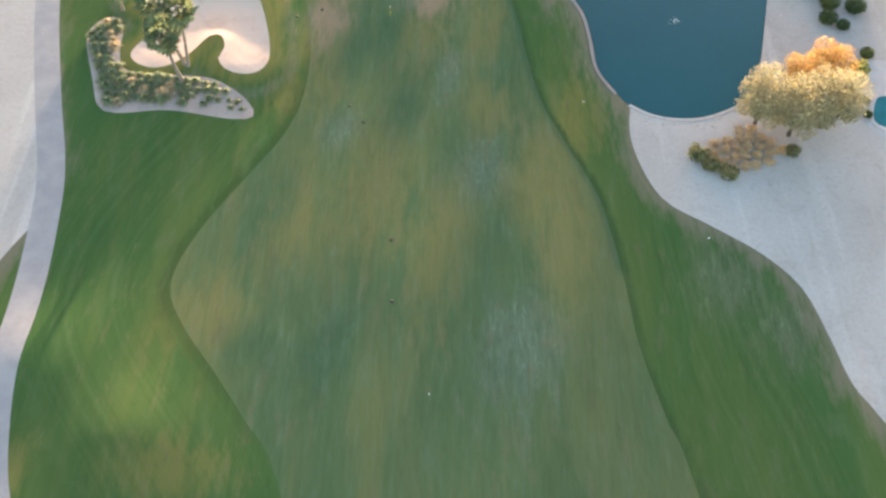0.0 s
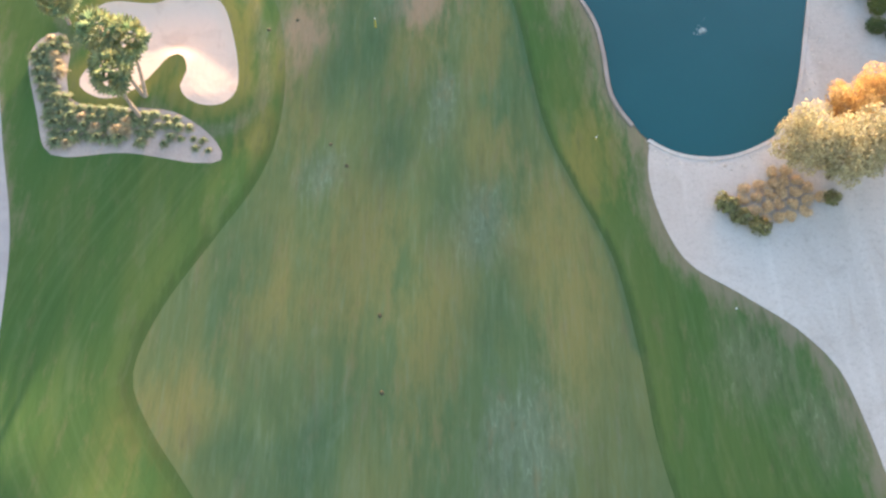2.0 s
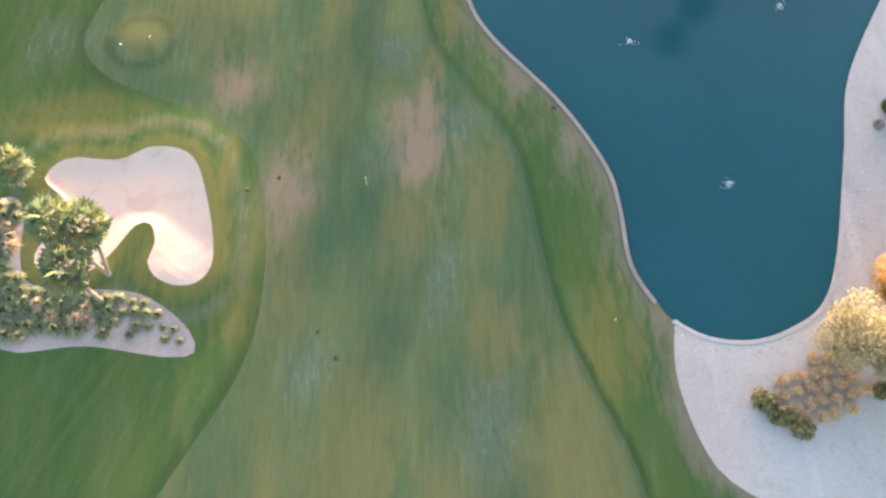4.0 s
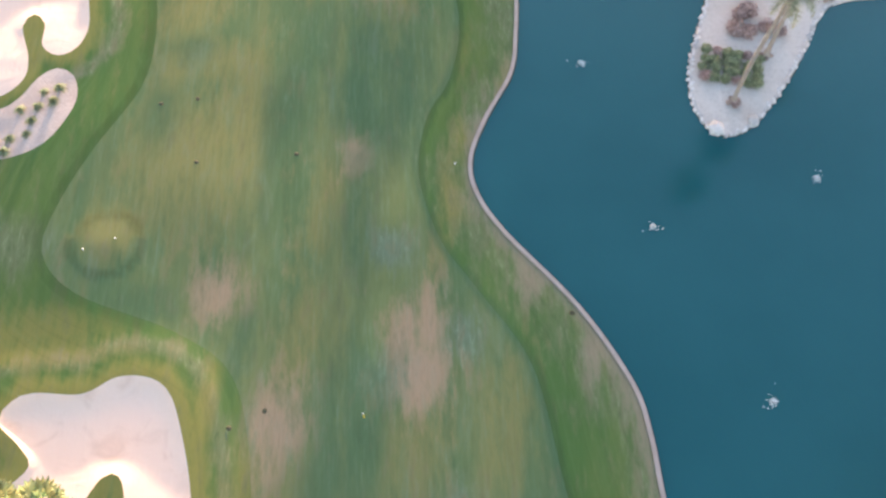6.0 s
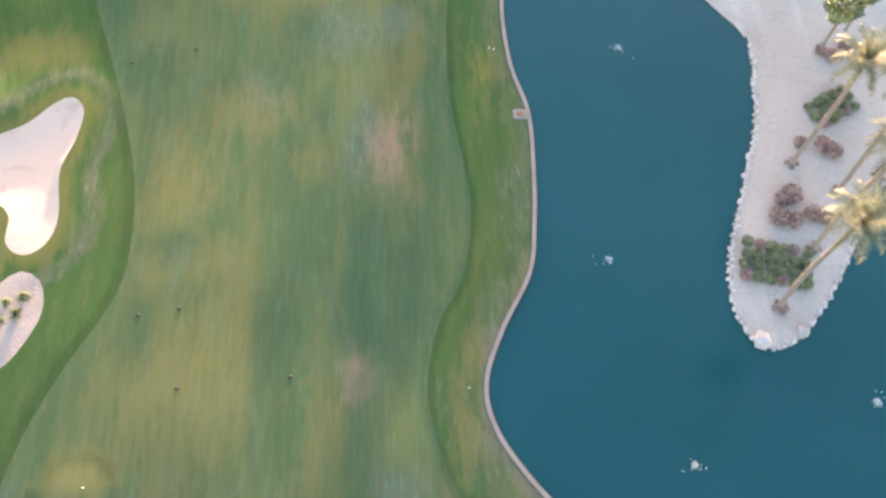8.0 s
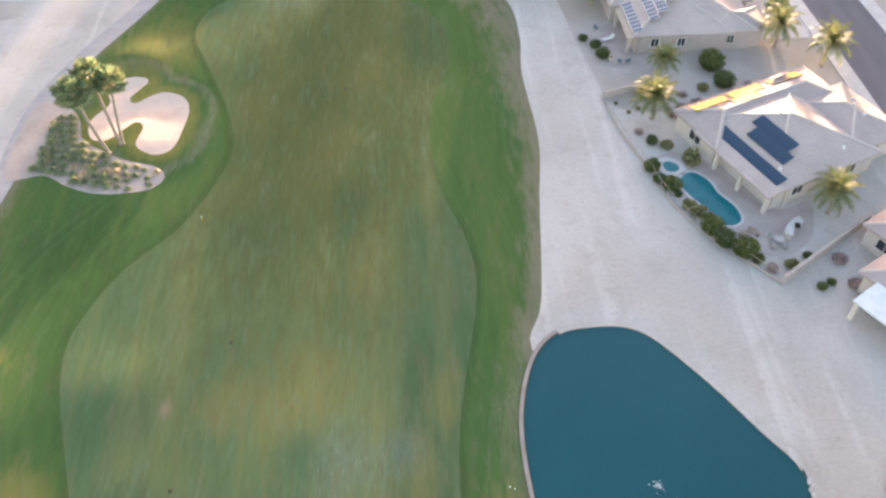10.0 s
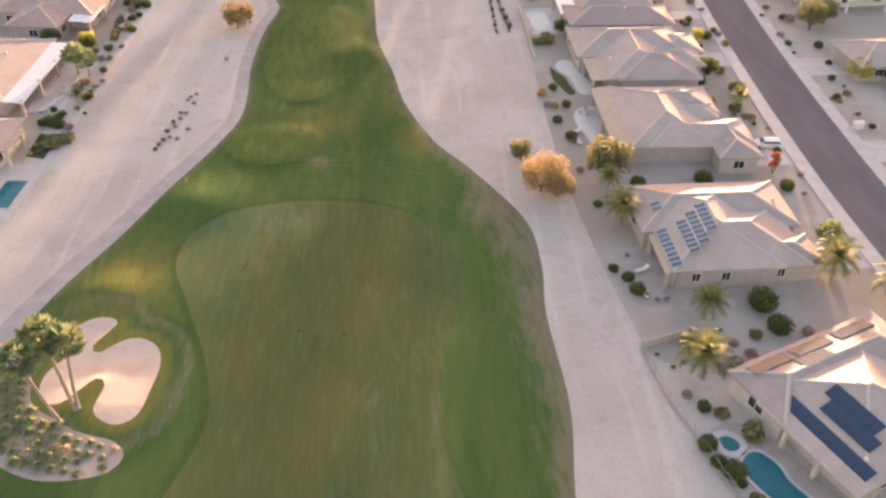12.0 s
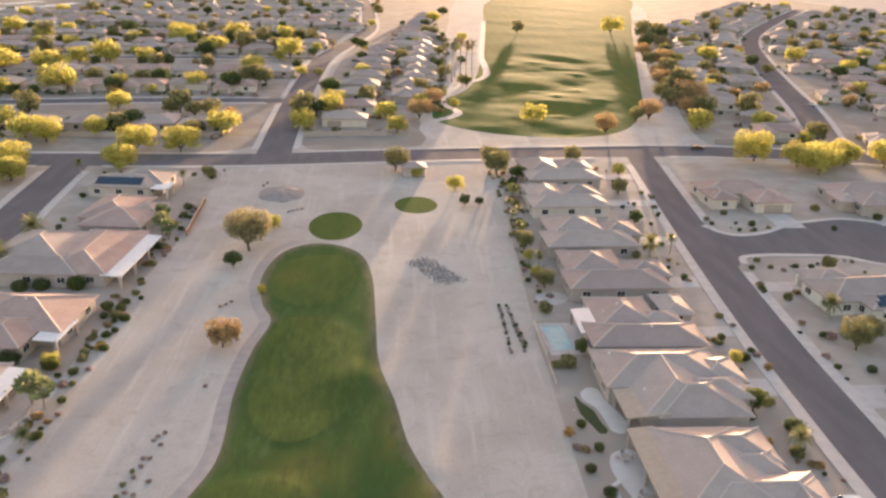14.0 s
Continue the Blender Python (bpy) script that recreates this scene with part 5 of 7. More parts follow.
def house(base, turn, wings, roof, wall, label, garage=(), patios=(), vents=3, every=5.5, group="houses along the fairway"):
    """A one-storey stucco house with hip roofs; wings are eave rectangles in metres from base."""
    root = thing("house", pose(base[0], base[1], 0, 0, 0, turn), label, "house", group)
    rng = np.random.default_rng(int(abs(base[0] * 13 + base[1] * 7)) + 1)
    for k, wing in enumerate(wings):
        x0, y0, x1, y1, eave = wing
        o = 0.55
        part("wall", boxed(x0 + o, y0 + o, -0.3, x1 - o, y1 - o, eave - 0.1), M[wall], root)
        verts, faces, ridge = hip_roof(wing)
        cover = part("roof", mesh_of("roof", verts, faces, M[roof if isinstance(roof, str) else roof[k]]), None, root)
        part("ridge_cap", mesh_of("ridge_cap", *cap_rows(ridge), M["ridge"]), None, cover)
        if every:
            for side, long in (("s", x1 - x0), ("n", x1 - x0), ("e", y1 - y0), ("w", y1 - y0)):
                for i in range(int(long // every)):
                    u = (i + 0.5) / max(1, int(long // every))
                    px, py = dict(s=(x0 + u * (x1 - x0), y0 + o), n=(x0 + u * (x1 - x0), y1 - o), e=(x1 - o, y0 + u * (y1 - y0)), w=(x0 + o, y0 + u * (y1 - y0)))[side]
                    hidden = any(j != k and v[0] < px < v[2] and v[1] < py < v[3] for j, v in enumerate(wings))
                    if not hidden and not any(g[0] == k and g[1] == side for g in garage):
                        window(root, px, py, 0.95, 1.5 if side in "ns" else 1.9, 1.25, side, every > 8)
    for k, side, at, wide in garage:
        x0, y0, x1, y1, eave = wings[k]
        o = 0.55
        px, py = dict(s=(at, y0 + o), n=(at, y1 - o), e=(x1 - o, at), w=(x0 + o, at))[side]
        bm = bmesh.new()
        for r in range(4):
            box(bm, -wide / 2, -0.06, 0.02 + r * 0.54, wide / 2, 0.02, 0.53 + r * 0.54, bevel=0.0)
        door = part("garage_door", bm, M["garage"], root, "panelled tan garage door")
        door.matrix_local = pose(px, py, 0, 0, 0, dict(s=0, e=90, n=180, w=270)[side])
    for x0, y0, x1, y1, z0, z1, material, posts in patios:
        bm = bmesh.new()
        box(bm, x0, y0, z0, x1, y1, z0 + 0.22)
        for v in bm.verts:
            v.co.z += (z1 - z0) * (v.co.x - x0) / (x1 - x0)
        cover = part("patio_roof", bm, M[material], root, "flat patio roof")
        for px, py in posts:
            part("post", boxed(px - 0.22, py - 0.22, -0.2, px + 0.22, py + 0.22, z0 + 0.05), M[wall], root)
    for _ in range(vents):
        wing = wings[int(rng.integers(0, len(wings)))]
        vx, vy = rng.uniform(wing[0] + 1.5, wing[2] - 1.5), rng.uniform(wing[1] + 1.5, wing[3] - 1.5)
        if sum(v[0] < vx < v[2] and v[1] < vy < v[3] for v in wings) == 1:
            z = roof_height(wing, vx, vy)
            part("roof_vent", boxed(vx - 0.18, vy - 0.18, z - 0.1, vx + 0.18, vy + 0.18, z + 0.32, bevel=0.05), M["frame_white"], root)
    return root


def rel(base, rects, eave=3.0):
    """Wings from rectangles in world metres."""
    return [(a - base[0], b - base[1], c - base[0], d - base[1], e[0] if e else eave) for a, b, c, d, *e in rects]


def build_near_houses():
    # the house with the pool, turned to the lake
    wings = [(0.9, -17.2, 17.0, -1.5, 3.0), (0.0, -8.2, 21.0, 0.0, 3.0), (13.0, -16.0, 22.5, -5.0, 3.1)]
    h = house((30.5, 178.8), 24.3, wings, "tile_grey", "stucco_light", "pale stucco house with solar panels and a posted patio", [(2, "e", -10.5, 4.9)], [(-0.3, -17.3, 2.2, -4.5, 2.7, 3.25, "tile_grey", [(0.3, -16.8), (0.3, -12.5), (0.3, -8.4), (3.2, -16.7)])], 7)
    solar(h, wings[0], "w", 1.5, -5.4, 11, 1, 1.0, 1.45, (), "frame_dark")
    solar(h, wings[0], "w", 3.7, -7.6, 7, 2, 1.0, 1.6, {(6, 1), (0, 0)}, "frame_dark")
    solar(h, wings[1], "n", 6.6, -0.9, 5, 1, 1.0, 1.65, (), "frame_dark"), solar(h, wings[1], "n", 12.4, -0.8, 5, 1, 1.0, 1.65, (), "frame_dark"), solar(h, wings[1], "n", 10.4, -2.6, 4, 1, 1.0, 1.65, (), "frame_dark"), solar(h, wings[1], "n", 18.4, -0.9, 5, 1, 1.0, 1.65, (), "frame_dark")
    # the house with two blue panel arrays
    base = (27.6, 194.0)
    wings = rel(base, [(27.4, 202.8, 48.2, 213.2), (29.0, 194.8, 43.0, 212.6), (29.3, 195.05, 46.4, 207.4), (40.0, 195.3, 48.0, 201.2)])
    h = house(base, 2.0, wings, "tile_grey", "stucco", "tan stucco house with two arrays of blue solar panels", [(0, "e", 13.6, 4.9)], [(0.7, 0.9, 1.9, 8.6, 2.4, 2.85, "tan_roof", [(1.0, 1.2), (2.6, 1.2), (1.0, 8.2)])], 7)
    solar(h, wings[1], "w", 1.5, 8.7, 8, 1, 0.9, 1.4), solar(h, wings[0], "w", 1.9, 13.6, 2, 1, 0.94, 1.4)
    solar(h, wings[1], "w", 4.0, 9.2, 7, 1, 0.9, 1.4), solar(h, wings[1], "w", 5.4, 10.3, 7, 1, 0.9, 1.4), solar(h, wings[1], "w", 6.8, 11.2, 6, 1, 0.9, 1.4)
    for x in (4.7, 8.4, 15.3):
        window(h, x, 1.33 if x < 15 else 1.57, 0.95, 1.0, 1.2, "s")
    # its neighbours along the street, from near to far
    base = (28.0, 219.5)
    house(base, 0.5, rel(base, [(30.2, 222.9, 43.2, 241.6), (42.2, 219.6, 48.8, 229.5), (33.0, 223.1, 49.0, 230.8), (31.0, 232.2, 46.4, 241.35), (38.0, 230.4, 45.8, 235.6, 3.2)]), "tile_grey", "stucco", "tan stucco house with a long tan patio roof", [(1, "e", 5.2, 4.9)],
          [(-0.1, 3.8, 3.6, 22.0, 2.65, 3.1, "tan_roof", [(0.3, 4.3), (0.3, 13.0), (0.3, 21.5)])], 6)
    base = (27.4, 243.8)
    house(base, 1.0, rel(base, [(27.6, 252.6, 47.6, 265.2), (33.0, 243.8, 47.0, 255.4), (42.6, 253.6, 50.2, 262.0), (31.0, 244.2, 44.0, 264.9), (38.0, 248.6, 49.0, 255.8, 3.1)]), "tile_grey", "stucco", "grey-tiled stucco house with a square tan patio roof", [(2, "e", 13.5, 4.9)],
          [(1.0, 0.3, 7.4, 8.4, 2.75, 3.15, "tan_roof", [(1.4, 0.7), (1.4, 8.0)])], 5)
    base = (28.3, 265.8)
    house(base, 0.5, rel(base, [(28.3, 266.0, 48.4, 275.6), (30.6, 272.6, 42.4, 286.6), (38.4, 274.0, 46.6, 280.4)]), "tile_pink", "stucco", "pink-tiled house with a white patio awning by its pool", [(2, "e", 11.0, 4.9)],
          [(-0.7, 5.8, 3.2, 15.6, 2.6, 2.95, "white_roof", [(-0.4, 6.2), (-0.4, 15.2)])], 4)
    base = (44.2, 278.5)
    house(base, 3.0, rel(base, [(44.2, 279.0, 50.2, 288.6, 2.7)]), "tile_grey", "stucco", "small detached stucco garage with a hip roof", [(0, "e", 4.8, 4.6)], (), 1)
    base = (29.2, 290.2)
    house(base, 2.0, rel(base, [(29.2, 290.2, 49.6, 300.6), (30.5, 298.0, 43.0, 311.6), (42.0, 296.0, 51.6, 305.4)]), "tile_pink", "stucco", "pink-tiled stucco house backing on the gravel", [(2, "e", 10.4, 4.9)], (), 4)
    base = (28.8, 313.5)
    house(base, 3.0, rel(base, [(28.8, 313.5, 49.4, 324.0), (31.0, 321.0, 45.0, 334.6), (43.0, 320.4, 52.4, 331.0)]), "tile_grey", "stucco", "grey-tiled stucco house backing on the gravel", [(2, "e", 12.2, 4.9)], (), 4)
    base = (29.6, 342.0)
    house(base, 4.0, rel(base, [(29.6, 342.0, 50.0, 352.0), (30.6, 348.0, 41.0, 362.6), (39.0, 350.4, 50.4, 361.0)]), "tile_grey", "stucco_light", "pale house with light grey roof tiles", [(2, "e", 13.2, 4.9)], (), 4)
    base = (32.5, 366.8)
    house(base, 5.0, rel(base, [(32.5, 367.4, 53.6, 377.0), (33.5, 374.0, 45.0, 390.4), (43.0, 376.0, 54.2, 388.0)]), "tile_grey", "stucco", "grey-tiled house near the crossroads", [(2, "e", 14.0, 4.9)], (), 3)
    # east of the street
    base = (78.0, 280.0)
    h = house(base, 6.0, rel(base, [(78.4, 284.0, 99.0, 296.0), (84.0, 280.0, 98.0, 288.0), (80.0, 292.0, 90.0, 301.0)]), "tile_grey", "stucco_white", "white house with a white awning and dark panels", [(2, "w", 17.0, 4.9)], [(8.0, -2.6, 17.5, 1.2, 2.6, 2.75, "white_roof", [(8.4, -2.2), (17.0, -2.2)])], 3)
    solar(h, (6.0, 0.0, 20.0, 8.0, 3.0), "s", 7.6, 0.6, 10, 2, 1.0, 1.5, {(0, 1), (9, 1)}, "frame_dark")
    base = (74.8, 246.0)
    house(base, 6.0, rel(base, [(75.6, 248.0, 92.0, 259.0), (80.0, 243.0, 95.0, 252.0)]), "tile_grey", "stucco", "grey-tiled house across the street", [(0, "w", 8.0, 4.9)], (), 3)
    base = (77.6, 347.0)
    house(base, 4.0, rel(base, [(79.0, 355.0, 99.0, 367.0), (88.5, 346.5, 99.5, 358.0), (78.4, 350.0, 86.0, 360.0)]), "tile_red", "stucco_light", "cream house with a pink-red tiled roof on a court", [(1, "s", 16.4, 5.2)], (), 3)
    base = (112.0, 346.0)
    house(base, 0.0, rel(base, [(113.0, 353.0, 136.0, 366.0), (116.0, 345.5, 128.0, 357.0), (112.0, 349.0, 118.0, 358.0)]), "tile_pink", "stucco", "tan house with two garage doors on a court", [(1, "s", 10.0, 5.2), (2, "s", 3.0, 2.8)], (), 3)
    # west of the fairway
    base = (-80.0, 222.0)
    house(base, -3.0, rel(base, [(-80, 222.0, -59.4, 234.0), (-78.0, 214.0, -66.0, 226.0)]), "tile_pink", "stucco_light", "pale house with a tiled roof beside its pool", (), [(18.0, 3.0, 21.5, 9.0, 2.7, 2.6, "tan_roof", [(21.1, 3.4), (21.1, 8.6)])], 3)
    base = (-81.0, 238.5)
    house(base, -3.0, rel(base, [(-81.0, 239.5, -64.0, 262.0), (-84.0, 246.0, -70.0, 258.0)]), "tile_grey", "stucco", "tan house with a long white patio roof", (), [(16.0, 0.5, 20.0, 22.0, 2.9, 2.65, "white_roof", [(19.6, 1.0), (19.6, 8.0), (19.6, 15.0), (19.6, 21.6)])], 4)
    base = (-79.0, 268.0)
    house(base, -4.0, rel(base, [(-79.0, 273.0, -60.0, 288.6), (-74.0, 266.8, -64.0, 279.0)]), "tile_red", "stucco", "tan house with a pinkish-red tiled roof", (), [(15.5, 2.0, 19.6, 10.4, 2.8, 2.6, "white_roof", [(19.2, 2.4), (19.2, 10.0)])], 4)
    base = (-80.0, 297.0)
    house(base, -4.0, rel(base, [(-88.0, 301.0, -69.0, 322.4), (-74.0, 298.4, -60.6, 324.0), (-86.0, 297.6, -66.0, 308.0)]), ("tile_grey", "tile_red", "tile_grey"), "stucco", "tan house with a red and grey tiled roof", (), [(18.4, 1.0, 22.6, 25.0, 2.8, 2.6, "white_roof", [(22.2, 1.4), (22.2, 9.0), (22.2, 17.0), (22.2, 24.4)])], 4)
    base = (-79.0, 327.0)
    house(base, -5.0, rel(base, [(-79.0, 332.0, -66.0, 350.0), (-76.0, 326.5, -61.6, 340.0), (-69.0, 336.0, -61.0, 345.0)]), "tile_red", "stucco", "house with a rusty red tiled hip roof", (), (), 3)
    base = (-85.0, 357.0)
    h = house(base, -4.0, rel(base, [(-85.0, 357.5, -68.0, 369.0), (-80.0, 362.0, -66.0, 374.0)]), "tile_grey", "stucco_light", "house with dark panels on its grey roof", (), [(17.0, 0.5, 21.5, 6.5, 2.6, 2.6, "white_roof", [(21.1, 0.9), (21.1, 6.1)])], 3)
    solar(h, (0.0, 0.5, 17.0, 12.0, 3.0), "s", 2.2, 1.6, 12, 2, 1.0, 1.6, (), "frame_dark")
    # south-east of the pool
    base = (50.0, 141.0)
    house(base, 32.0, [(0.0, 0.0, 17.0, 13.0, 3.0), (6.0, 5.0, 17.0, 17.0, 3.0)], "tile_pink", "stucco_light", "house with a white patio roof beside the gravel", (), [(-3.5, 4.0, 1.0, 11.0, 2.6, 2.9, "white_roof", [(-3.1, 4.4), (-3.1, 10.6)])], 3)
    base = (54.5, 62.0)
    house(base, -8.0, [(0.0, 0.0, 18.0, 12.0, 3.0), (4.0, 8.0, 16.0, 20.0, 3.0)], "tile_pink", "stucco", "tan house near the lake's southern shore", (), (), 3)


def build_far_houses():
    """Rows of houses beyond the crossroads: five plans, each with its own roof and walls."""
    plans = [
        ([(0, 0, 17, 10, 3.0), (9, -5, 17, 6, 3.0)], "tile_grey", "stucco_light", [(1, "s", 13.0, 5.0)], "far cream house with a grey hip roof"),
        ([(0, 0, 18, 11, 3.0), (1, -5, 8.5, 6, 3.0)], "tile_pink", "stucco", [(1, "s", 4.7, 5.0)], "far tan house with a pink-grey hip roof"),
        ([(0, 0, 16, 12, 3.0), (9, -4, 16.5, 7, 3.0), (-2, 2, 6, 9, 2.9)], "tile_grey", "stucco", [(1, "s", 12.7, 5.0)], "far tan house with a grey roof and side wing"),
        ([(0, 0, 18, 10, 3.0), (0, -5, 8, 6, 3.0), (10, 3, 17, 14, 3.0)], "tile_red", "stucco_light", [(1, "s", 4.0, 5.0)], "far cream house with a reddish roof"),
        ([(0, 0, 17, 11, 3.0), (4, 4, 14, 15, 3.0)], "tile_grey", "stucco_light", [(0, "s", 5.0, 5.0)], "far pale house with a broad grey roof"),
    ]
    spots = []
    for y, x_first, x_last, turn in ((444, -236, -66, 182), (513, -240, -68, 3), (566, -250, -70, 183), (638, -270, -62, 3), (676, -280, -62, 183), (704, -282, -60, 3), (775, -300, -40, 3), (806, -310, -40, 183), (838, -310, -42, 3), (868, -270, -46, 183), (900, -270, -50, 3), (935, -260, -52, 183), (985, -290, -52, 183), (1050, -300, -60, 3), (1120, -300, -60, 3)):
        for i in range(int((x_last - x_first) / 19.6) + 1):
            x = x_first + i * 19.6 + random.uniform(-1, 1)
            spots.append((x + (17 if turn > 90 else 0), y + 0.035 * x + random.uniform(-1.5, 1.5) + 4, turn + random.uniform(-3, 3)))
    for i in range(18):
        spots.append((-32 + i * (1.2 if i < 9 else 2.5), 446 + i * 25, random.uniform(-4, 4)))
        if 1 < i < 12:
            spots.append((2 + i * 1.6, 444 + i * 25, random.uniform(86, 94)))
    line = curve([(146, 408), (150, 435), (168, 491), (202, 615), (250, 757), (322, 890), (420, 1050)], 21, False)
    side = sideways(line)
    for i in range(1, len(line)):
        a = math.degrees(math.atan2(side[i][1], side[i][0]))
        for off in (-56, -32, 24, 48, 74, 98, 124, 150):
            p = line[i] + side[i] * off
            if p[1] > 425 and (off > -50 or i > 5):
                spots.append((p[0] + random.uniform(-2, 2) + 3, p[1] - 6, random.choice((0, 0, 180)) + a + random.uniform(-5, 5)))
    spots += [(148, 356, 0), (172, 352, 8), (196, 344, 10), (110, 292, 2), (108, 252, 4), (-128, 330, 90), (-128, 300, 90), (-126, 355, 90)]
    spots.sort(key=lambda s: math.hypot(s[0] - 20, s[1] - 150))
    rest = spots[262:]
    for name, material in (("far_house_walls", "stucco_light"), ("far_house_roofs", "tile_grey")):
        pieces = []
        for k, (x, y, turn) in enumerate(rest):
            m = pose(x, y, 0, 0, 0, turn)
            for w in plans[k % 5][0]:
                if name == "far_house_roofs":
                    v, f = hip_roof(w)[:2]
                else:
                    v = [(a, b, c) for c in (-0.3, w[4] - 0.1) for a, b in ((w[0] + 0.55, w[1] + 0.55), (w[2] - 0.55, w[1] + 0.55), (w[2] - 0.55, w[3] - 0.55), (w[0] + 0.55, w[3] - 0.55))]
                    f = [(0, 1, 5, 4), (1, 2, 6, 5), (2, 3, 7, 6), (3, 0, 4, 7)]
                pieces.append(([m @ Vector(p) for p in v], f))
        tagged(new(name, mesh_of(name, *joined(pieces), M[material])), "hip-roofed houses of the farthest streets", "houses", kind="stuff")
    full, small = [], []
    for k, (x, y, turn) in enumerate(spots[:262]):
        m = pose(x, y, 0, 0, 0, turn)
        n = (k * 7 + int(x)) % 5
        kept = full if y < 560 else small
        if len(kept) < 5:
            wings, roof, wall, garage, label = plans[len(kept)]
            kept.append(house((x, y), turn, wings, roof, wall, label, garage, (), 1, 8.5, "houses beyond the crossroads") if kept is full else far_house((x, y), turn, wings, roof, wall, garage, label))
        else:
            copy_thing(kept[n], m)
    return spots


def far_house(base, turn, wings, roof, wall, garage, label):
    """A house of the farthest rows: walls, one roof of several hips, windows and a garage door."""
    root = thing("house", pose(base[0], base[1], 0, 0, 0, turn), label, "house", "houses beyond the crossroads")
    bm = bmesh.new()
    for x0, y0, x1, y1, eave in wings:
        box(bm, x0 + 0.55, y0 + 0.55, -0.3, x1 - 0.55, y1 - 0.55, eave - 0.1)
    part("wall", bm, M[wall], root)
    part("roof", mesh_of("roof", *joined([hip_roof(w)[:2] for w in wings]), M[roof]), None, root)
    x0, y0, x1, y1, _ = wings[0]
    for px, py, side in ((x0 + 3.5, y1 - 0.55, "n"), (x1 - 3.5, y1 - 0.55, "n"), (x0 + 0.55, (y0 + y1) / 2, "w")):
        window(root, px, py, 0.95, 1.9, 1.25, side, True)
    k, side, at, wide = garage[0]
    part("garage_door", boxed(at - wide / 2, wings[k][1] + 0.48, 0.02, at + wide / 2, wings[k][1] + 0.58, 2.2), M["garage"], root)
    return root


build_near_houses()
FAR_SPOTS = build_far_houses()

# ---- planting beds beside the bunkers ----
def rows_in(poly, dx, dy, turn, margin=0.5):
    """Staggered rows of spots inside an outline."""
    lo, hi = poly.min(0) - 3, poly.max(0) + 3
    c, s = math.cos(radians(turn)), math.sin(radians(turn))
    out = []
    for i, v in enumerate(np.arange(-25, 25, dy)):
        for u in np.arange(-25, 25, dx):
            a = u + (dx / 2 if i % 2 else 0)
            out.append(((lo + hi) / 2)[0:2] + np.array((a * c - v * s, a * s + v * c)))
    out = np.array(out) + np.random.uniform(-0.12, 0.12, (len(out), 2))
    keep = inside(poly, out)
    out = out[keep]
    return out[gap(poly, out) > margin]


for bed, dx, dy, turn in ((0, 1.02, 0.95, -6), (1, 1.5, 1.3, 20), (2, 1.3, 1.15, -14)):
    spots = rows_in(BEDS[bed], dx, dy, turn, 0.5)
    zs = lift(spots)
    for (x, y), z in zip(spots, zs):
        if bed == 0:
            if y < 60.3 and x < -25.5 or y < 59.6:
                continue
            far = max(0.0, min(1.0, (x + 29) / 9))
        elif bed == 1:
            far = 0.5
        else:
            if x < -45.5 or y > 183.5 or y < 171.0 and x < -41:
                continue
            far = max(0.0, min(1.0, (x + 38) / 9))
        if random.random() < 0.35 * far + (0.25 if bed == 1 else 0):
            continue
        size = 1.05 * (1 - 0.55 * far) * random.uniform(0.8, 1.2)
        tuft(x, y, size, z - 0.03, random.random() < 0.15, "tufts in a pebble bed")

for kind, x, y, size, lean in (("fan", -27.4, 65.8, 1.0, (-13, 3)), ("fan_tall", -27.7, 66.0, 1.0, (-7, -11)), ("fan", -27.4, 63.3, 1.05, (-1, -5)), ("fan_low", -36.2, 74.3, 1.0, (0, 0)), ("fan_tall", -36.2, 178.1, 1.1, (-12, -11)), ("fan_tall", -35.9, 178.2, 1.0, (-10, 2)), ("fan_tall", -37.2, 176.5, 1.08, (0, -12))):
    plant(kind, x, y, size, z=height_at(x, y), group="fan palms by the bunkers", lean=lean)

# ---- the stony spit in the lake ----
spit = LAKE[int(np.argmin(np.hypot(*(LAKE - np.array((41.1, 115.0))).T))):int(np.argmin(np.hypot(*(LAKE - np.array((31.6, 132.2))).T)))]
edging = thing("stone_edging", Matrix(), "edging of pale rough stones round the gravel spit", "stone edging")
rng = np.random.default_rng(8)
walked = np.r_[0, np.cumsum(np.hypot(*np.diff(spit, axis=0).T))]
spit_n = sideways(spit)
for d in np.arange(0, walked[-1], 0.25):
    i = int(np.searchsorted(walked, d)) - 1
    i = max(i, 0)
    p = spit[i] + (spit[min(i + 1, len(spit) - 1)] - spit[i]) * (d - walked[i]) / 0.8
    q = p + spit_n[i] * rng.uniform(-0.1, 0.35)
    pebble(q[0], q[1], -0.12, rng.uniform(0.15, 0.31), "stone", "stone", "", rng, parent=edging)
bank = LAKE[int(np.argmin(np.hypot(*(LAKE - np.array((19.8, 61.5))).T))):int(np.argmin(np.hypot(*(LAKE - np.array((37.7, 77.6))).T)))]
bank_stones = thing("bank_stones", Matrix(), "scattered small tan stones along the lake's gravel bank", "stones")
bank_n = sideways(bank)
for p, way in zip(bank, bank_n):
    for _ in range(2):
        q = p + way * rng.uniform(0.0, 1.0) ** 2 * 1.6 + rng.uniform(-0.4, 0.4, 2) + way * 0.35
        pebble(q[0], q[1], -0.02, rng.uniform(0.06, 0.15), "tan_stone", "stone", "", rng, parent=bank_stones)
for x, y, s in ((26.4, 100.4, 0.9), (30.0, 101.0, 0.75)):
    pebble(x, y, 0.0, s, "stone", "boulder", "large pale boulder at the tip of the spit", rng)

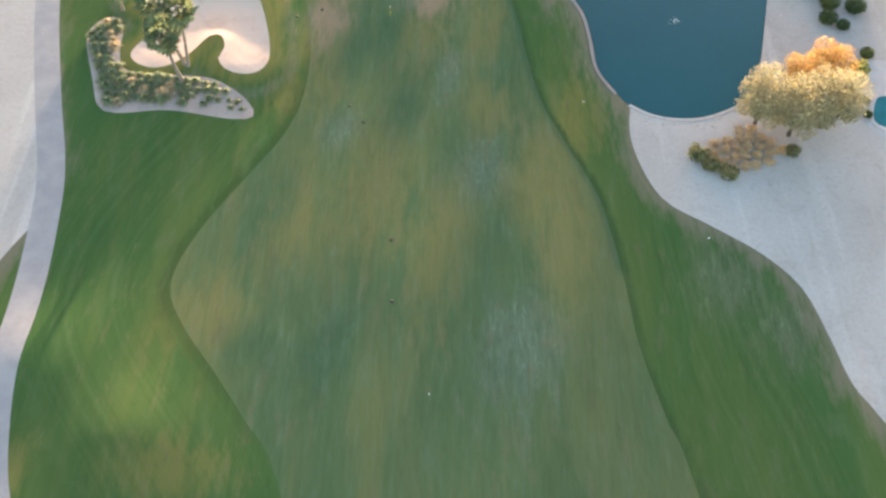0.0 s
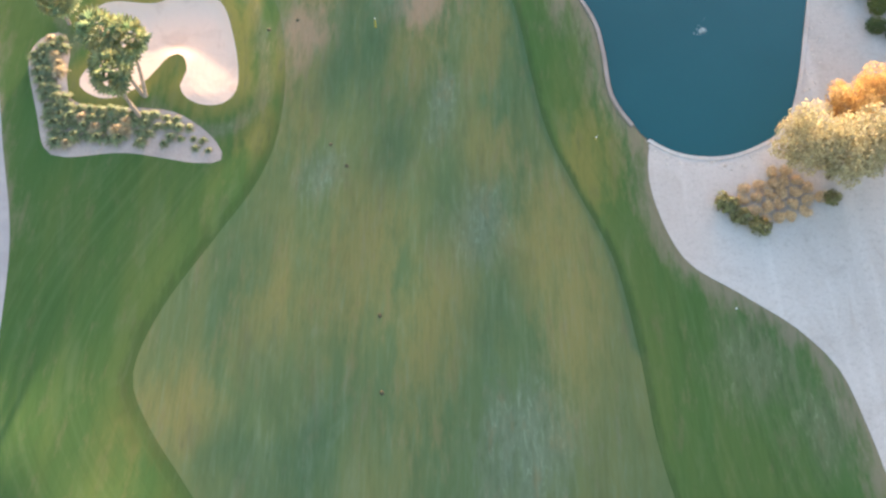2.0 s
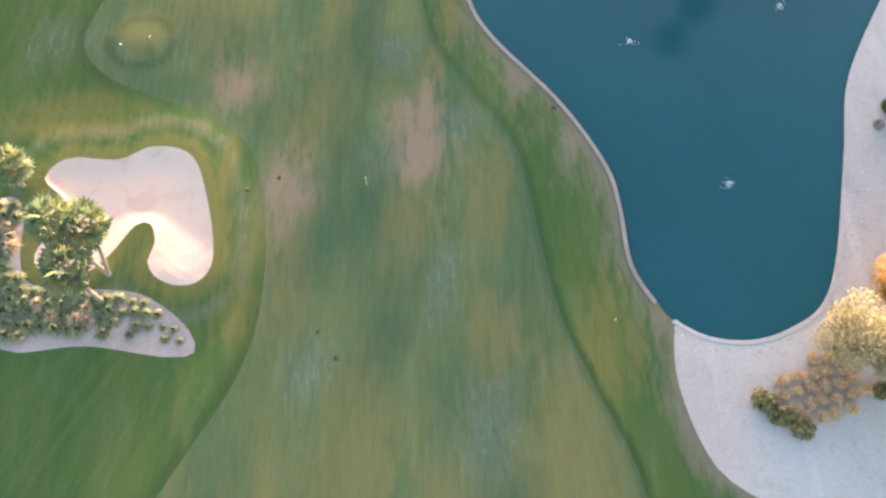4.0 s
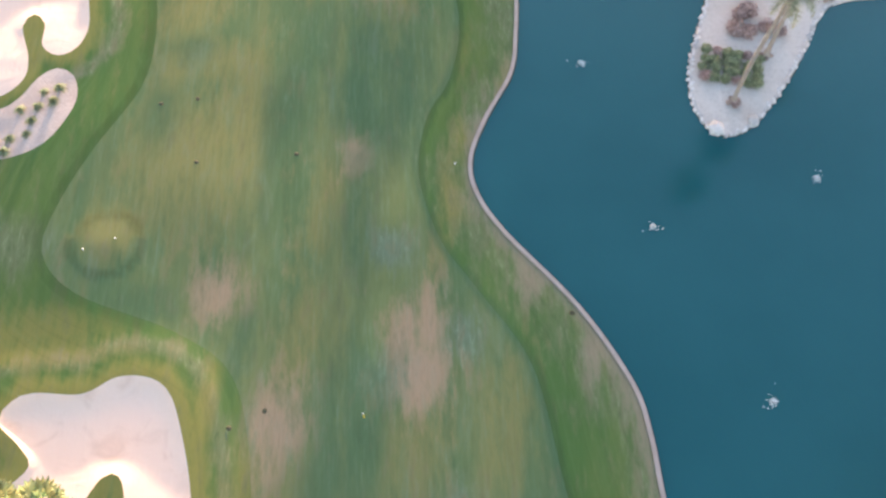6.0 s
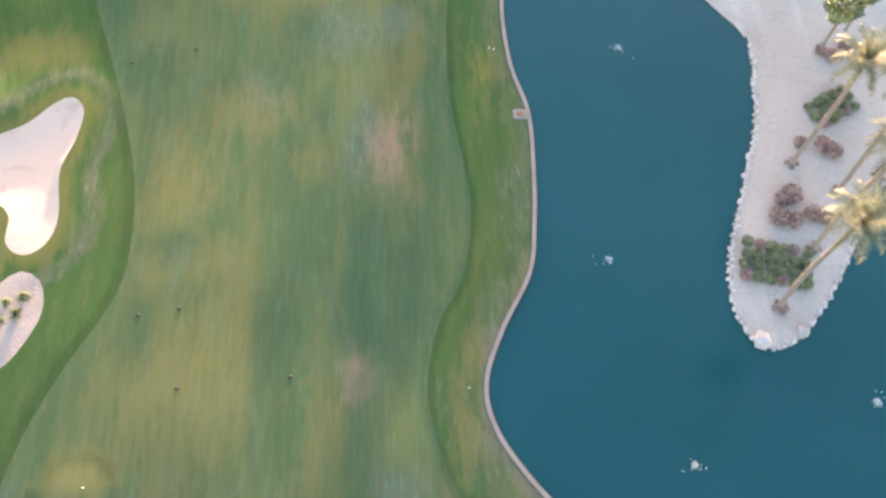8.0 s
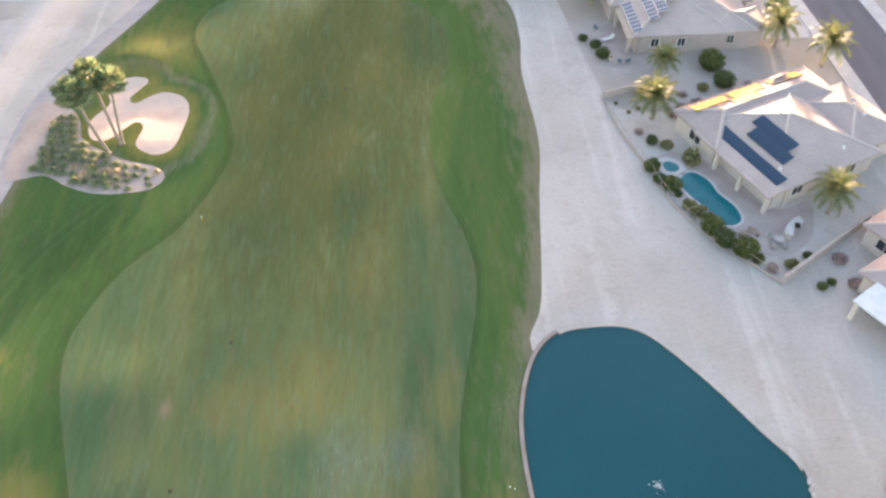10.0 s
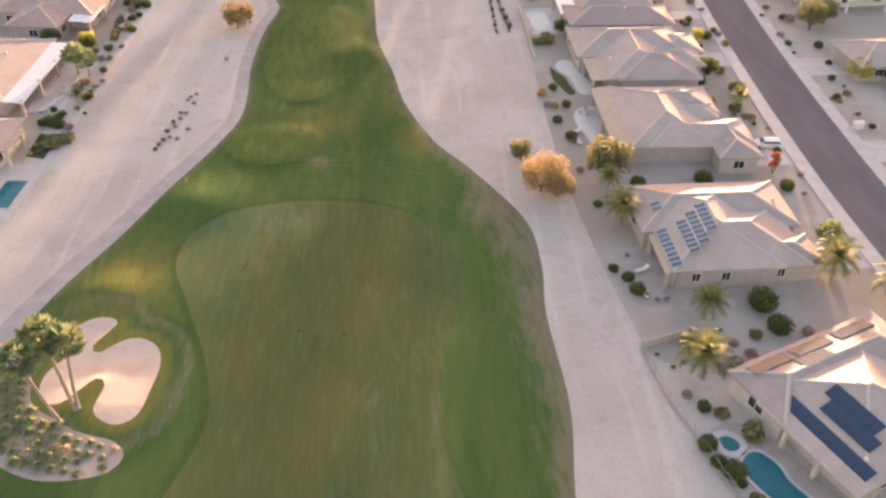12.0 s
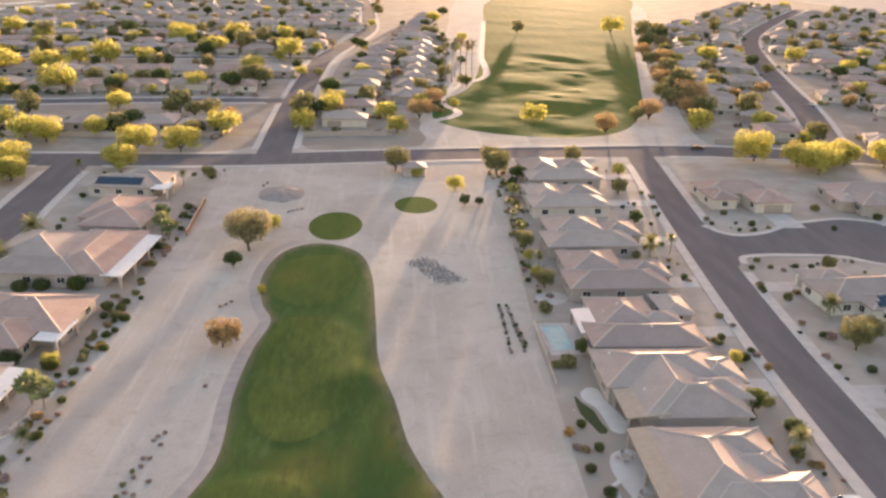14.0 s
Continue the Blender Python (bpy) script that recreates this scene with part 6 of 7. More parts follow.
for x, y, size in ((28.5, 103.3, 1.06), (32.7, 108.6, 1.04), (36.1, 114.1, 1.02), (32.7, 117.3, 0.98), (40.3, 115.6, 1.0)):
    plant("date", x, y, size, group="date palms on the spit")
    for k in range(4):
        a = k * 1.6 + x
        pebble(x + 0.5 * math.cos(a), y + 0.5 * math.sin(a), 0.05, 0.3, "boulder", "rock", "brown rock at the foot of a palm", rng)
for x, y, size in ((38.4, 130.2, 0.95), (41.6, 132.6, 0.8), (44.5, 127.8, 0.9)):
    plant("fan", x, y, size, group="date palms on the spit")
bed_rng = np.random.default_rng(4)
for x0, y0, turn, nx, ny in ((26.2, 106.2, -14, 6, 4), (36.6, 121.4, 28, 5, 3)):
    for i in range(nx):
        for j in range(ny):
            c, s = math.cos(radians(turn)), math.sin(radians(turn))
            u, v = i * 1.0, j * 1.05
            x, y = x0 + u * c - v * s + bed_rng.uniform(-0.15, 0.15), y0 + u * s + v * c + bed_rng.uniform(-0.15, 0.15)
            shrub("brown" if (i * 3 + j * 5) % 9 == 0 else "sage", x, y, bed_rng.uniform(0.55, 0.72), "low shrubs on the spit")
for x, y, s in ((30.3, 111.7, 0.95), (31.4, 111.2, 0.8), (31.8, 113.9, 0.95), (31.0, 113.5, 0.8), (33.4, 111.9, 0.85), (34.4, 111.4, 0.75), (35.9, 119.1, 0.8), (36.7, 118.4, 0.85), (33.9, 119.4, 0.6), (39.4, 129.2, 0.7), (41.0, 130.4, 0.75), (28.7, 103.0, 0.5), (38.4, 130.0, 0.6)):
    shrub("brown", x, y, s * 1.2, "dry shrubs on the spit")

# ---- the lake ----
for x, y in ((14.7, 108.3), (19.1, 90.5), (34.6, 94.9), (26.5, 74.6), (18.65, 131.2)):
    froth_rng = np.random.default_rng(int(x * 10))
    pieces = []
    for k in range(44):
        a, r = froth_rng.uniform(0, 2 * math.pi), froth_rng.exponential(0.3)
        s = froth_rng.uniform(0.02, 0.07)
        px, py = r * math.cos(a), r * math.sin(a)
        pieces.append(tube([(px, py, 0.0), (px, py, s * 0.6), (px, py, s * 0.9)], [s, s * 0.9, s * 0.3], 6))
    for k in range(10):
        a = k * 0.63
        pieces.append(tube([(0, 0, 0.05), (0.12 * math.cos(a), 0.12 * math.sin(a), 0.32), (0.3 * math.cos(a), 0.3 * math.sin(a), 0.03)], [0.035, 0.03, 0.015], 5))
    jet = thing("aerator", pose(x, y, -0.2), "small bubbling aerator jet on the lake", "aerator", "aerators in the lake")
    tagged(part("froth", mesh_of("froth", *joined(pieces), M["foam"]), None, jet), kind="stuff")
    part("float", mesh_of("float", *tube([(0, 0, -0.08), (0, 0, 0.05)], [0.16, 0.14], 10), M["rubber"]), None, jet)
intake = thing("lake_intake", pose(8.5, 123.6, 0, 0, 0, -2), "small tan concrete pad at the lake edge", "concrete pad")
part("pad", boxed(-0.9, -0.6, -0.2, 0.8, 0.6, 0.06, bevel=0.15), M["kerb"], intake)
part("hatch", boxed(-0.4, -0.25, 0.06, 0.15, 0.25, 0.12, bevel=0.03), M["wood"], intake)

# ---- golden planting south of the lake ----
for x, y, kind, s in ((35.7, 57.6, "gold", 1.08), (39.2, 58.8, "gold", 1.02), (32.4, 58.8, "gold", 1.0), (37.9, 63.6, "orange", 0.88), (40.6, 65.0, "orange", 0.98)):
    plant(kind, x, y, s, group="acacias south of the lake")
patch = curve([(26.3, 55.2), (29.0, 57.6), (32.0, 58.6), (34.6, 57.2), (34.8, 54.6), (31.5, 52.4), (28.4, 52.8)], 1)
for i, (x, y) in enumerate(rows_in(patch, 1.25, 1.1, 12, 0.2)):
    shrub("straw" if x > 27.6 else "olive", x, y, 0.8, "golden grasses south of the lake")
for x, y, s in ((26.0, 54.6, 1.1), (27.0, 53.4, 1.0), (28.6, 52.4, 1.0), (35.6, 55.4, 0.9)):
    shrub("olive", x, y, s, "golden grasses south of the lake")
for x, y, k, s in ((43.6, 74.8, "dark", 1.2), (44.4, 77.4, "green", 1.3), (47.2, 76.8, "dark", 1.3), (45.0, 66.6, "lime", 1.3), (46.7, 69.4, "green", 0.9), (45.2, 73.9, "dark", 0.9), (43.2, 79.5, "dark", 1.2), (42.6, 82.5, "green", 1.0), (46.8, 80.0, "green", 1.4), (44.8, 62.5, "green", 0.6), (44.6, 60.6, "dark", 0.6), (41.2, 80.6, "brown", 0.6)):
    shrub(k, x, y, s, "garden shrubs")


# ---- pools, patios, drives, walls ----
def pool(outline, label, tint="pool", rim=0.45):
    """A sunk pool: pale coping ring with water just below its edge."""
    ob = thing("swimming_pool", Matrix(), label, "pool", "pools")
    along = np.roll(outline, -1, 0) - np.roll(outline, 1, 0)
    away = np.c_[along[:, 1], -along[:, 0]] / np.hypot(*along.T)[:, None]
    turn = np.sum(outline[:, 0] * np.roll(outline[:, 1], -1) - outline[:, 1] * np.roll(outline[:, 0], -1))
    out = outline + away * rim * (1.0 if turn > 0 else -1.0)
    n = len(outline)
    verts = [(*p, 0.1) for p in outline] + [(*p, 0.1) for p in out] + [(*p, -0.1) for p in outline] + [(*p, -0.1) for p in out]
    faces = []
    for i in range(n):
        j = (i + 1) % n
        faces += [(i, j, n + j, n + i)[::-1], (i, 2 * n + i, 2 * n + j, j)[::-1], (n + i, n + j, 3 * n + j, 3 * n + i)[::-1]]
    part("coping", mesh_of("coping", verts, faces, M["pave"]), None, ob)
    part("pool_water", mesh_of("pool_water", np.c_[outline, np.full(n, 0.05)], [tuple(range(n))], M[tint]), None, ob, "clear turquoise water")
    return ob


def paving(poly, label, z=0.035, material="pave", name="patio"):
    n = len(poly)
    verts = [(*p, z) for p in poly] + [(*p, -0.15) for p in poly]
    faces = [tuple(range(n))] + [(i, n + i, n + (i + 1) % n, (i + 1) % n) for i in range(n)]
    me = mesh_of(name, verts, faces, M[material])
    bm = bmesh.new()
    bm.from_mesh(me)
    bmesh.ops.recalc_face_normals(bm, faces=bm.faces)
    bm.to_mesh(me), bm.free()
    return tagged(new(name, me), label, name, kind="structure")


def quad(x0, y0, x1, y1, turn=0.0):
    c, s = math.cos(radians(turn)), math.sin(radians(turn))
    mx, my = (x0 + x1) / 2, (y0 + y1) / 2
    return np.array([(mx + (x - mx) * c - (y - my) * s, my + (x - mx) * s + (y - my) * c) for x, y in ((x0, y0), (x1, y0), (x1, y1), (x0, y1))])


pool(curve([(29.7, 169.3), (30.7, 170.5), (31.7, 170.6), (32.7, 169.7), (33.25, 168.6), (33.5, 167.2), (34.2, 166.0), (34.9, 164.7), (35.1, 163.1), (34.7, 162.2), (33.75, 161.7), (32.75, 161.95), (32.2, 162.9), (31.4, 164.8), (30.4, 166.4), (29.75, 167.9)], 0.4), "curved turquoise swimming pool beside a patio", "pool", 0.34)
pool(curve([(28.45, 172.5), (29.3, 172.65), (30.1, 171.95), (30.1, 171.2), (29.4, 170.75), (28.6, 170.95), (28.35, 171.7)], 0.4), "small round spa pool with a broad pale rim", "pool", 0.75)
pool(quad(22.4, 270.4, 26.2, 280.0, 4), "rectangular pale blue pool behind a house", "pool_pale")
pool(quad(-58.2, 213.9, -55.2, 220.5, -4), "dark green-blue garden pool")
pool(curve([(45.2, 60.0), (46.6, 59.0), (48.4, 60.4), (48.2, 63.0), (46.4, 63.2)], 0.5), "small turquoise garden pool")
paving(curve([(29.5, 174.4), (33.0, 173.0), (38.6, 164.5), (43.6, 165.3), (42.8, 161.4), (41.65, 159.3), (39.6, 157.7), (37.4, 157.0), (35.5, 157.6), (34.1, 159.5), (32.3, 161.2), (31.5, 163.0), (30.1, 165.7), (29.2, 168.4), (27.7, 170.5), (27.2, 172.6)], 1), "curved patio of pinkish pavers round the pool", 0.02, "paver")
paving(curve([(45.0, 67.5), (49.5, 68.0), (50.0, 58.0), (46.0, 57.5), (44.3, 60.0)], 1), "pale patio round a small pool", 0.02)
paving(curve([(25.4, 239.6), (28.8, 240.4), (29.4, 233.0), (29.6, 227.4), (26.6, 226.8), (25.6, 231.0), (24.6, 235.6)], 0.8), "white curved patio behind a house", 0.03, "white_pave")
paving(curve([(23.3, 255.2), (24.2, 253.1), (25.4, 251.0), (25.7, 248.4), (26.3, 245.4), (25.1, 244.7), (24.1, 247.4), (23.2, 250.4)], 0.7), "kidney of dark green lawn beside a patio", 0.012, "dark_lawn", "garden_lawn")
paving(curve([(24.4, 256.0), (25.9, 257.8), (27.4, 257.2), (27.8, 254.0), (28.8, 251.0), (29.5, 247.9), (28.6, 244.8), (26.9, 245.4), (26.4, 248.9), (25.8, 252.1), (24.6, 253.6)], 0.7), "white kidney-shaped patio with a round end", 0.03, "white_pave")
paving(curve([(23.2, 294.0), (27.0, 296.0), (29.5, 293.0), (27.0, 289.5), (23.8, 290.5)], 1), "pale round patio behind a house", 0.02)
paving(quad(21.6, 269.0, 29.4, 281.4, 4), "pale paving round a pool", 0.02)
paving(curve([(24.0, 199.5), (28.4, 203.0), (32.0, 196.0), (31.0, 191.2), (27.0, 190.6), (24.2, 194.0)], 1), "curved patio of pinkish pavers behind a house", 0.02, "paver")
paving(quad(-62, 211.5, -54.2, 224.8, -4), "pale patio round a pool", 0.02)
paving(quad(-61.5, 240, -56.0, 262, -4), "pale patio behind a house", 0.02)
for x0, y0, x1, y1 in ((48.0, 198.2, 57.0, 203.8), (48.2, 222.2, 56.8, 227.6), (49.6, 254.8, 57.6, 260.2), (46.2, 275.6, 58.6, 279.6), (51.0, 298.0, 60.4, 303.6), (52.0, 323.2, 62.0, 328.8), (50.0, 353.0, 65.0, 358.4), (54.0, 379.0, 67.0, 384.6), (66.5, 296.0, 80.0, 301.0), (66.4, 251.0, 76.0, 258.0), (90.6, 336.0, 97.4, 347.0), (118.0, 338.0, 127.0, 346.0), (65.6, 223.0, 76.0, 229.0)):
    edge = float(np.interp((y0 + y1) / 2, STREET[:, 1], STREET[:, 0]))
    if y0 < 400 and x1 < 70:
        x1 = edge - 4.6
    elif x0 < 70:
        x0 = edge + 4.6
    paving(np.array([(x0, y0), (x1, y0 + 0.4), (x1, y1 + 0.4), (x0, y1)]), "pale concrete driveway", 0.028, "pave", "driveway")


def low_wall(points, tall, label, material="stucco", thick=0.22, name="garden_wall"):
    for (ax, ay), (bx, by) in zip(points[:-1], points[1:]):
        long = math.hypot(bx - ax, by - ay)
        ob = thing(name, pose(ax, ay, 0, 0, 0, math.degrees(math.atan2(by - ay, bx - ax))), label, "wall", "garden walls")
        part("wall", boxed(0, -thick / 2, -0.2, long, thick / 2, tall), M[material], ob)
        part("coping", boxed(-0.04, -thick / 2 - 0.05, tall, long + 0.04, thick / 2 + 0.05, tall + 0.08), M["trim"], ob)


GARDEN_LINE = [(23.5, 185.2), (24.0, 181.2), (24.6, 177.7), (25.6, 174.5), (26.4, 171.9), (27.1, 168.1), (28.2, 164.9), (29.6, 162.1), (31.4, 159.4), (32.9, 157.6), (36.5, 153.1)]
low_wall([(36.5, 153.1), (49.0, 161.8)], 1.3, "long tan stucco garden wall")
low_wall([(23.5, 185.3), (28.5, 187.0)], 1.0, "short tan garden wall beside gravel")
low_wall([(-53.7, 355.0), (-52.3, 327.5)], 1.4, "rusty tan garden wall at the gravel edge", "wood")
low_wall([(21.2, 268.6), (21.0, 281.6)], 0.9, "white wall round a pool", "frame_white")
for a, b in (((21.2, 259.0), (20.9, 277.0)), ((21.7, 301.0), (22.4, 320.6)), ((22.4, 320.6), (23.5, 341.0))):
    low_wall([a, b], 0.35, "low kerb wall between gravel and gardens", "stucco_light", 0.18)
low_wall(GARDEN_LINE, 0.1, "low grey kerb between garden and gravel", "crushed", 0.12)
for x0, x1, y in ((-240, -66, 424), (-36, -8, 430), (106, 142, 426)):
    low_wall([(x0, y), (x1, y + 3)], 1.7, "tan block wall along the cross street")

paving(np.array([(-57.6, 227.0), (-54.8, 226.2), (-54.4, 233.4), (-57.6, 233.4)]), "dark planting bed of low greenery beside a house", 0.02, "dark_lawn", "planting_bed")
for i in range(8):
    shrub(("lime", "olive", "dark", "lime")[i % 4], -57.0 + (i % 3) * 0.95, 227.4 + i * 0.74, 0.4, "plants in a garden bed")
for x, y in ((-58.1, 236.2), (-55.8, 235.6), (-56.6, 235.7), (-56.1, 237.9), (-59.1, 264.7)):
    shrub("dark" if y < 260 else "green", x, y, 0.9 if y < 260 else 1.7, "garden shrubs")
low_wall([(-57.4, 252.2), (-57.0, 250.0), (-57.8, 248.2), (-57.0, 246.2), (-58.2, 244.2)], 0.5, "low winding white garden wall by a patio", "frame_white", 0.25)
for x, y, turn in ((-59.2, 240.6, 30), (-58.4, 242.4, 70), (24.4, 232.6, 40), (24.0, 229.4, 100), (26.6, 198.6, 20)):
    bench = thing("sun_lounger", pose(x, y, 0.03, 0, 0, turn), "pale sun lounger on a patio", "lounger", "patio furniture")
    part("seat", boxed(-0.9, -0.32, 0.28, 0.4, 0.32, 0.36, bevel=0.02), M["frame_white"], bench)
    back = part("backrest", boxed(0, -0.32, 0, 0.7, 0.32, 0.07, bevel=0.02), M["frame_white"], bench)
    back.matrix_local = pose(0.4, 0, 0.3, 0, -40, 0)
    for sx, sy in ((-0.8, -0.26), (-0.8, 0.26), (0.35, -0.26), (0.35, 0.26)):
        part("leg", boxed(sx - 0.03, sy - 0.03, 0, sx + 0.03, sy + 0.03, 0.28), M["alloy"], bench)

def rail_fence(points, tall):
    """A see-through garden fence: thin posts with a top and a bottom rail."""
    ob = thing("rail_fence", Matrix(), "thin tan metal rail fence on a garden kerb", "fence")
    line = [(*p, 0.0) for p in points]
    for z, r in ((tall, 0.03), (0.35, 0.018)):
        part("rail", mesh_of("rail", *tube([(x, y, z) for x, y, _ in line], [r] * len(line), 6), M["trim"]), None, ob)
    for (ax, ay), (bx, by) in zip(points[:-1], points[1:]):
        for k in (0.0, 0.5):
            x, y = ax + (bx - ax) * k, ay + (by - ay) * k
            part("post", mesh_of("post", *tube([(x, y, -0.1), (x, y, tall + 0.04)], [0.028, 0.028], 6), M["trim"]), None, ob)


rail_fence(GARDEN_LINE, 1.2)


# ---- yard plants east of the fairway ----
YARD = [
    (23.1, 198.8, "dark", 0.75), (24.5, 197.0, "dark", 0.85), (25.1, 194.6, "green", 1.0), (39.2, 191.6, "green", 1.75), (39.9, 187.6, "dark", 1.55), (36.9, 186.7, "olive", 0.75), (33.95, 185.6, "brown", 0.6), (35.4, 183.8, "brown", 0.75), (33.2, 182.5, "brown", 0.9), (43.1, 187.1, "brown", 0.8), (31.6, 181.6, "brown", 0.7), (26.3, 182.2, "olive", 0.3), (27.6, 182.9, "olive", 0.3), (25.0, 184.1, "olive", 0.25), (26.7, 178.2, "brown", 0.6), (33.2, 187.8, "olive", 0.25), (29.8, 187.9, "olive", 0.25),
    (29.0, 185.6, "green", 1.1), (30.3, 217.2, "green", 1.15), (39.8, 217.9, "green", 1.5), (51.4, 216.2, "green", 1.2), (23.1, 230.4, "dark", 1.05),
]
YARD += [
    (27.9, 176.2, "dark", 0.85), (26.8, 171.3, "green", 0.9), (27.3, 169.2, "dark", 0.72), (28.4, 168.0, "green", 1.0), (28.8, 166.8, "dark", 0.45), (29.6, 164.9, "olive", 0.65), (30.4, 163.7, "olive", 0.8), (31.4, 163.0, "olive", 0.5), (31.2, 161.0, "green", 1.15), (32.1, 159.1, "dark", 1.05),
    (33.8, 157.5, "green", 1.22), (34.9, 156.4, "green", 0.6), (36.1, 155.2, "brown", 0.7), (29.5, 175.3, "olive", 0.8), (31.8, 172.6, "olive", 0.95), (38.2, 155.5, "olive", 0.75), (40.4, 156.8, "dark", 0.55),
]
YARD += [
    (21.7, 235.8, "dark", 0.85), (23.9, 240.6, "green", 0.8), (22.1, 240.4, "rust", 0.7), (20.9, 241.0, "brown", 0.7), (20.5, 244.6, "flower", 0.95), (22.6, 246.6, "green", 0.8), (23.8, 212.7, "dark", 0.65), (22.9, 221.6, "brown", 0.6),
    (53.3, 245.0, "dark", 1.5), (48.2, 242.0, "flower", 0.8), (52.4, 254.4, "olive", 0.9), (52.9, 252.3, "olive", 0.85), (48.2, 248.4, "dark", 1.0),
]
YARD += [
    (45.6, 244.9, "dark", 1.0), (51.2, 239.0, "olive", 1.0), (53.0, 236.1, "rust", 0.8), (57.2, 268.0, "brown", 0.9), (54.6, 266.8, "dark", 1.0), (47.1, 253.9, "dark", 1.0), (52.4, 272.8, "olive", 0.8), (53.4, 274.6, "green", 0.8), (24.1, 265.0, "olive", 1.7),
    (23.9, 286.4, "olive", 1.4), (22.2, 264.6, "olive", 0.9), 
]
YARD += [
    (40.4, 152.4, "green", 0.55), (41.6, 153.0, "green", 0.5), (43.6, 156.2, "brown", 0.9), (44.0, 152.6, "brown", 0.8), (43.8, 150.4, "brown", 0.8), (46.4, 147.3, "green", 0.9),
    (49.8, 157.6, "green", 1.5), (51.4, 159.8, "dark", 1.3), (23.2, 229.6, "rust", 0.5), 
]
YARD += [
    (76.4, 295.2, "rust", 0.9), (73.4, 292.4, "olive", 1.0), (73.5, 275.0, "brown", 1.2), (74.0, 341.8, "olive", 0.8), (80.1, 346.6, "olive", 0.9), (84.0, 337.6, "green", 0.9), (79.4, 333.6, "dark", 0.6), (87.4, 335.5, "rust", 0.7), (86.4, 361.7, "green", 1.1),
    (106.2, 350.6, "olive", 1.2), (119.2, 343.0, "green", 1.3), (103.7, 334.7, "dark", 0.8), (75.4, 313.0, "olive", 0.7), (76.8, 309.0, "olive", 0.7), (72.4, 308.4, "green", 0.7), (74.5, 262.6, "dark", 0.9), (72.0, 244.0, "rust", 0.8),
]
YARD += [  # west gardens
    (-57.4, 287.3, "dark", 1.0), (-54.8, 283.8, "olive", 0.9), (-53.0, 282.6, "dark", 0.8), (-54.6, 286.3, "dark", 0.9), (-53.8, 271.4, "flower", 0.7), (-52.7, 271.0, "dark", 0.7), (-55.4, 269.4, "olive", 0.7), (-55.0, 262.8, "dark", 0.7), (-53.9, 259.3, "olive", 0.5),
    (-53.6, 254.2, "dark", 0.6), (-53.8, 244.4, "dark", 0.6), (-72.8, 296.7, "dark", 1.4), (-76.5, 295.7, "dark", 1.4), (-66.2, 296.9, "green", 1.6), (-66.0, 266.2, "dark", 1.5), (-54.9, 300.3, "dark", 0.6), (-55.1, 309.4, "olive", 0.8),
]
YARD += [
    (-56.6, 319.6, "green", 1.0), (-56.8, 334.0, "olive", 0.9), (-56.2, 342.0, "olive", 0.8), (-56.6, 348.0, "green", 1.0), (-72.3, 353.5, "dark", 1.1), (-57.0, 236.2, "dark", 0.9), (-55.2, 235.4, "dark", 0.8), (-53.0, 231.0, "olive", 1.0), (-54.4, 229.6, "olive", 1.1), (-54.0, 276.0, "dark", 0.7),
    (-53.0, 264.0, "brown", 0.5), (-57.6, 240.4, "dark", 0.5), (-56.2, 238.0, "olive", 0.5), (-52.6, 292.0, "dark", 0.5), (-54.2, 294.0, "olive", 0.6), (-55.0, 280.0, "rust", 0.7), (-56.8, 283.6, "dark", 0.7),
]
for x, y, kind, size in YARD:
    shrub(kind, x, y, size * (1.35 if 26 < x < 36 and y < 175 or x < 0 else 1.1), "garden shrubs")
for x, y in ((-31.4, 346.0), (-30.4, 346.8), (-29.4, 347.6), (-28.3, 348.4), (-40.3, 371.6), (-41.0, 369.0), (-36.2, 289.4), (-35.4, 290.6), (-37.0, 288.4), (-39.0, 229.7), (-38.7, 231.2), (-38.6, 233.6), (-37.9, 232.0), (-37.7, 235.2), (-37.4, 237.7), (-37.6, 239.4), (-36.8, 239.4), (-35.6, 234.3), (-37.1, 244.7), (-36.4, 245.6), (-37.4, 243.7), (-36.7, 231.5), (-39.2, 228.4), (-36.2, 242.6), (-38.2, 236.4), (-33.5, 258.6), (-31.4, 274.6)):
    shrub("olive" if x < -38 else "brown", x, y, 0.42, "small shrubs on the gravel")
for x0, y0, x1, y1, n in ((15.4, 288.8, 15.4, 269.8, 15), (16.8, 288.7, 17.85, 270.0, 14), (17.6, 280.2, 18.15, 271.8, 8)):
    for k in range(n):
        u = (k + random.uniform(-0.2, 0.2)) / (n - 1)
        shrub("brown" if k % 3 else "dark", x0 + (x1 - x0) * u + random.uniform(-0.15, 0.15), y0 + (y1 - y0) * u, 0.42, "rows of small shrubs on the gravel")
extra = np.random.default_rng(21)
for x0, y0, x1, y1, n in ((49.5, 206, 55, 246, 10), (50, 262, 59, 330, 26), (54, 330, 66, 392, 26), (22.5, 290, 27.5, 342, 40), (22.8, 345, 30, 388, 34), (68, 232, 74, 300, 20), (74, 330, 86, 342, 8), (76, 304, 100, 314, 12), (100, 336, 140, 344, 12), (-57, 226, -52.5, 290, 40), (-58, 290, -53.5, 352, 40), (-62, 376, -54, 388, 6), (-88, 318, -82, 384, 14)):
    for _ in range(n):
        kind, x, y, size = str(extra.choice(["olive", "dark", "green", "rust", "brown"])), extra.uniform(x0, x1), extra.uniform(y0, y1), extra.uniform(0.35, 0.95)
        spot = np.array([(x, y)])
        if not inside(COURT_AREA, spot)[0] and gap(COURT_AREA, spot)[0] > 2.2:
            shrub(kind, x, y, size, "garden shrubs")

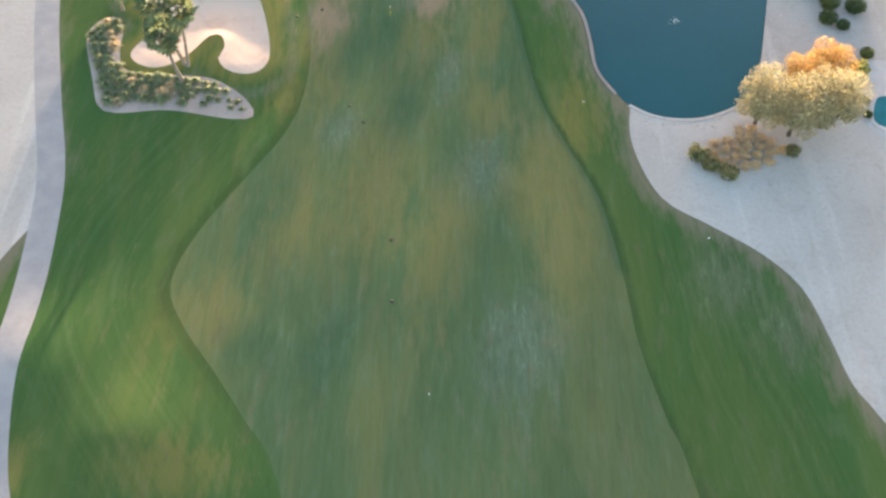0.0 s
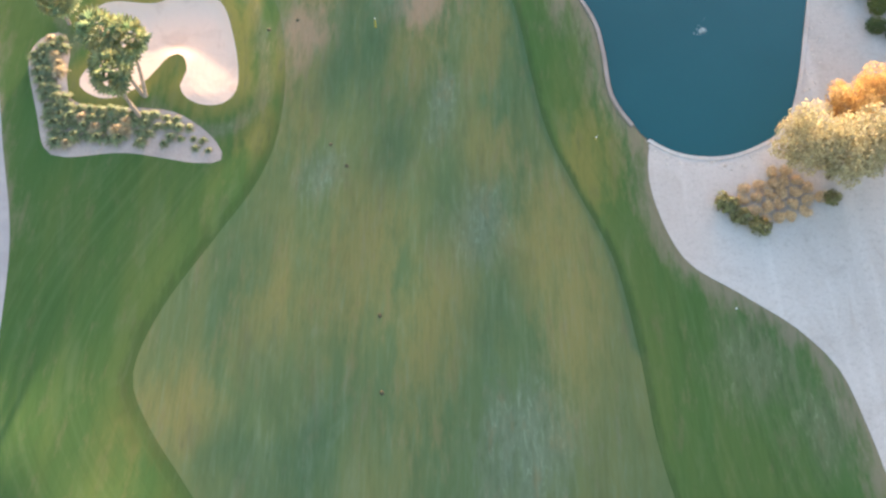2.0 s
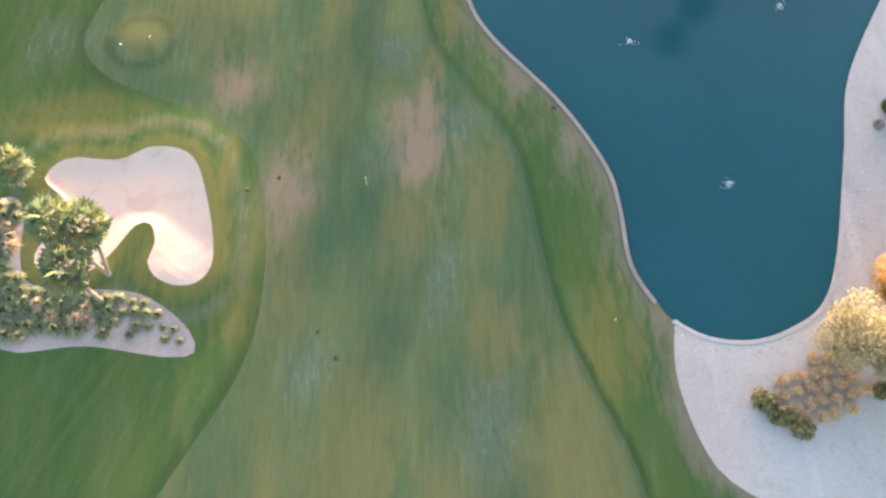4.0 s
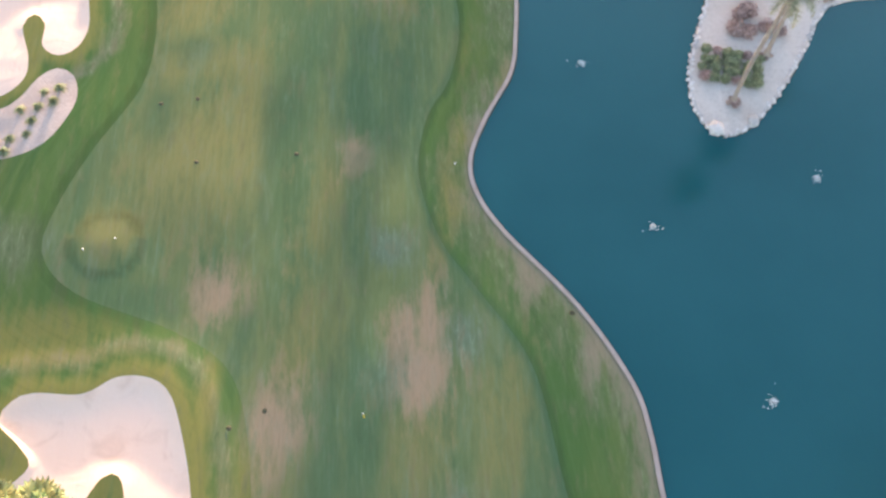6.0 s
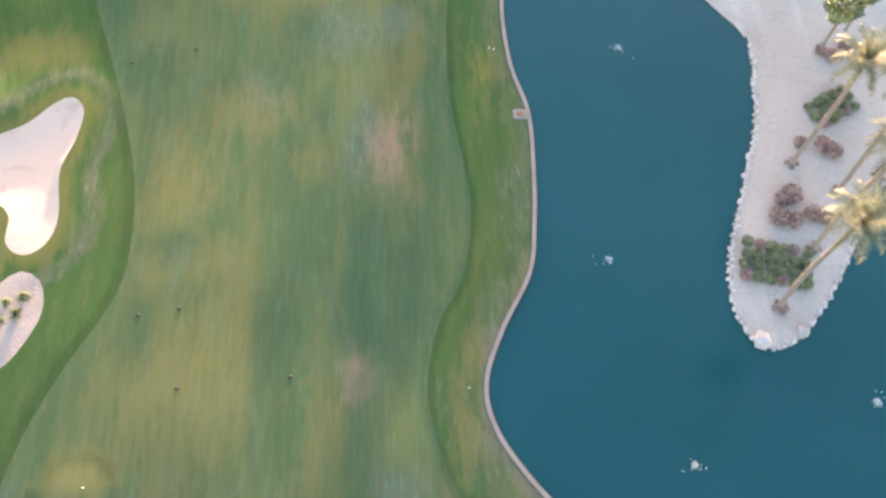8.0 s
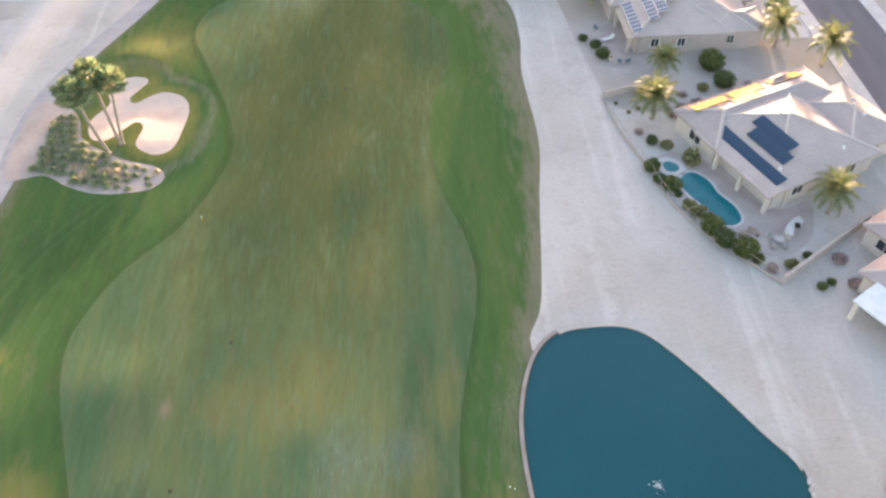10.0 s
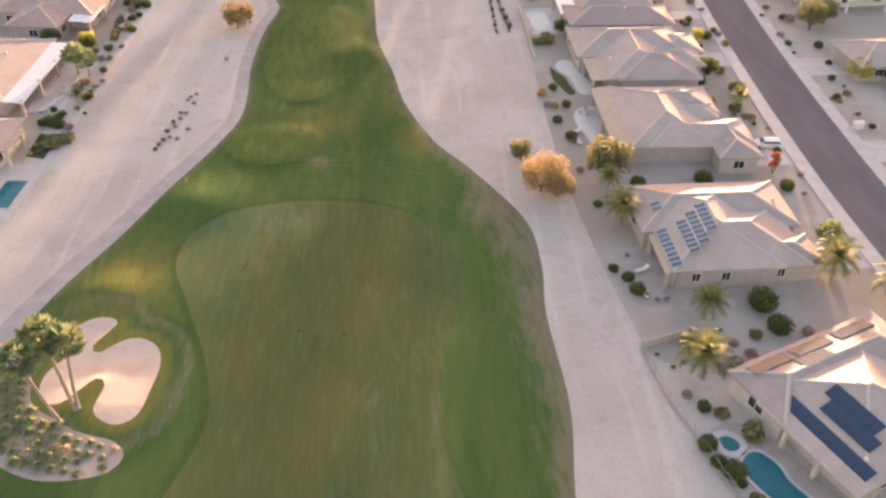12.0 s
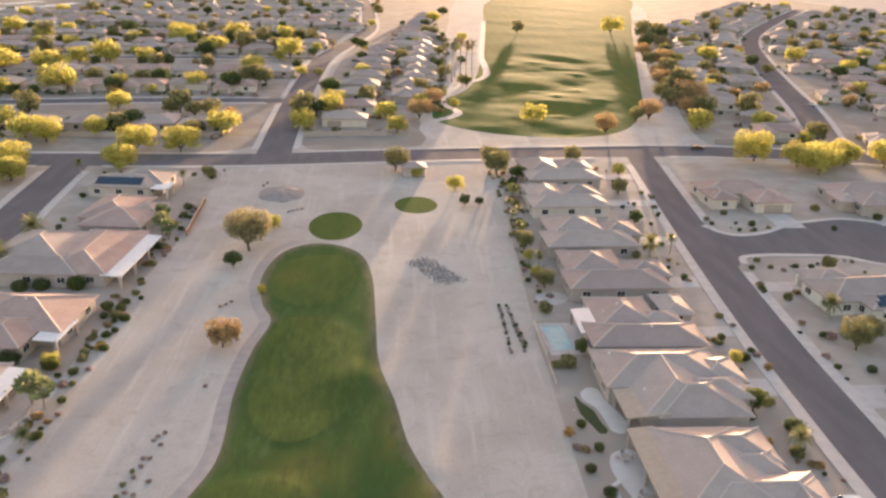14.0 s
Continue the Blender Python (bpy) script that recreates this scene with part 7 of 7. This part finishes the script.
# ---- trees ----
TREE_SPOTS = [
    ("rust", 16.4, 216.4, 0.84), ("rust", 18.6, 215.0, 0.66), ("olive", 14.6, 224.6, 0.55), ("olive", 26.2, 220.0, 1.02), ("date_mid", 25.2, 213.6, 0.7), ("date_low", 25.8, 208.0, 1.0), ("date_low", 28.9, 180.9, 1.1), ("date_low", 32.0, 189.9, 0.85), ("date_low", 49.4, 196.2, 1.15), ("date_low", 54.6, 191.4, 1.15), ("date_low", 45.0, 163.4, 1.05), ("fan_low", 51.2, 202.4, 0.8), ("round", 49.6, 250.6, 0.75),
    ("round", 27.2, 269.4, 0.7), ("round", 46.4, 284.0, 0.7), ("cypress", 50.8, 220.3, 0.9), ("date_low", 51.8, 240.0, 0.7), ("date_low", 52.1, 315.6, 1.0), ("date_mid", 57.1, 317.5, 0.9), ("verde_small", 76.6, 249.6, 0.8), ("olive", 75.8, 270.4, 0.9), ("olive", 79.8, 273.2, 0.85), ("olive", 89.0, 307.6, 1.0), ("date_low", 77.6, 283.6, 0.9),
]
TREE_SPOTS += [
    ("rust_small", -33.4, 271.8, 1.05), ("verde_small", -30.4, 294.8, 0.5), ("mesquite", -36.6, 318.4, 1.12), ("verde_small", -33.4, 333.5, 0.9), ("dark", -38.2, 308.4, 0.65), ("olive", -4.6, 386.0, 1.25), ("verde_small", 1.8, 380.0, 0.8), ("verde_small", 11.8, 366.8, 1.1), ("dark", 13.4, 352.4, 0.55), ("dark", 17.2, 352.6, 0.65), ("olive", 25.2, 382.6, 1.2), ("dark", 28.2, 371.0, 0.9), ("olive", 24.2, 390.0, 1.1),
    ("olive", 49.9, 396.4, 1.0), ("verde_small", 62.0, 384.2, 0.95), ("date_mid", 24.0, 336.5, 0.8), ("date_mid", 24.4, 328.3, 0.75), ("verde_small", 24.6, 313.6, 0.6), ("verde_small", 24.9, 303.8, 0.6), ("date_mid", 24.0, 345.5, 0.8), ("olive", 24.6, 320.0, 0.7),
    ("verde_small", -59.2, 264.9, 0.7), ("fan_low", -57.7, 253.8, 1.0), ("fan_low", -55.6, 252.6, 0.95), ("date_low", -54.5, 243.0, 0.5),
]
TREE_SPOTS += [("olive", 25.6, 298.0, 0.6), ("date_mid", 26.0, 309.0, 0.7), ("olive", 25.8, 325.0, 0.6), ("verde_small", 25.6, 333.0, 0.7), ("date_mid", 26.0, 341.0, 0.75), ("olive", 26.4, 351.0, 0.75), ("date_mid", 27.0, 358.0, 0.8), ("verde_small", 27.4, 364.0, 0.8), ("dark", 30.6, 378.0, 0.8), ("olive", 48.6, 314.0, 0.6), ("round", 54.6, 338.0, 0.7), ("olive", 56.8, 364.0, 0.7), ("verde_small", 52.6, 266.0, 0.6)]
TREE_SPOTS += [
    ("fan_low", -60.0, 336.9, 0.9), ("fan_low", -55.7, 325.2, 0.95), ("fan_low", -58.2, 329.4, 1.0), ("date_mid", -62.5, 368.3, 0.85), ("olive", -57.0, 376.0, 0.6), ("date_mid", -93.5, 378.0, 0.9), ("date_low", -84.0, 322.0, 1.25), ("date_low", -84.5, 305.0, 1.25),
    ("verde", -114.5, 385.0, 1.2), ("verde", -110.2, 372.4, 1.1), ("verde", -116.2, 362.0, 1.0), ("olive", -112.0, 350.0, 1.0), ("verde", -85.3, 386.0, 1.0), ("verde", -72.2, 406.5, 1.0), ("verde", -85.8, 405.0, 1.05), ("verde", -104.7, 428.3, 1.0), ("verde", -126.7, 423.0, 1.2), ("verde", -118.0, 418.0, 1.0), ("dark", -95.5, 438.0, 1.3), ("olive", -73.1, 426.0, 1.0),
]
TREE_SPOTS += [
    ("verde", -63.4, 433.0, 1.0), ("verde", -37.4, 441.0, 1.1), ("verde", -30.3, 466.0, 1.0), ("verde", -8.6, 462.0, 1.0), ("verde", -4.4, 438.0, 0.9), ("verde", 110.5, 402.6, 1.15), ("verde", 121.7, 395.8, 1.2), ("verde", 130.0, 396.4, 1.1), ("verde", 137.8, 397.5, 1.1), ("verde", 150.2, 396.0, 1.2), ("verde", 160.0, 394.0, 1.1), ("verde", 171.0, 390.0, 1.1), ("verde", 124.3, 386.6, 1.1), ("verde", 134.2, 452.0, 1.0), ("verde", 107.4, 448.9, 1.2),
    ("verde", 47.9, 459.0, 0.9), ("rust", 94.0, 466.7, 1.2), ("rust", 71.0, 440.2, 0.95), ("olive", 81.6, 766.5, 1.5), ("verde", 152.5, 778.1, 1.6), ("rust", 4.0, 462.0, 1.0), ("rust", 10.0, 490.0, 0.9), ("olive", 88.0, 462.0, 0.9), ("dark", 121.0, 520.0, 1.2), ("olive", 112.0, 500.0, 1.2),
]
for kind, x, y, size in TREE_SPOTS:
    plant(kind, x, y, size * (1.05 if kind == "verde" else 1.0))
for x, y in ((19.1, 549.8), (21.8, 550.0), (26.5, 558.9), (29.3, 559.1), (32.1, 559.4), (24.0, 566.0)):
    plant("date", x, y, 1.1, group="palms by the far path")
for x, y, kind, s in ((9.0, 478.8, "rust", 2.6), (12.0, 477.0, "rust", 2.2), (8.5, 497.0, "brown", 1.8), (13.5, 484.0, "dark", 1.3), (15.5, 496.0, "brown", 1.0)):
    shrub(kind, x, y, s, "shrubs by the far path")
plant("olive", 6.0, 512.0, 1.0)
wood_rng = np.random.default_rng(12)
for x, y, _ in FAR_SPOTS:
    for _ in range(2 if y < 720 else 1):
        kind = str(wood_rng.choice(["verde", "verde_small", "olive", "dark", "round", "olive", "dark", "rust_small"]))
        plant(kind, x + wood_rng.uniform(-6, 24), y + wood_rng.choice((-9.0, 15.0, 17.0)) + wood_rng.uniform(-3, 3), wood_rng.uniform(0.7, 1.15), group="far garden trees")

for _ in range(70):
    x, y = wood_rng.uniform(-260, -62), wood_rng.uniform(430, 720)
    plant(str(wood_rng.choice(["dark", "verde", "verde", "olive"])), x, y, wood_rng.uniform(0.9, 1.5), group="far garden trees")
for _ in range(40):
    y = wood_rng.uniform(470, 820)
    plant(str(wood_rng.choice(["olive", "dark", "rust", "olive"])), float(np.interp(y, (433, 545, 690, 790), (96, 118, 150, 178))) + wood_rng.uniform(0, 16), y, wood_rng.uniform(0.8, 1.4), group="far garden trees")


def far_shrubs():
    """Hedges and bushes round the houses beyond the crossroads, too many to count."""
    rng = np.random.default_rng(31)
    for material, words in (("leaf_dark", "dark green"), ("leaf_olive", "olive"), ("leaf_brown", "dry brown")):
        forms = [leaf_cloud([((0, 0, 0.5), (0.9, 0.9, 0.6))], 30, 0.55, rng, 0.5) for _ in range(5)]
        verts, faces, base = [], [], 0
        for x, y, turn in FAR_SPOTS:
            if y > 820:
                continue
            for _ in range(5):
                c, d = math.cos(radians(turn)), math.sin(radians(turn))
                u, v = rng.uniform(-4, 22), rng.choice((-9.0, -7.0, 15.5, 17.5)) + rng.uniform(-1.5, 1.5)
                vs, fs = forms[int(rng.integers(5))]
                k = rng.uniform(0.7, 1.7)
                verts.append(vs * k + np.array((x + u * c - v * d, y + u * d + v * c, 0)))
                faces.append(fs + base)
                base += len(vs)
        tagged(new("far_shrubs", mesh_of("far_shrubs", np.concatenate(verts), np.concatenate(faces), M[material])), words + " bushes between the far houses", "shrubs", kind="stuff")


far_shrubs()

# ---- small things ----


def car(x, y, turn, paint, label):
    """A compact car: a shaped body with glasshouse, four wheels, lamps."""
    ob = thing("car", pose(x, y, 0, 0, 0, turn), label, "car", "parked cars")
    side = [(-2.2, 0.35), (-2.25, 0.8), (-2.1, 1.0), (-1.75, 1.42), (-0.4, 1.5), (0.55, 1.4), (1.15, 0.98), (2.05, 0.82), (2.25, 0.6), (2.2, 0.32)]
    verts = [(px, s * (0.88 if pz < 1.1 else 0.66), pz) for s in (-1, 1) for px, pz in side]
    n = len(side)
    faces = [tuple(range(n)), tuple(range(n, 2 * n))[::-1]] + [(i, n + i, n + (i + 1) % n, (i + 1) % n) for i in range(n)]
    bm = bmesh.new()
    bm.from_mesh(mesh_of("body", verts, faces, M[paint]))
    bmesh.ops.recalc_face_normals(bm, faces=bm.faces)
    bmesh.ops.bevel(bm, geom=list(bm.edges), offset=0.06, segments=1, affect="EDGES")
    part("body", bm, M[paint], ob)
    for name, pts in (("windscreen", [(0.6, 1.37), (1.1, 1.03)]), ("rear_window", [(-1.72, 1.4), (-2.02, 1.08)])):
        (ax, az), (bx, bz) = pts
        w = 0.6
        d = 0.03 if name == "windscreen" else -0.03
        part(name, mesh_of(name, [(ax + d, -w, az + 0.03), (ax + d, w, az + 0.03), (bx + d, w * 1.2, bz + 0.03), (bx + d, -w * 1.2, bz + 0.03)], [(0, 3, 2, 1)], M["dark_glass"]), None, ob)
    for s in (-1, 1):
        part("side_window", mesh_of("side_window", [(-1.6, s * 0.72, 1.36), (0.5, s * 0.72, 1.36), (0.95, s * 0.86, 1.04), (-1.85, s * 0.86, 1.04)], [(0, 1, 2, 3)], M["dark_glass"]), None, ob)
        part("headlight", boxed(2.12, s * 0.62 - 0.18, 0.6, 2.26, s * 0.62 + 0.18, 0.76, bevel=0.03), M["white"], ob)
        for wx in (-1.38, 1.38):
            wheel = part("wheel", mesh_of("wheel", *tube([(wx, s * 0.7, 0.33), (wx, s * 0.93, 0.33)], [0.33, 0.33], 14), M["rubber"]), None, ob)
            part("rim", mesh_of("rim", *tube([(wx, s * 0.9, 0.33), (wx, s * 0.95, 0.33)], [0.2, 0.18], 10), M["alloy"]), None, wheel)


car(52.4, 227.6, 176, "paint_white", "white compact car parked on a driveway")
car(176.0, 500.0, 105, "paint_white", "white car parked at the kerb of a far street")
car(97.0, 417.6, 3, "paint_dark", "dark car on the cross street")

for x, y, tall in ((-6.0, 74.4, 1.2), (-24.6, 164.8, 0.5), (-32.8, 219.0, 0.7), (14.9, 61.5, 0.4)):
    ob = thing("marker_post", pose(x, y, height_at(x, y)), "thin yellow-white marker post in the grass", "marker")
    part("post", mesh_of("post", *tube([(0, 0, -0.1), (0, 0, tall)], [0.05, 0.045], 8), M["yellow"]), None, ob)
    part("cap", mesh_of("cap", *tube([(0, 0, tall), (0, 0, tall + 0.12)], [0.07, 0.05], 8), M["white"]), None, ob)
for x, y in ((-29.9, 89.6), (-27.3, 90.6), (-0.5, 28.4), (25.6, 44.8), (6.0, 131.6), (6.4, 131.4), (2.1, 97.3), (-40.2, 219.6), (-39.7, 220.0), (-32.6, 247.8), (22.4, 251.0)):
    ob = new("tee_marker", MADE.get("ball") or MADE.setdefault("ball", mesh_of("tee_marker", *tube([(0, 0, 0), (0, 0, 0.09), (0, 0, 0.18), (0, 0, 0.22)], [0.055, 0.08, 0.06, 0.02], 8), M["white"])))
    ob.matrix_world = pose(x, y, height_at(x, y) - 0.01)
    tagged(ob, "small white marker lying on the turf", "marker", "markers on the turf")
for x, y in ((-4.4, 43.8), (-4.0, 37.2), (-9.6, 60.7), (-8.0, 58.4), (-16.5, 73.9), (-13.8, 75.2), (-21.1, 98.1), (-24.9, 104.5), (-21.6, 105.0), (-22.6, 132.5), (-19.4, 148.0), (-28.6, 131.0), (-12.2, 98.8), (11.2, 82.6), (-14.6, 189.0), (-9.6, 188.4), (-22.0, 201.0)):
    sink = oval(0, 0, 0.19, 0.23, 12)
    ob = new("divot", mesh_of("divot", [(*p, 0.0) for p in sink] + [(*(p * 0.6), 0.025) for p in sink], [(i, (i + 1) % 12, 12 + (i + 1) % 12, 12 + i) for i in range(12)] + [tuple(range(12, 24))], M["soil"]))
    ob.matrix_world = pose(x, y, height_at(x, y) + 0.012, 0, 0, x * 40)
    tagged(ob, "dark patch of bare soil in the turf", "divot", "divots in the fairway")
shed = thing("pump_house", pose(0.6, 383.0, 0, 0, 0, 3), "small tan pump house with a hip roof beside trees", "shed")
part("wall", boxed(-3.2, -2.6, -0.2, 3.2, 2.6, 2.6), M["stucco"], shed)
v, f, r = hip_roof((-3.7, -3.1, 3.7, 3.1, 2.7))
part("roof", mesh_of("roof", v, f, M["tile_pink"]), None, shed)
part("door", boxed(-0.6, -2.68, 0, 0.6, -2.55, 2.05), M["wood"], shed)
pile = thing("stone_pile", pose(3.8, 307.0, 0, 0, 0, -62), "low patch of grey crushed stone on gravel", "stone pile")
stone_rng = np.random.default_rng(0)
pieces = []
for _ in range(900):
    a, b = stone_rng.uniform(-1, 1) * 7.0 + stone_rng.normal(0, 0.8), stone_rng.uniform(-1, 1) * 2.6 + stone_rng.normal(0, 0.5)
    size = stone_rng.uniform(0.08, 0.22)
    pieces.append(tube([(a, b, -0.05), (a, b, size * 0.5), (a + 0.05, b, size * 0.8)], [size, size * 0.9, size * 0.4], 5))
tagged(part("stone_layer", mesh_of("stone_layer", *joined(pieces), M["crushed"]), None, pile), kind="stuff")


def heap(x, y, rx, ry, tall):
    """A tipped heap of gravel with an uneven flat top."""
    rings, sides = 9, 40
    verts = [(0, 0, tall)]
    for i in range(1, rings + 1):
        r = i / rings
        for k in range(sides):
            a = 2 * math.pi * k / sides
            wob = 1 + 0.16 * noise.noise(Vector((2 * math.cos(a), 2 * math.sin(a), 7.0)))
            px, py = rx * r * wob * math.cos(a), ry * r * wob * math.sin(a)
            rise = min(1.0, 1.45 * (1 - r)) * tall * (1 + 0.25 * noise.noise(Vector((px * 0.5, py * 0.5, 2.0))))
            verts.append((px, py, rise if i < rings else -0.15))
    faces = [(0, 1 + k, 1 + (k + 1) % sides) for k in range(sides)]
    for i in range(rings - 1):
        faces += [(1 + i * sides + k, 1 + (i + 1) * sides + k, 1 + (i + 1) * sides + (k + 1) % sides, 1 + i * sides + (k + 1) % sides) for k in range(sides)]
    ob = tagged(new("gravel_heap", mesh_of("gravel_heap", verts, faces, M["crushed"], True)), "flat-topped heap of grey-brown gravel on bare ground", "gravel heap")
    ob.matrix_world = pose(x, y, 0)


heap(-35.0, 362.0, 6.4, 8.0, 1.2)


def patio_chair(x, y, turn, cloth, label):
    ch = thing("patio_chair", pose(x, y, 0.03, 0, 0, turn), label, "chair", "patio furniture")
    part("seat", boxed(-0.27, -0.27, 0.38, 0.27, 0.27, 0.46, bevel=0.02), M[cloth], ch)
    part("backrest", boxed(0.2, -0.27, 0.46, 0.27, 0.27, 0.92, bevel=0.02), M[cloth], ch)
    for sx, sy in ((-0.2, -0.2), (-0.2, 0.2), (0.2, -0.2), (0.2, 0.2)):
        part("leg", boxed(sx - 0.02, sy - 0.02, 0, sx + 0.02, sy + 0.02, 0.4), M["alloy"], ch)


for x, y, turn in ((37.9, 158.9, 10), (26.8, 238.2, 60), (27.4, 229.4, 80), (-57.4, 246.0, 0)):
    ob = thing("patio_table", pose(x, y, 0.03, 0, 0, turn), "round patio table with chairs on paving", "table", "patio furniture")
    part("tabletop", mesh_of("tabletop", *tube([(0, 0, 0.7), (0, 0, 0.75)], [0.55, 0.55], 14), M["patio_grey"]), None, ob)
    part("leg", mesh_of("leg", *tube([(0, 0, 0), (0, 0, 0.72)], [0.07, 0.05], 8), M["alloy"]), None, ob)
    for k in range(4):
        a = radians(90 * k + 30)
        cx, cy = x + 0.95 * math.cos(a + radians(turn)), y + 0.95 * math.sin(a + radians(turn))
        patio_chair(cx, cy, math.degrees(a) + turn, "patio_grey", "pale patio chair beside a round table")
for x, y, turn in ((27.1, 192.9, 250), (28.2, 193.0, 290), (25.4, 201.3, 200)):
    patio_chair(x, y, turn, "teal_cloth", "low garden chair with dusty teal cushions on a patio")


def urn(x, y):
    ob = thing("garden_urn", pose(x, y, 0.02), "round pale clay urn at a patio's edge", "urn")
    part("bowl", mesh_of("bowl", *tube([(0, 0, 0), (0, 0, 0.08), (0, 0, 0.4), (0, 0, 0.62), (0, 0, 0.68)], [0.16, 0.2, 0.4, 0.34, 0.38], 14), M["stucco_light"], True), None, ob)
    part("soil", mesh_of("soil", *tube([(0, 0, 0.66), (0, 0, 0.69)], [0.28, 0.27], 12), M["wood"]), None, ob, "dark soil")


urn(26.1, 193.6)


def grill_counter(line, grill):
    """A curved masonry counter with a slab top and a built-in grill."""
    line = curve(line, 0.3, False)
    ob = thing("grill_counter", Matrix(), "curved pale masonry counter with a dark grill on a patio", "counter")
    for name, width, low, high, material in (("base", 0.7, -0.05, 0.86, "stucco_light"), ("worktop", 0.9, 0.86, 0.93, "pave")):
        ring = band(line, width)
        n = len(ring)
        verts = [(*p, low) for p in ring] + [(*p, high) for p in ring]
        faces = [tuple(range(n)), tuple(range(2 * n - 1, n - 1, -1))] + [(i, n + i, n + (i + 1) % n, (i + 1) % n) for i in range(n)]
        bm = bmesh.new()
        bm.from_mesh(mesh_of(name, verts, faces, M[material]))
        bmesh.ops.recalc_face_normals(bm, faces=bm.faces)
        part(name, bm, M[material], ob)
    hood = part("grill", boxed(-0.4, -0.28, 0.93, 0.4, 0.28, 1.22, bevel=0.1), M["rubber"], ob, "black grill hood")
    hood.matrix_local = pose(grill[0], grill[1], 0, 0, 0, 70)
    part("handle", boxed(-0.3, -0.34, 1.1, 0.3, -0.29, 1.14), M["alloy"], hood)


grill_counter([(41.25, 161.7), (40.23, 161.15), (39.47, 160.25), (39.04, 159.36)], (40.34, 160.5))
rock_rng = np.random.default_rng(77)
for _ in range(11):
    pebble(35.66 + rock_rng.normal(0, 0.9), 160.52 + rock_rng.normal(0, 0.7), 0.1, rock_rng.uniform(0.25, 0.5), "boulder", "rock", "brown rock heaped beside the patio", rock_rng, "rocks by the pool")


def utility_box(x, y):
    ob = thing("utility_box", pose(x, y, 0, 0, 0, 12), "pale metal utility cabinet on gravel by the street", "cabinet")
    part("pad", boxed(-0.95, -0.55, -0.1, 0.95, 0.55, 0.08), M["pave"], ob)
    part("cabinet", boxed(-0.8, -0.42, 0.08, 0.8, 0.42, 1.15, bevel=0.04), M["frame_white"], ob)
    part("lid", boxed(-0.84, -0.46, 1.15, 0.84, 0.46, 1.22, bevel=0.02), M["frame_white"], ob)


def lamp_post(x, y, turn=0):
    ob = thing("street_lamp", pose(x, y, 0, 0, 0, turn), "thin grey street lamp with a short arm", "street lamp")
    part("pole", mesh_of("pole", *tube([(0, 0, -0.2), (0, 0, 0.4), (0, 0, 4.4)], [0.1, 0.07, 0.05], 8), M["alloy"]), None, ob)
    arm = part("arm", mesh_of("arm", *tube([(0, 0, 4.3), (0.3, 0, 4.55), (0.8, 0, 4.6)], [0.04, 0.035, 0.03], 6), M["alloy"]), None, ob)
    part("lamp_head", boxed(0.65, -0.12, 4.52, 1.15, 0.12, 4.62, bevel=0.03), M["patio_grey"], arm)


utility_box(68.96, 232.88)
lamp_post(67.28, 232.54, 180)

# ---- long white shed roofs beyond the estate ----
for x, y, long, turn in ((-307, 857, 46, 68), (-288, 889, 46, 68), (-253, 753, 30, 4), (-330, 830, 46, 68), (-322, 905, 40, 68), (-345, 872, 46, 68)):
    ob = thing("storage_shed", pose(x, y, 0, 0, 0, turn), "long low white shed with a flat metal roof", "shed", "white sheds")
    part("wall", boxed(-long / 2, -4, -0.2, long / 2, 4, 3.2), M["stucco_light"], ob)
    part("roof", boxed(-long / 2 - 0.4, -4.5, 3.2, long / 2 + 0.4, 4.5, 3.5), M["white_roof"], ob)
